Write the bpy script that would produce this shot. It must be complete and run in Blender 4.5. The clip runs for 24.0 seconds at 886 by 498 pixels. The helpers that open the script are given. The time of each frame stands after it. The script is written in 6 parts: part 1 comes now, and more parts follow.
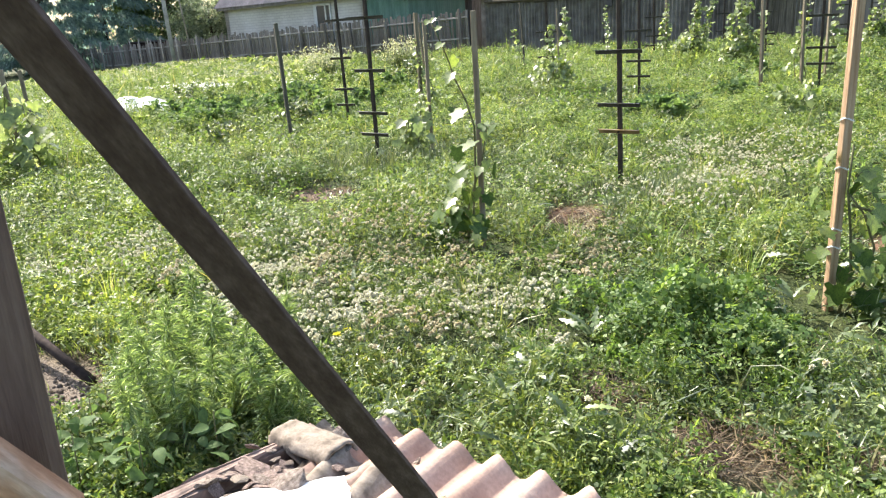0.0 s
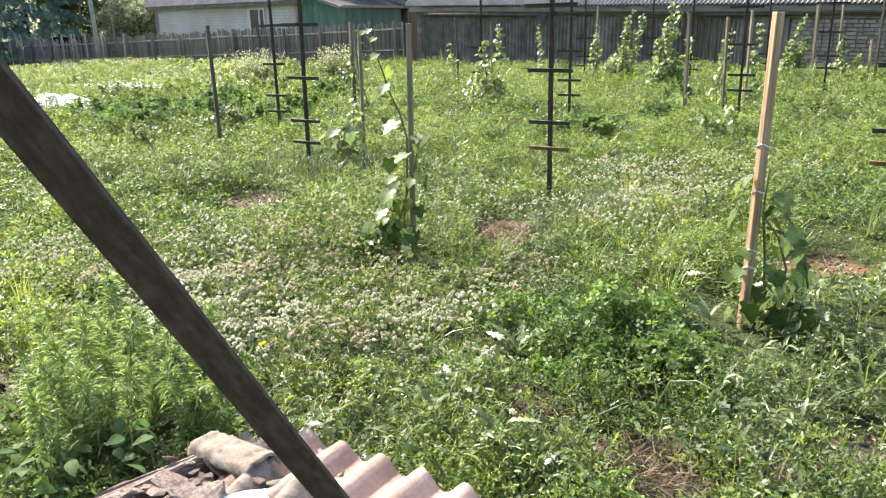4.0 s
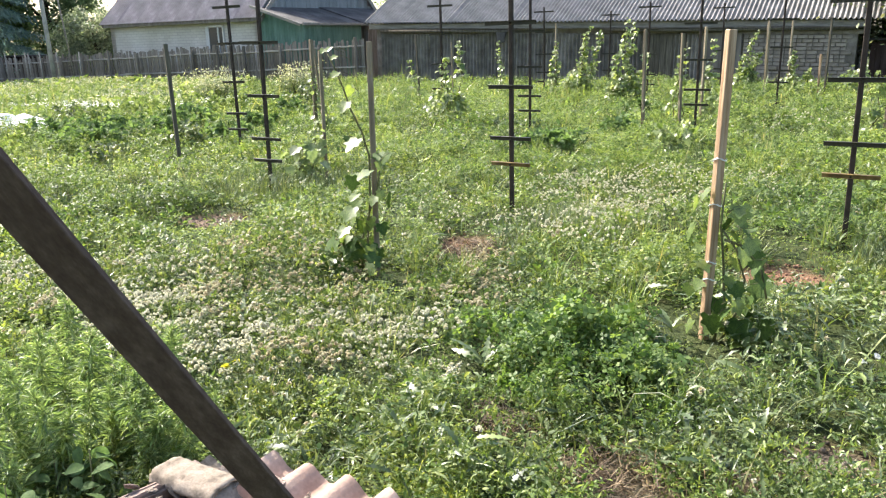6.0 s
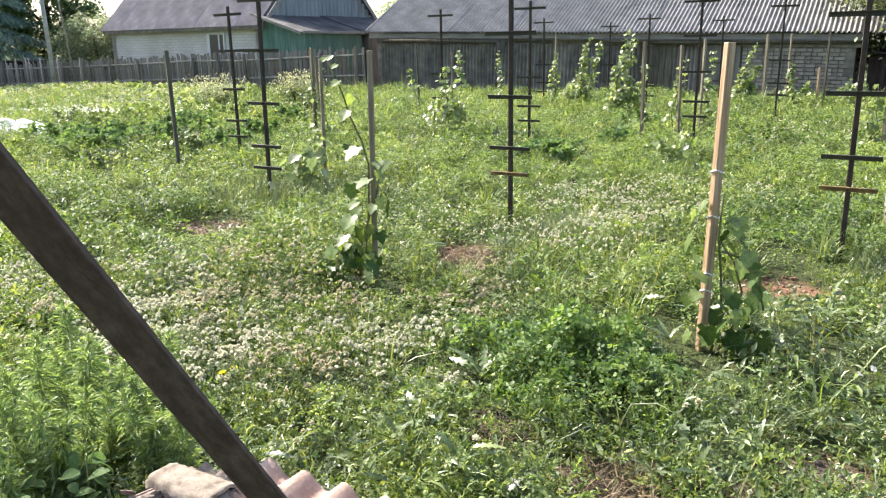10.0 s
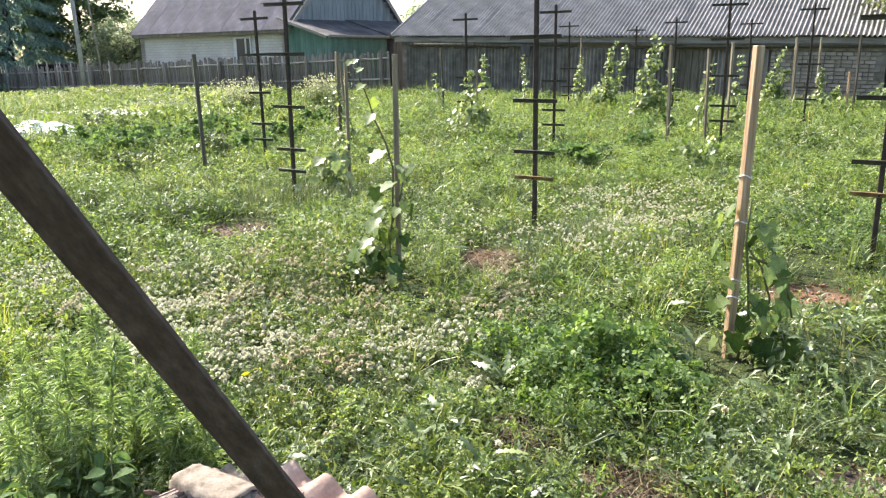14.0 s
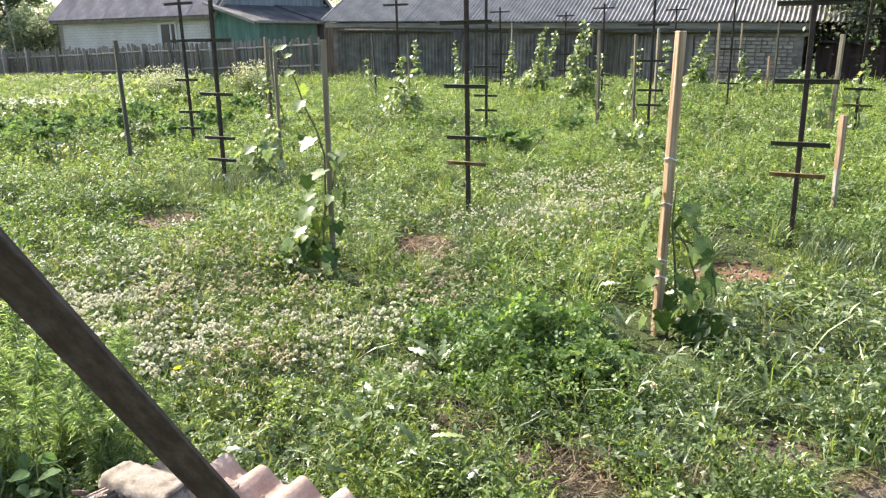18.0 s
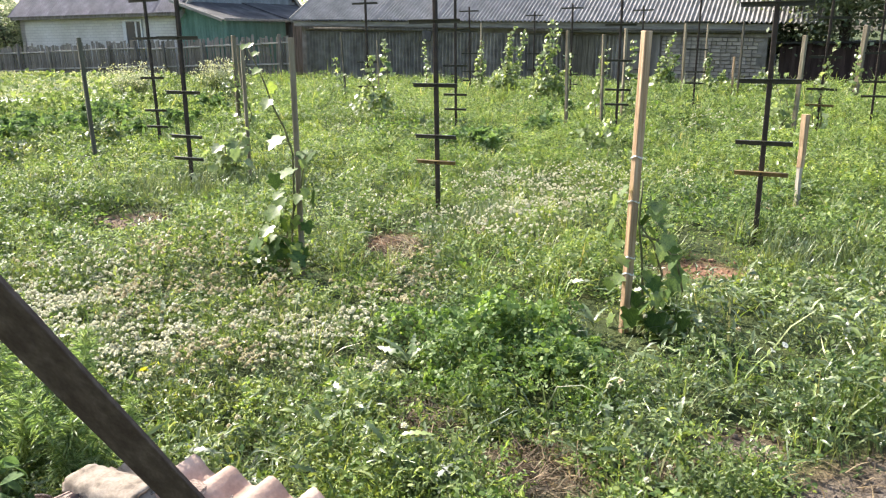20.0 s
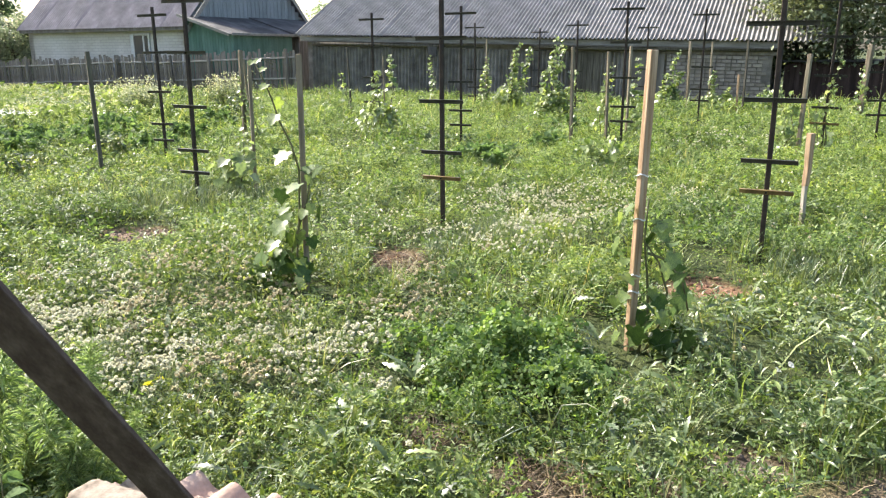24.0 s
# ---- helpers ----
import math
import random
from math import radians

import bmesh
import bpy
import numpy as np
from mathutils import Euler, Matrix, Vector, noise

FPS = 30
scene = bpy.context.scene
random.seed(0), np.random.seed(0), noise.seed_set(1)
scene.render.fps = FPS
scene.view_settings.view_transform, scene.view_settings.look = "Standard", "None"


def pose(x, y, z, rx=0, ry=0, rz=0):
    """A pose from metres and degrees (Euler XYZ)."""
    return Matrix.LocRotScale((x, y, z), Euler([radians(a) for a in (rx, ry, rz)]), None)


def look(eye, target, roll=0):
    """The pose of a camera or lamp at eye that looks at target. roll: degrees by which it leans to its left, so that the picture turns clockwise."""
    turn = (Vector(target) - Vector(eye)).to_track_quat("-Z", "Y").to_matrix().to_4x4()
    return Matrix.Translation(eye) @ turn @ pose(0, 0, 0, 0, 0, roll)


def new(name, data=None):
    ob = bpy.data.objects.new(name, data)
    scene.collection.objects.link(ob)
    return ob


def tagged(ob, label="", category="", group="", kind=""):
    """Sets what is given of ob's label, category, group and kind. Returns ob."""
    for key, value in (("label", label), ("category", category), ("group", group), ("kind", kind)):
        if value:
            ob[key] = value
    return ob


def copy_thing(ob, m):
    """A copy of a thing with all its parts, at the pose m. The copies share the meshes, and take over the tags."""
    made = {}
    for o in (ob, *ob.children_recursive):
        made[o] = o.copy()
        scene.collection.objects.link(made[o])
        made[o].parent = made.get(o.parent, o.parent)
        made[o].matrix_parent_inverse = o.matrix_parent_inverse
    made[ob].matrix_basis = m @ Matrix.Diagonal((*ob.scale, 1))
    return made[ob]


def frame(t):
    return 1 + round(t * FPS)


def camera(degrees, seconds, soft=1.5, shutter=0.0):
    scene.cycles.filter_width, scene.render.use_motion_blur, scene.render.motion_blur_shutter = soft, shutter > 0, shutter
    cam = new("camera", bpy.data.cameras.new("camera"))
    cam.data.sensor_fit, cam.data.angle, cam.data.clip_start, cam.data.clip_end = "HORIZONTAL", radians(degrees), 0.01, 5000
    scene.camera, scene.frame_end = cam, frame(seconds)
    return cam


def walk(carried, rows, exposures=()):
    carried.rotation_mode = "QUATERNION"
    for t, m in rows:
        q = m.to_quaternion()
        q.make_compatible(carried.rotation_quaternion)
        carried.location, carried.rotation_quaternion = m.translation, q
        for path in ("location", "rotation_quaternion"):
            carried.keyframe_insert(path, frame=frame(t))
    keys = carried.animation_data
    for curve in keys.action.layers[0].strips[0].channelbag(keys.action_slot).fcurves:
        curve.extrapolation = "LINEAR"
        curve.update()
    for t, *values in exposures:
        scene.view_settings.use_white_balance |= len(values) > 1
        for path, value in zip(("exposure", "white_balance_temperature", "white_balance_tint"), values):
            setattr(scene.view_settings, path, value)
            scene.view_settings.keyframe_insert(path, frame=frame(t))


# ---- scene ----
PATH = [
    (0, (0.0115, 0.0300, 1.5470), (0.0012, 1.9480, 0.9770), -4.30),
    (0.5, (0.0114, 0.0350, 1.5460), (0.0164, 1.9510, 0.9730), -3.50),
    (1, (0.0113, 0.0350, 1.5470), (0.0847, 1.9491, 0.9690), -2.60),
    (1.5, (0.0117, 0.0350, 1.5500), (0.1286, 1.9471, 0.9740), -2.00),
    (2, (0.0120, 0.0320, 1.5520), (0.1672, 1.9441, 0.9860), -1.80),
    (2.5, (0.0120, 0.0320, 1.5510), (0.1688, 1.9452, 0.9900), -1.50),
    (4.5, (0.0130, 0.0230, 1.5550), (0.1952, 1.9401, 1.0130), -1.30),
    (5, (0.0125, 0.0250, 1.5610), (0.2275, 1.9421, 1.0320), -1.50),
    (5.5, (0.0130, 0.0270, 1.5630), (0.2562, 1.9432, 1.0449), -1.40),
    (6, (0.0135, 0.0260, 1.5610), (0.2755, 1.9411, 1.0450), -1.60),
    (6.5, (0.0137, 0.0310, 1.5590), (0.3020, 1.9420, 1.0460), -1.20),
    (7, (0.0140, 0.0310, 1.5570), (0.3025, 1.9431, 1.0490), -0.70),
    (7.5, (0.0125, 0.0360, 1.5590), (0.2852, 1.9523, 1.0539), -0.70),
    (8, (0.0110, 0.0350, 1.5630), (0.2795, 1.9533, 1.0629), -0.90),
    (8.5, (0.0110, 0.0310, 1.5560), (0.2815, 1.9483, 1.0549), -0.80),
    (9, (0.0110, 0.0250, 1.5630), (0.2762, 1.9442, 1.0659), -0.90),
    (9.5, (0.0109, 0.0150, 1.5640), (0.2798, 1.9351, 1.0710), -1.00),
    (11.5, (0.0105, 0.0240, 1.5610), (0.2676, 1.9424, 1.0599), -1.10),
    (12, (0.0110, 0.0230, 1.5610), (0.2625, 1.9442, 1.0650), -1.10),
    (12.5, (0.0105, 0.0260, 1.5590), (0.2539, 1.9493, 1.0649), -0.90),
    (13, (0.0100, 0.0260, 1.5610), (0.2392, 1.9513, 1.0709), -0.90),
    (13.5, (0.0100, 0.0250, 1.5620), (0.2265, 1.9523, 1.0759), -1.10),
    (14, (0.0100, 0.0270, 1.5610), (0.2199, 1.9563, 1.0769), -1.00),
    (14.5, (0.0108, 0.0260, 1.5640), (0.2210, 1.9553, 1.0819), -1.00),
    (15, (0.0115, 0.0250, 1.5600), (0.2299, 1.9524, 1.0739), -0.90),
    (15.5, (0.0135, 0.0300, 1.5570), (0.2424, 1.9512, 1.0519), -1.00),
    (16, (0.0155, 0.0280, 1.5570), (0.2658, 1.9451, 1.0420), -1.20),
    (16.5, (0.0168, 0.0270, 1.5570), (0.2932, 1.9391, 1.0380), -1.20),
    (17, (0.0180, 0.0270, 1.5590), (0.3238, 1.9340, 1.0390), -1.20),
    (17.5, (0.0205, 0.0260, 1.5600), (0.3544, 1.9272, 1.0369), -1.10),
    (18, (0.0250, 0.0210, 1.5600), (0.3918, 1.9179, 1.0400), -1.10),
    (18.5, (0.0265, 0.0180, 1.5620), (0.4184, 1.9094, 1.0429), -0.70),
    (19, (0.0280, 0.0130, 1.5620), (0.4372, 1.9022, 1.0490), -0.80),
    (19.5, (0.0310, 0.0140, 1.5590), (0.4653, 1.8959, 1.0400), -0.90),
    (21.5, (0.0305, 0.0240, 1.5560), (0.4737, 1.9020, 1.0290), -0.70),
    (22, (0.0285, 0.0230, 1.5600), (0.4693, 1.9018, 1.0370), -0.60),
    (22.5, (0.0265, 0.0230, 1.5620), (0.4643, 1.9050, 1.0470), -0.50),
    (23, (0.0245, 0.0250, 1.5630), (0.4587, 1.9110, 1.0600), -0.50),
    (23.5, (0.0237, 0.0230, 1.5650), (0.4575, 1.9118, 1.0720), -0.50),
    (24, (0.0230, 0.0190, 1.5670), (0.4560, 1.9100, 1.0800), -0.40),
]
cam = camera(58.8, 24.0, soft=1.24)
walk(cam, [(t, look(eye, target, roll)) for t, eye, target, roll in PATH],
     exposures=[(0.0, 1.43), (24.0, 1.43)])

# ---- light: high sun ahead and to the left, clear sky ----
SUN_AZ, SUN_EL = -40.0, 44.0
sun_way = Vector((math.sin(radians(SUN_AZ)) * math.cos(radians(SUN_EL)),
                  math.cos(radians(SUN_AZ)) * math.cos(radians(SUN_EL)), math.sin(radians(SUN_EL))))
world = bpy.data.worlds.new("sky")
scene.world = world
world.use_nodes = True
wn = world.node_tree
sky = wn.nodes.new("ShaderNodeTexSky")
sky.sky_type, sky.sun_disc = "NISHITA", False
sky.sun_elevation, sky.sun_rotation = radians(SUN_EL), radians(SUN_AZ)
sky.air_density, sky.dust_density = 1.0, 3.0
wn.nodes["Background"].inputs["Strength"].default_value = 0.15
wn.links.new(sky.outputs[0], wn.nodes["Background"].inputs["Color"])
lamp = bpy.data.lights.new("sun", "SUN")
lamp.energy, lamp.angle, lamp.color = 5.0, radians(0.55), (1.0, 0.94, 0.84)
sun = new("sun", lamp)
sun.matrix_world = look(sun_way * 60, (0, 0, 0))

# ---- plan: the buildings stand on a grid turned by 38 degrees ----
TURN = -38.0
E1 = Vector((math.cos(radians(TURN)), math.sin(radians(TURN)), 0))
E2 = Vector((-math.sin(radians(TURN)), math.cos(radians(TURN)), 0))


def uv(u, v, z=0.0):
    """A place on the turned grid."""
    p = E1 * u + E2 * v
    return Vector((p.x, p.y, z))


def smooth(a, b, x):
    t = np.clip((np.asarray(x, float) - a) / (b - a), 0, 1)
    return t * t * (3 - 2 * t)


RNG = np.random.default_rng(7)
LATTICE = np.random.default_rng(3).random((64, 64))


def grain(x, y, size, shift=0.0):
    """Smooth noise from 0 to 1 over the ground."""
    x, y = np.asarray(x, float) / size + 17.3 + shift, np.asarray(y, float) / size + 5.7 - shift * 0.7
    i, j = np.floor(x).astype(int), np.floor(y).astype(int)
    a, b = x - i, y - j
    a, b = a * a * (3 - 2 * a), b * b * (3 - 2 * b)
    g = lambda p, q: LATTICE[p % 64, q % 64]
    return (g(i, j) * (1 - a) + g(i + 1, j) * a) * (1 - b) + (g(i, j + 1) * (1 - a) + g(i + 1, j + 1) * a) * b


def bump(x, y, cx, cy, rx, ry, turn=0.0):
    """1 inside a soft ellipse, 0 outside."""
    c, s = math.cos(radians(turn)), math.sin(radians(turn))
    dx, dy = np.asarray(x) - cx, np.asarray(y) - cy
    p, q = (dx * c + dy * s) / rx, (-dx * s + dy * c) / ry
    return 1 - smooth(0.7, 1.15, np.sqrt(p * p + q * q) + (grain(x, y, 0.22) - 0.5) * 0.5)


SOIL = [(-1.06, 7.28, 0.38, 0.30, 0), (0.98, 5.88, 0.21, 0.32, -20), (2.92, 4.62, 0.29, 0.30, -25), (-2.1, 3.5, 0.5, 0.33, -35), (-1.86, 3.22, 0.28, 0.30, 0),
        (2.50, 1.72, 0.92, 0.44, -10), (1.75, 2.42, 0.2, 0.13, 0)]
DRY = [(0.92, 2.44, 0.23, 0.21, 0), (0.60, 2.97, 0.17, 0.15, 0), (1.35, 2.28, 0.10, 0.08, 10), (1.02, 5.7, 0.22, 0.3, 0)]


def bare(x, y):
    return np.max([bump(x, y, *s) for s in SOIL], axis=0)


def dry(x, y):
    return np.max([bump(x, y, *s) for s in DRY], axis=0)


def across(x, y):
    return x * E2.x + y * E2.y


def ground_z(x, y):
    """Height of the earth: rough, rising a little towards the barn."""
    rise = 0.12 * smooth(13.5, 22.0, across(np.asarray(x, float), np.asarray(y, float)))
    rough = (grain(x, y, 0.9) - 0.5) * 0.05 + (grain(x, y, 0.3, 2) - 0.5) * 0.02
    return rise + rough - 0.02 * bare(x, y)


def at(x, y, lift=0.0):
    return Vector((x, y, float(ground_z(x, y)) + lift))


# ---- materials ----
def nodes(name, rough=0.6, spec=0.5, metal=0.0):
    m = bpy.data.materials.new(name)
    m.use_nodes = True
    b = m.node_tree.nodes["Principled BSDF"]
    b.inputs["Roughness"].default_value, b.inputs["Metallic"].default_value = rough, metal
    b.inputs["Specular IOR Level"].default_value = spec
    return m, m.node_tree, b


def ramp(nt, source, stops):
    r = nt.nodes.new("ShaderNodeValToRGB")
    el = r.color_ramp.elements
    while len(el) < len(stops):
        el.new(0.5)
    for e, (p, c) in zip(el, stops):
        e.position, e.color = p, (*c, 1)
    nt.links.new(source, r.inputs[0])
    return r.outputs[0]


def noise_tex(nt, scale, detail=4.0, coord="Object", stretch=None):
    c = nt.nodes.new("ShaderNodeTexCoord")
    n = nt.nodes.new("ShaderNodeTexNoise")
    n.inputs["Scale"].default_value, n.inputs["Detail"].default_value = scale, detail
    if stretch:
        mp = nt.nodes.new("ShaderNodeMapping")
        mp.inputs["Scale"].default_value = stretch
        nt.links.new(c.outputs[coord], mp.inputs[0])
        nt.links.new(mp.outputs[0], n.inputs["Vector"])
    else:
        nt.links.new(c.outputs[coord], n.inputs["Vector"])
    return n.outputs["Fac"]


def mixed(nt, kind, fac, a, b):
    m = nt.nodes.new("ShaderNodeMix")
    m.data_type, m.blend_type = "RGBA", kind
    for socket, value in ((m.inputs[0], fac), (m.inputs[6], a), (m.inputs[7], b)):
        if isinstance(value, (int, float)):
            socket.default_value = value
        elif isinstance(value, tuple):
            socket.default_value = (*value, 1)
        else:
            nt.links.new(value, socket)
    return m.outputs[2]


def relief(nt, b, source, strength, distance=0.01):
    n = nt.nodes.new("ShaderNodeBump")
    n.inputs["Strength"].default_value, n.inputs["Distance"].default_value = strength, distance
    nt.links.new(source, n.inputs["Height"])
    nt.links.new(n.outputs[0], b.inputs["Normal"])


def surface(name, dark, mid, light, scale=6.0, rough=0.7, spec=0.3, metal=0.0, stretch=None, fine=60.0, depth=0.4, each=0.0):
    """A worn surface: large stains, fine grain, relief; each: how far single pieces differ in tone."""
    m, nt, b = nodes(name, rough, spec, metal)
    big = noise_tex(nt, scale, 5.0, stretch=stretch)
    small = noise_tex(nt, fine, 3.0, stretch=stretch)
    c = ramp(nt, big, [(0.3, dark), (0.5, mid), (0.72, light)])
    g = ramp(nt, small, [(0.3, (0.72, 0.72, 0.72)), (0.7, (1.0, 1.0, 1.0))])
    c = mixed(nt, "MULTIPLY", 0.8, c, g)
    if each:
        info = nt.nodes.new("ShaderNodeObjectInfo")
        v = ramp(nt, info.outputs["Random"], [(0.0, (1 - each,) * 3), (1.0, (1.0, 1.0, 1.0))])
        c = mixed(nt, "MULTIPLY", 1.0, c, v)
    nt.links.new(c, b.inputs["Base Color"])
    relief(nt, b, small, depth, 0.004)
    return m


def leafy(name, stops, rough=0.42, through_light=0.35, spec=0.5, patch=0.6, shine=(1.48, 1.36, 0.72)):
    """Leaves: every leaf its own tone, patches of tone over the ground, light shining through."""
    m, nt, b = nodes(name, rough, spec)
    geo = nt.nodes.new("ShaderNodeNewGeometry")
    c = ramp(nt, geo.outputs["Random Per Island"], stops)
    big = noise_tex(nt, patch, 4.0)
    tone = ramp(nt, big, [(0.3, (0.65, 0.72, 0.66)), (0.5, (0.975, 0.965, 0.93)), (0.7, (1.26, 1.215, 0.90))])
    c = mixed(nt, "MULTIPLY", 1.0, c, tone)
    tuft = noise_tex(nt, patch * 5.5, 3.0)
    c = mixed(nt, "MULTIPLY", 1.0, c, ramp(nt, tuft, [(0.34, (0.62, 0.67, 0.64)), (0.52, (1.02, 1.0, 0.97)), (0.68, (1.24, 1.24, 0.98))]))
    nt.links.new(c, b.inputs["Base Color"])
    t = nt.nodes.new("ShaderNodeBsdfTranslucent")
    glow = mixed(nt, "MULTIPLY", 1.0, c, shine)
    nt.links.new(glow, t.inputs["Color"])
    mix = nt.nodes.new("ShaderNodeMixShader")
    mix.inputs[0].default_value = through_light
    nt.links.new(b.outputs[0], mix.inputs[1])
    nt.links.new(t.outputs[0], mix.inputs[2])
    nt.links.new(mix.outputs[0], nt.nodes["Material Output"].inputs["Surface"])
    return m


GREEN = [(0.0, (0.048, 0.092, 0.028)), (0.35, (0.098, 0.162, 0.050)), (0.7, (0.17, 0.24, 0.080)), (1.0, (0.31, 0.365, 0.155))]
M_CLOVER = leafy("clover leaves", GREEN, 0.5, 0.42, 0.32, 0.6, (1.40, 1.36, 0.78))
M_GRASS = leafy("grass blades", [(0.0, (0.10, 0.17, 0.045)), (0.5, (0.18, 0.25, 0.08)), (0.85, (0.28, 0.33, 0.14)), (1.0, (0.48, 0.44, 0.25))], 0.4, 0.38, 0.5)
M_WEED = leafy("weed leaves", [(0.0, (0.048, 0.088, 0.027)), (0.5, (0.128, 0.188, 0.059)), (1.0, (0.27, 0.33, 0.127))], 0.5, 0.40, 0.36)
# lighter copy of the weed leaves: brightness of the farther ground put into colour
M_WEED_LIT = leafy("lightened weed leaves", [(0.0, (0.135, 0.195, 0.075)), (0.5, (0.19, 0.265, 0.105)), (1.0, (0.26, 0.335, 0.150))], 0.65, 0.44, 0.15, 0.6, (1.36, 1.36, 0.84))
M_SILVER = leafy("grey green leaves", [(0.0, (0.052, 0.085, 0.038)), (0.5, (0.112, 0.158, 0.072)), (1.0, (0.27, 0.32, 0.165))], 0.38, 0.25, 0.55)
M_TALL = leafy("tall weed leaves", [(0.0, (0.13, 0.20, 0.083)), (0.5, (0.24, 0.33, 0.142)), (1.0, (0.40, 0.475, 0.25))], 0.36, 0.46, 0.6, 4.0, (1.38, 1.38, 0.80))
M_LUSH = leafy("dark clover leaves", [(0.0, (0.074, 0.138, 0.040)), (0.6, (0.138, 0.220, 0.067)), (1.0, (0.25, 0.335, 0.125))], 0.5, 0.42, 0.3, 0.5, (1.40, 1.38, 0.73))
M_CROP = leafy("crop leaves", [(0.0, (0.12, 0.18, 0.055)), (0.5, (0.20, 0.27, 0.095)), (1.0, (0.33, 0.385, 0.17))], 0.65, 0.38, 0.12, 0.6, (1.35, 1.32, 0.9))
M_BUSH = leafy("dark bush leaves", [(0.0, (0.095, 0.155, 0.065)), (0.6, (0.135, 0.205, 0.088)), (1.0, (0.19, 0.265, 0.12))], 0.65, 0.42, 0.12, 0.6, (1.3, 1.36, 0.85))
M_VINE = leafy("vine leaves", [(0.0, (0.10, 0.165, 0.055)), (0.6, (0.17, 0.24, 0.085)), (1.0, (0.28, 0.34, 0.13))], 0.32, 0.5, 0.65, 3.0)
M_VINE_FAR = leafy("paler vine leaves", [(0.0, (0.17, 0.22, 0.11)), (0.6, (0.27, 0.325, 0.17)), (0.9, (0.39, 0.43, 0.25)), (1.0, (0.46, 0.48, 0.28))], 0.36, 0.46, 0.6, 3.0, (1.3, 1.34, 0.85))
# darker copy of the vine leaves, their shade put into the colour
M_VINE_SHADED = leafy("shaded vine leaves", [(0.0, (0.034, 0.066, 0.020)), (0.6, (0.06, 0.105, 0.028)), (1.0, (0.12, 0.175, 0.055))], 0.6, 0.2, 0.15, 3.0)
# leaf colour lightened in place of the veiling haze before these trees
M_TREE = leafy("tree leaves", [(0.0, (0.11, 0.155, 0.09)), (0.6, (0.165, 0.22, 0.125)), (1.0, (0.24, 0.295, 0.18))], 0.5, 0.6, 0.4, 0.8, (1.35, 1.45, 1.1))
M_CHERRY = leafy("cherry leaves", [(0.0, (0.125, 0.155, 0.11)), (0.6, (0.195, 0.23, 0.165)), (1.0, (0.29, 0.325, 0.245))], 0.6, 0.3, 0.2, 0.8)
# greyed and blued in part for haze
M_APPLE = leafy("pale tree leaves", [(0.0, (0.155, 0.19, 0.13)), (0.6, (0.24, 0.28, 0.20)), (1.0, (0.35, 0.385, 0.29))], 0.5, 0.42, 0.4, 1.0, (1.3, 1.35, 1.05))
# haze put into the colour: much paler and bluer than real needles
M_SPRUCE = leafy("hazed spruce needles", [(0.0, (0.22, 0.28, 0.27)), (0.6, (0.27, 0.34, 0.325)), (1.0, (0.33, 0.40, 0.38))], 0.6, 0.7, 0.3, 0.5, (0.9, 1.1, 1.15))
M_STRAW = leafy("dry straw", [(0.0, (0.045, 0.031, 0.022)), (0.5, (0.10, 0.070, 0.049)), (1.0, (0.27, 0.21, 0.15))], 0.65, 0.12, 0.25, 2.0)
M_SEED = leafy("pale seed heads", [(0.0, (0.36, 0.38, 0.28)), (0.6, (0.48, 0.50, 0.40)), (1.0, (0.64, 0.66, 0.57))], 0.7, 0.22, 0.3, 2.0)


def petals(name, stops, through_light=0.0):
    """Petals, each its own tone; light shines through the thin ones."""
    m, nt, b = nodes(name, 0.7, 0.2)
    geo = nt.nodes.new("ShaderNodeNewGeometry")
    c = ramp(nt, geo.outputs["Random Per Island"], stops)
    nt.links.new(c, b.inputs["Base Color"])
    if through_light:
        t = nt.nodes.new("ShaderNodeBsdfTranslucent")
        nt.links.new(c, t.inputs["Color"])
        mix = nt.nodes.new("ShaderNodeMixShader")
        mix.inputs[0].default_value = through_light
        nt.links.new(b.outputs[0], mix.inputs[1])
        nt.links.new(t.outputs[0], mix.inputs[2])
        nt.links.new(mix.outputs[0], nt.nodes["Material Output"].inputs["Surface"])
    return m


M_HEAD = petals("clover flower heads", [(0.0, (0.38, 0.36, 0.23)), (0.3, (0.56, 0.54, 0.39)), (0.65, (0.70, 0.68, 0.53)), (1.0, (0.82, 0.80, 0.67))], 0.35)
M_HEAD_OLD = petals("faded clover heads", [(0.0, (0.34, 0.28, 0.16)), (0.4, (0.49, 0.43, 0.275)), (0.75, (0.61, 0.56, 0.395)), (1.0, (0.73, 0.69, 0.52))], 0.35)
M_WHITE = petals("white petals", [(0.0, (0.78, 0.77, 0.70)), (1.0, (0.90, 0.88, 0.82))], 0.45)
M_YELLOW = petals("yellow petals", [(0.0, (0.76, 0.70, 0.03)), (1.0, (0.86, 0.82, 0.10))], 0.35)


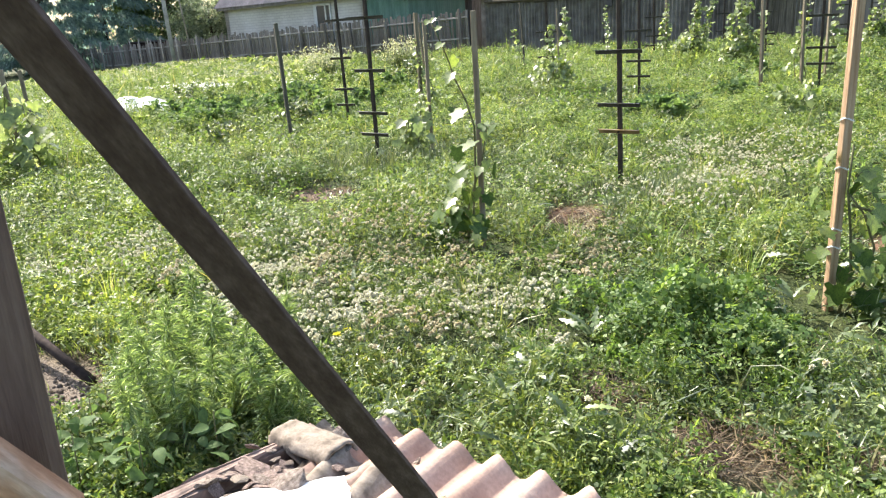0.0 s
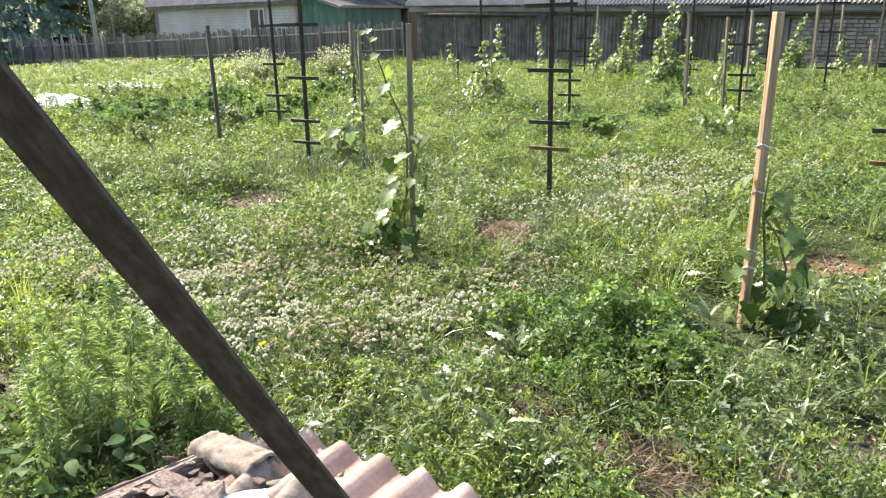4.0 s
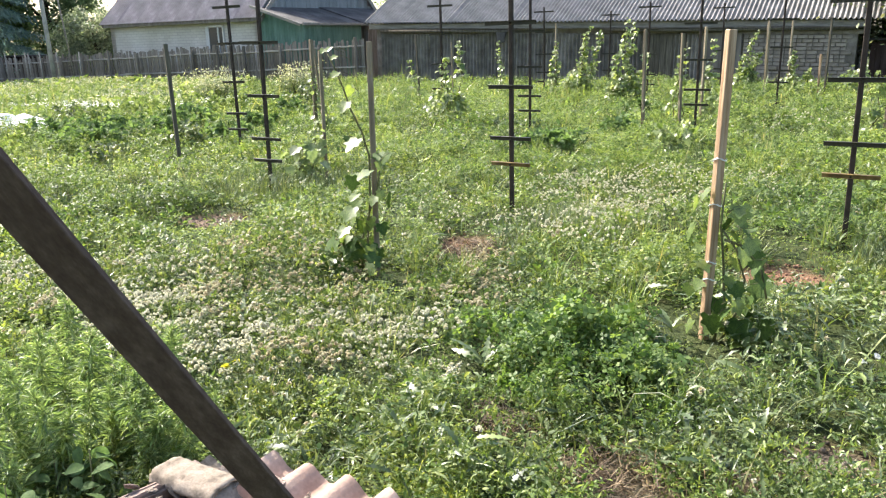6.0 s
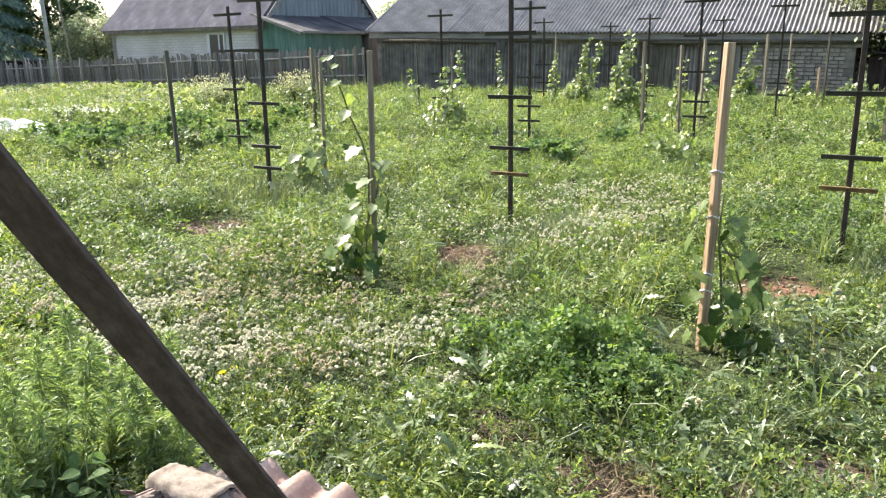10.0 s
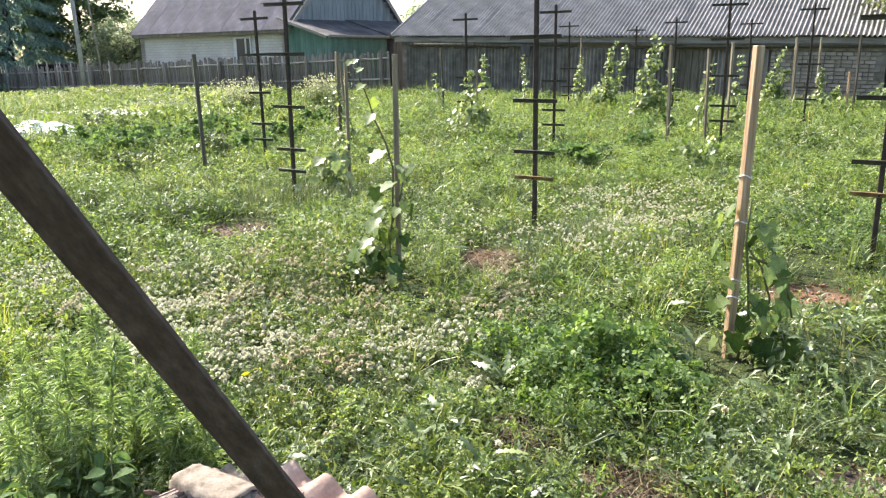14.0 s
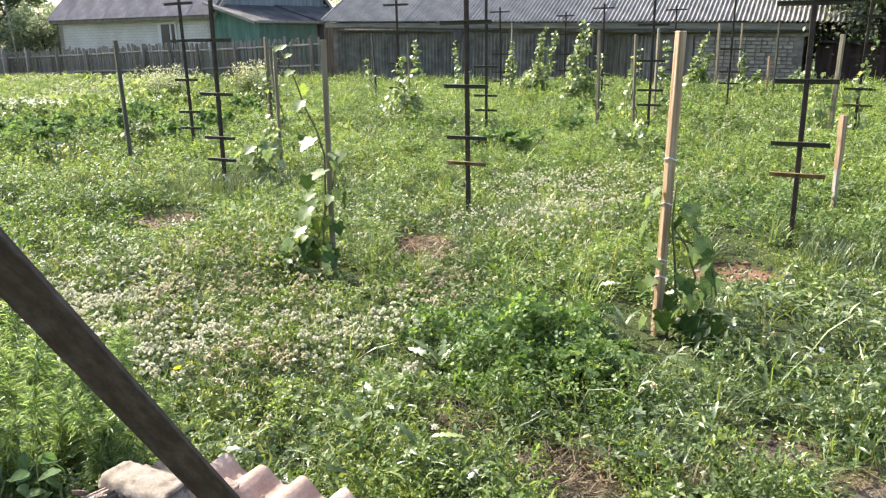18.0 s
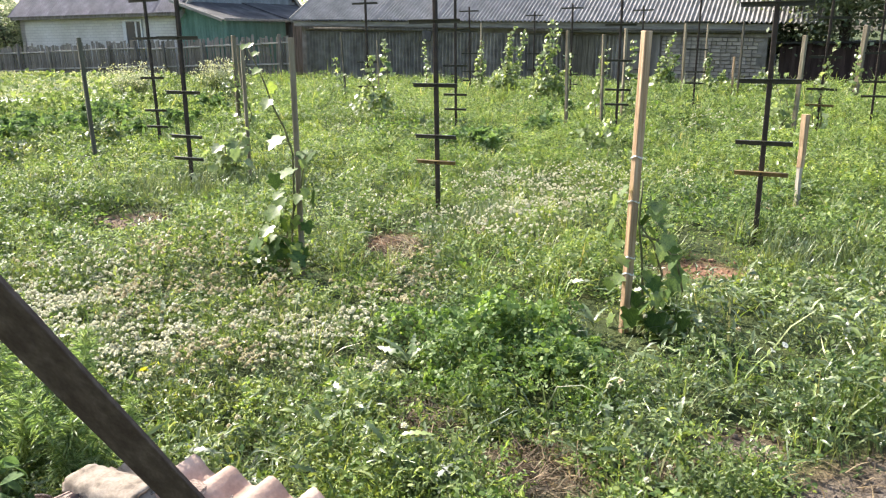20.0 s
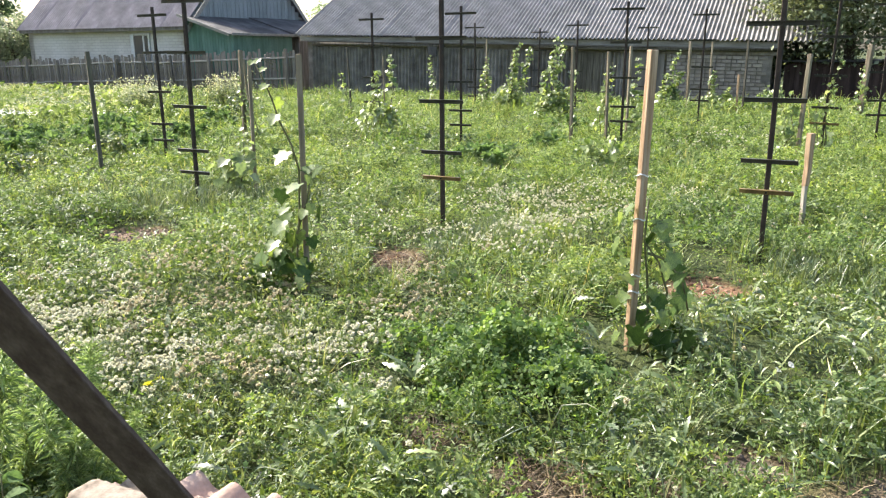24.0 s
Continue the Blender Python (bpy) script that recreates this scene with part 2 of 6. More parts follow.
def earth():
    m, nt, b = nodes("earth", 0.9, 0.15)
    big, mid, small = noise_tex(nt, 0.9, 4.0), noise_tex(nt, 7.0, 6.0), noise_tex(nt, 70.0, 4.0)
    soil = ramp(nt, mid, [(0.3, (0.12, 0.062, 0.038)), (0.5, (0.23, 0.125, 0.078)), (0.7, (0.34, 0.205, 0.135))])
    moss = ramp(nt, mid, [(0.3, (0.035, 0.05, 0.018)), (0.6, (0.07, 0.085, 0.03)), (0.8, (0.13, 0.11, 0.055))])
    c = nt.nodes.new("ShaderNodeVertexColor")
    c.layer_name = "bare"
    parts = nt.nodes.new("ShaderNodeSeparateColor")
    nt.links.new(c.outputs["Color"], parts.inputs[0])
    grey = ramp(nt, mid, [(0.3, (0.085, 0.066, 0.052)), (0.5, (0.165, 0.132, 0.105)), (0.7, (0.26, 0.215, 0.175))])
    soil = mixed(nt, "MIX", parts.outputs[1], soil, grey)
    col = mixed(nt, "MIX", parts.outputs[0], moss, soil)
    col = mixed(nt, "MULTIPLY", 0.7, col, ramp(nt, small, [(0.3, (0.55, 0.55, 0.55)), (0.65, (1.0, 1.0, 1.0))]))
    col = mixed(nt, "MULTIPLY", 0.5, col, ramp(nt, big, [(0.35, (0.7, 0.75, 0.7)), (0.65, (1.0, 1.0, 1.0))]))
    nt.links.new(col, b.inputs["Base Color"])
    relief(nt, b, small, 0.9, 0.02)
    return m


M_EARTH = earth()
M_BEAM = surface("dark rusty steel", (0.078, 0.050, 0.040), (0.098, 0.066, 0.053), (0.150, 0.107, 0.086), 110, 0.85, 0.15, 0.0, fine=420, stretch=(1, 1, 0.35), depth=0.3)
M_ROD = surface("dull dark iron", (0.030, 0.022, 0.019), (0.050, 0.037, 0.031), (0.085, 0.064, 0.053), 20, 0.9, 0.15, fine=90)
M_POSTWOOD = surface("grey weathered wood", (0.12, 0.077, 0.058), (0.18, 0.120, 0.092), (0.27, 0.195, 0.152), 5, 0.85, 0.2, stretch=(6, 6, 0.6), fine=50)
M_FRESH = surface("orange sawn wood", (0.30, 0.13, 0.06), (0.50, 0.28, 0.16), (0.70, 0.52, 0.40), 9, 0.75, 0.25, stretch=(1, 3, 3), fine=60)
M_STAKE = surface("yellowed stake wood", (0.20, 0.160, 0.105), (0.315, 0.258, 0.178), (0.43, 0.365, 0.27), 5, 0.8, 0.2, stretch=(7, 7, 0.5), fine=60, each=0.35)
M_STAKE_RED = surface("reddish stake wood", (0.27, 0.165, 0.092), (0.42, 0.285, 0.172), (0.58, 0.445, 0.305), 6, 0.75, 0.2, stretch=(9, 9, 0.35), fine=70)
M_STAKE_DARK = surface("green grey stake wood", (0.075, 0.066, 0.050), (0.125, 0.112, 0.085), (0.20, 0.18, 0.14), 5, 0.85, 0.2, stretch=(7, 7, 0.5), fine=60, each=0.3)
M_STEEL = surface("dark painted steel", (0.024, 0.016, 0.011), (0.036, 0.025, 0.018), (0.065, 0.045, 0.031), 9, 0.72, 0.3, 0.0, fine=90)
M_BAR = surface("green black painted angle", (0.024, 0.022, 0.013), (0.040, 0.035, 0.020), (0.070, 0.054, 0.029), 9, 0.5, 0.45, 0.0, fine=90, each=0.3)
# rust colour brightened to ochre for the sun on the bar
M_RUST_LIT = surface("sunlit rusty ochre angle", (0.10, 0.06, 0.02), (0.17, 0.105, 0.035), (0.28, 0.19, 0.065), 12, 0.55, 0.4, 0.1, fine=90)
M_BOARD = surface("old grey boards", (0.145, 0.125, 0.105), (0.235, 0.207, 0.178), (0.35, 0.315, 0.28), 3, 0.9, 0.15, stretch=(5, 5, 0.5), fine=30, each=0.45)
M_RAIL = surface("pale grey rail wood", (0.20, 0.185, 0.165), (0.30, 0.28, 0.25), (0.40, 0.38, 0.34), 3, 0.85, 0.2, stretch=(0.6, 5, 5), fine=30)
M_SLATE = surface("grey asbestos slate", (0.22, 0.211, 0.204), (0.29, 0.278, 0.269), (0.37, 0.356, 0.345), 2.2, 0.9, 0.1, fine=24, each=0.14)
M_SLATE_RED = surface("faded purple slate", (0.175, 0.15, 0.155), (0.25, 0.218, 0.228), (0.35, 0.315, 0.325), 1.5, 0.75, 0.25, fine=20, each=0.08)
M_SLATE_WALL = surface("dark stained wall slate", (0.135, 0.120, 0.104), (0.235, 0.212, 0.185), (0.35, 0.322, 0.285), 1.0, 0.85, 0.15, stretch=(2.5, 2.5, 0.3), fine=14, each=0.35)
M_TILE = surface("pinkish roof slate", (0.31, 0.20, 0.155), (0.44, 0.305, 0.24), (0.53, 0.40, 0.33), 5, 0.7, 0.3, fine=70, depth=0.5)
M_TILE_GREY = surface("mud grey slate", (0.13, 0.106, 0.084), (0.255, 0.213, 0.172), (0.32, 0.275, 0.230), 22, 0.95, 0.1, fine=110, depth=0.5)
M_RUBBLE = surface("muddy rubble", (0.12, 0.092, 0.074), (0.28, 0.228, 0.19), (0.42, 0.36, 0.31), 12, 0.95, 0.1, fine=60, depth=0.9, each=0.35)
M_CLOD_GREY = surface("grey brown soil", (0.085, 0.066, 0.052), (0.165, 0.132, 0.105), (0.26, 0.215, 0.175), 9, 0.95, 0.1, fine=80)
M_CLOD = surface("dry soil", (0.12, 0.066, 0.043), (0.225, 0.130, 0.086), (0.33, 0.21, 0.145), 9, 0.95, 0.1, fine=80)
M_SLAB = surface("broken pink brown slate", (0.10, 0.078, 0.066), (0.26, 0.195, 0.165), (0.42, 0.325, 0.28), 11, 0.9, 0.15, fine=70, depth=0.9)
M_PALEWOOD = surface("pale peeled wood", (0.33, 0.275, 0.215), (0.45, 0.39, 0.315), (0.58, 0.52, 0.44), 8, 0.75, 0.2, stretch=(6, 6, 0.7), fine=60)
M_SHEET = surface("white plastic sheet", (0.74, 0.75, 0.76), (0.80, 0.81, 0.82), (0.86, 0.86, 0.86), 5, 0.45, 0.5, fine=40)
M_BRICK = surface("white silicate brick", (0.24, 0.21, 0.175), (0.34, 0.30, 0.255), (0.46, 0.41, 0.355), 3, 0.9, 0.15, fine=40, each=0.4)
M_JOINT = surface("dark joint mortar", (0.105, 0.095, 0.082), (0.175, 0.158, 0.138), (0.26, 0.235, 0.207), 4, 0.95, 0.1, fine=50)
M_MORTAR = surface("grey mortar", (0.15, 0.13, 0.11), (0.21, 0.185, 0.155), (0.28, 0.25, 0.215), 6, 0.95, 0.1, fine=50)
M_GREENPAINT = surface("faded green paint", (0.085, 0.17, 0.13), (0.115, 0.215, 0.165), (0.16, 0.265, 0.21), 1.5, 0.7, 0.3, stretch=(3, 3, 0.6), fine=20, each=0.18)
M_BLUEPAINT = surface("blue grey gable boards", (0.20, 0.225, 0.235), (0.265, 0.295, 0.305), (0.335, 0.365, 0.375), 1.5, 0.75, 0.3, stretch=(3, 3, 0.5), fine=20, each=0.2)
M_DARKROOF = surface("dark felt roofing", (0.068, 0.063, 0.063), (0.105, 0.099, 0.098), (0.180, 0.170, 0.165), 1.5, 0.85, 0.2, fine=20, each=0.2)
M_WHITEPAINT = surface("white window paint", (0.46, 0.46, 0.44), (0.55, 0.55, 0.53), (0.63, 0.63, 0.61), 4, 0.5, 0.4, fine=30)
M_REDSHED = surface("dark red boards", (0.045, 0.030, 0.026), (0.078, 0.050, 0.043), (0.12, 0.08, 0.07), 2, 0.85, 0.2, stretch=(4, 4, 0.5), fine=25, each=0.35)
M_BARK = surface("bark", (0.05, 0.04, 0.032), (0.09, 0.072, 0.058), (0.15, 0.125, 0.10), 5, 0.95, 0.1, stretch=(3, 3, 0.7), fine=25)
M_STEM = surface("green brown stem", (0.07, 0.07, 0.03), (0.11, 0.11, 0.045), (0.17, 0.15, 0.07), 20, 0.7, 0.3, fine=80)
M_CONCRETE = surface("pale concrete", (0.30, 0.30, 0.285), (0.40, 0.40, 0.38), (0.50, 0.50, 0.48), 3, 0.9, 0.2, fine=30)


def house_wall():
    """White brick courses too fine to lay singly at this distance."""
    m, nt, b = nodes("white brick courses", 0.85, 0.2)
    c = nt.nodes.new("ShaderNodeTexCoord")
    mp = nt.nodes.new("ShaderNodeMapping")
    mp.inputs["Rotation"].default_value = (radians(90), 0, 0)
    t = nt.nodes.new("ShaderNodeTexBrick")
    for key, value in (("Scale", 1.0), ("Mortar Size", 0.012), ("Brick Width", 0.30), ("Row Height", 0.105), ("Mortar Smooth", 0.2), ("Bias", 0.0)):
        t.inputs[key].default_value = value
    t.inputs["Color1"].default_value = (0.52, 0.495, 0.45, 1)
    t.inputs["Color2"].default_value = (0.575, 0.55, 0.505, 1)
    t.inputs["Mortar"].default_value = (0.44, 0.42, 0.39, 1)
    nt.links.new(c.outputs["Object"], mp.inputs[0])
    nt.links.new(mp.outputs[0], t.inputs["Vector"])
    stain = ramp(nt, noise_tex(nt, 0.8, 5.0), [(0.3, (0.78, 0.76, 0.72)), (0.65, (1.0, 1.0, 1.0))])
    nt.links.new(mixed(nt, "MULTIPLY", 1.0, t.outputs["Color"], stain), b.inputs["Base Color"])
    relief(nt, b, t.outputs["Fac"], -0.5, 0.01)
    return m


M_HOUSEWALL = house_wall()


def pane_glass():
    m, _, b = nodes("window glass", 0.06, 0.6)
    b.inputs["Base Color"].default_value = (0.035, 0.045, 0.05, 1)
    return m


M_GLASS = pane_glass()


# ---- mesh helpers ----
def finish(bm, name, material, smooth_faces=False):
    me = bpy.data.meshes.new(name)
    for f in bm.faces:
        f.smooth = smooth_faces
    bm.to_mesh(me)
    bm.free()
    me.materials.append(material)
    return me


def part(name, bm, material, parent, label="", rounded=False):
    ob = new(name, finish(bm, name, material, rounded))
    ob.parent = parent
    return tagged(ob, label)


def share(name, me, parent, m):
    """One more piece on a mesh that it shares with others."""
    ob = new(name, me)
    ob.parent = parent
    ob.matrix_local = m
    return ob


def thing(name, place, label, category, group="", kind="", turn=0.0):
    ob = new(name)
    ob.empty_display_size = 0.1
    ob.matrix_world = pose(*place, 0, 0, turn)
    return tagged(ob, label, category, group, kind)


def block(sx, sy, sz, x=0, y=0, z=0, bevel=0.0, bm=None, turn=None):
    """A bevelled block whose foot is centred on x, y, z."""
    bm = bm or bmesh.new()
    m = Matrix.Translation((x, y, z + sz / 2)) @ (turn or Matrix()) @ Matrix.Diagonal((sx, sy, sz, 1))
    made = bmesh.ops.create_cube(bm, size=1.0, matrix=m)
    if bevel:
        edges = list({e for v in made["verts"] for e in v.link_edges})
        bmesh.ops.bevel(bm, geom=edges, offset=bevel, segments=1, affect="EDGES")
    return bm


def tube(points, radii, sides=6, bm=None):
    """A tapered tube along points."""
    bm = bm or bmesh.new()
    rings = []
    for i, p in enumerate(points):
        p = Vector(p)
        way = (Vector(points[min(i + 1, len(points) - 1)]) - Vector(points[max(i - 1, 0)])).normalized()
        side = way.orthogonal().normalized()
        up = way.cross(side)
        r = radii[i] if hasattr(radii, "__len__") else radii
        rings.append([bm.verts.new(p + (side * math.cos(a) + up * math.sin(a)) * r)
                      for a in (2 * math.pi * k / sides for k in range(sides))])
    for a, b in zip(rings, rings[1:]):
        for k in range(sides):
            bm.faces.new((a[k], a[(k + 1) % sides], b[(k + 1) % sides], b[k]))
    bm.faces.new(rings[0][::-1])
    bm.faces.new(rings[-1])
    return bm


def waved(width, length, pitch=0.15, height=0.026, thick=0.007, per=6, phase=0.0, wobble=0.0):
    """A corrugated sheet: waves across x, length along y, with thickness."""
    bm = bmesh.new()
    n = max(4, int(width / pitch * per))
    rows = 2 if not wobble else 6
    grid = {}
    for side in (0, 1):
        for j in range(rows):
            for i in range(n + 1):
                x, y = width * i / n, length * j / (rows - 1)
                if wobble and j in (0, rows - 1):
                    y += (noise.noise(Vector((x * 9, j * 3.1, 0.4))) * wobble) + (noise.noise(Vector((x * 30, j * 3.1, 1.4))) * wobble * 0.4)
                z = height * math.cos(2 * math.pi * x / pitch + phase) - side * thick
                grid[side, j, i] = bm.verts.new((x, y, z))
    for j in range(rows - 1):
        for i in range(n):
            bm.faces.new((grid[0, j, i], grid[0, j, i + 1], grid[0, j + 1, i + 1], grid[0, j + 1, i]))
            bm.faces.new((grid[1, j, i], grid[1, j + 1, i], grid[1, j + 1, i + 1], grid[1, j, i + 1]))
    def strip(a, b):
        """A narrow edge face strip on places of its own, so that it stays sharp."""
        a, b = [bm.verts.new(v.co) for v in a], [bm.verts.new(v.co) for v in b]
        for k in range(len(a) - 1):
            bm.faces.new((a[k], b[k], b[k + 1], a[k + 1]))
    for j in (0, rows - 1):
        strip([grid[0, j, i] for i in range(n + 1)], [grid[1, j, i] for i in range(n + 1)])
    for i in (0, n):
        strip([grid[0, j, i] for j in range(rows)], [grid[1, j, i] for j in range(rows)])
    return bm


def mesh_of(name, V, F, material):
    """A mesh straight from arrays of places and triangles."""
    me = bpy.data.meshes.new(name)
    V, F = np.ascontiguousarray(V, np.float32), np.ascontiguousarray(F, np.int32)
    me.vertices.add(len(V))
    me.vertices.foreach_set("co", V.ravel())
    me.loops.add(F.size)
    me.loops.foreach_set("vertex_index", F.ravel())
    me.polygons.add(len(F))
    me.polygons.foreach_set("loop_start", np.arange(0, F.size, 3, dtype=np.int32))
    me.update(calc_edges=True)
    me.materials.append(material)
    return me


# leaf shapes: x across, y along, z up; then their triangles
LEAF = (np.array([(0, 0, 0), (-.5, .5, .10), (.5, .5, .10), (0, 1, 0)], float), np.array([(0, 2, 3), (0, 3, 1)]))
BLADE = (np.array([(-.5, 0, 0), (.5, 0, 0), (-.4, .55, .04), (.4, .55, .04), (0, 1, -.12)], float),
         np.array([(0, 1, 3), (0, 3, 2), (2, 3, 4)]))
LANCE = (np.array([(0, 0, 0), (-.3, .32, .12), (0, .35, .07), (.3, .32, .12), (-.5, .68, .10), (0, .7, .05), (.5, .68, .10), (0, 1, -.10)], float),
         np.array([(0, 3, 2), (0, 2, 1), (2, 3, 6), (2, 6, 5), (1, 2, 5), (1, 5, 4), (5, 6, 7), (5, 7, 4)]))


OVAL = (np.array([(0, 0, 0), (-.40, .30, .09), (.40, .30, .09), (-.42, .64, .08), (.42, .64, .08), (0, 1, -.06)], float),
        np.array([(0, 2, 1), (1, 2, 4), (1, 4, 3), (3, 4, 5)]))


def three_leaf(leaflet):
    """Three leaflets of one outline round a point."""
    V, F = [], []
    out, faces = leaflet
    for k, a in enumerate((0.0, 2.1, -2.1)):
        c, s = math.cos(a), math.sin(a)
        V += [(x * c + y * s, -x * s + y * c, z) for x, y, z in out]
        F += [tuple(i + len(out) * k for i in f) for f in faces]
    return np.array(V, float), np.array(F)


CLOVER_NEAR = three_leaf(([(0, .05, 0), (-.30, .42, .05), (.30, .42, .05), (-.31, .78, .07), (.31, .78, .07), (0, .93, .02)], [(0, 2, 1), (1, 2, 4), (1, 4, 3), (3, 4, 5)]))
CLOVER = three_leaf(([(0, 0.06, 0), (-.33, .62, .06), (.33, .62, .06), (0, 1, .0)], [(0, 2, 3), (0, 3, 1)]))


def palm_leaf():
    """A lobed vine leaf, folded a little at the midrib."""
    out = [(0, 0.02), (.24, -.12), (.5, .05), (.40, .30), (.60, .52), (.30, .60), (.22, .80), (0, 1.0),
           (-.22, .80), (-.30, .60), (-.60, .52), (-.40, .30), (-.5, .05), (-.24, -.12)]
    V = [(0, .38, 0)] + [(x, y, .16 * abs(x) - .10 * (y - .3) ** 2) for x, y in out]
    n = len(out)
    return np.array(V, float), np.array([(0, 1 + (k + 1) % n, 1 + k) for k in range(n)])


PALM = palm_leaf()


def spread(P, length, width, yaw, pitch, roll, shape):
    """Copies of a leaf shape at places P, turned and sized one by one, as one set of places and triangles."""
    T, F = shape
    n = len(P)
    length, width, yaw, pitch, roll = (np.broadcast_to(np.asarray(a, float), n) for a in (length, width, yaw, pitch, roll))
    cy, sy, cp, sp = np.cos(yaw), np.sin(yaw), np.cos(pitch), np.sin(pitch)
    L = np.stack([sy * cp, cy * cp, sp], 1)
    S0 = np.stack([cy, -sy, np.zeros(n)], 1)
    N0 = np.cross(S0, L)
    cr, sr = np.cos(roll)[:, None], np.sin(roll)[:, None]
    S, N = S0 * cr + N0 * sr, N0 * cr - S0 * sr
    V = (P[:, None, :] + T[None, :, 0, None] * (S * width[:, None])[:, None, :]
         + T[None, :, 1, None] * (L * length[:, None])[:, None, :] + T[None, :, 2, None] * (N * length[:, None])[:, None, :])
    Fs = F[None] + (np.arange(n) * len(T))[:, None, None]
    return V.reshape(-1, 3), Fs.reshape(-1, 3)


def join(pieces):
    V, F, base = [], [], 0
    for v, f in pieces:
        V.append(v)
        F.append(f + base)
        base += len(v)
    return np.concatenate(V), np.concatenate(F)


def sprig():
    """A small herb shoot: narrow leaves set round a thin stem, each turned its own way."""
    pieces = []
    for k in range(9):
        y = 0.10 + 0.095 * k
        length = 0.40 - 0.22 * y + 0.05 * math.sin(5.0 * k)
        yaw, pitch = 2.4 * k, 0.75 * math.cos(1.9 * k)
        P = np.array([[0.04 * math.sin(3 * y), y, 0.12 * y - 0.20 * y * y]])
        pieces.append(spread(P, length, length * 0.36, yaw if abs(math.cos(yaw)) > 0.3 else yaw + 0.6, pitch, 1.1 * math.sin(2.7 * k), LEAF))
    return join(pieces)


SPRIG = sprig()


# ---- the ground: one sheet to the horizon ----
def build_ground():
    def steps(near, far, fine):
        a = list(np.arange(-near[0], near[1] + 1e-6, fine))
        step, x = fine, near[1]
        right = []
        while x < far:
            step *= 1.35
            x += step
            right.append(x)
        step, x = fine, -near[0]
        left = []
        while x > -far:
            step *= 1.35
            x -= step
            left.append(x)
        return np.array(left[::-1] + a + right)
    xs, ys = steps((8, 10), 900, 0.10), steps((1, 16), 900, 0.10)
    X, Y = np.meshgrid(xs, ys)
    Z = ground_z(X, Y)
    V = np.stack([X, Y, Z], -1).reshape(-1, 3)
    ny, nx = X.shape
    i = (np.arange(ny - 1)[:, None] * nx + np.arange(nx - 1)[None]).ravel()
    F = np.concatenate([np.stack([i, i + 1, i + nx + 1], 1), np.stack([i, i + nx + 1, i + nx], 1)])
    me = mesh_of("ground", V, F, M_EARTH)
    c = np.clip(np.maximum(bare(X, Y), 0.55 * dry(X, Y)), 0, 1).ravel()
    layer = me.color_attributes.new("bare", "FLOAT_COLOR", "POINT")
    layer.data.foreach_set("color", np.stack([c, np.maximum(np.max([0.6 * bump(X, Y, *SOIL[0])] + [bump(X, Y, *s) for s in SOIL[3:]], axis=0), dry(X, Y)).ravel(), c, np.ones_like(c)], 1).astype(np.float32).ravel())
    tagged(new("ground", me), "uneven garden earth with bare reddish soil patches", "ground", kind="structure")


build_ground()

# ---- the barn ----
BARN_U, BARN_V, BARN_LEN = -16.2, 23.0, 15.2


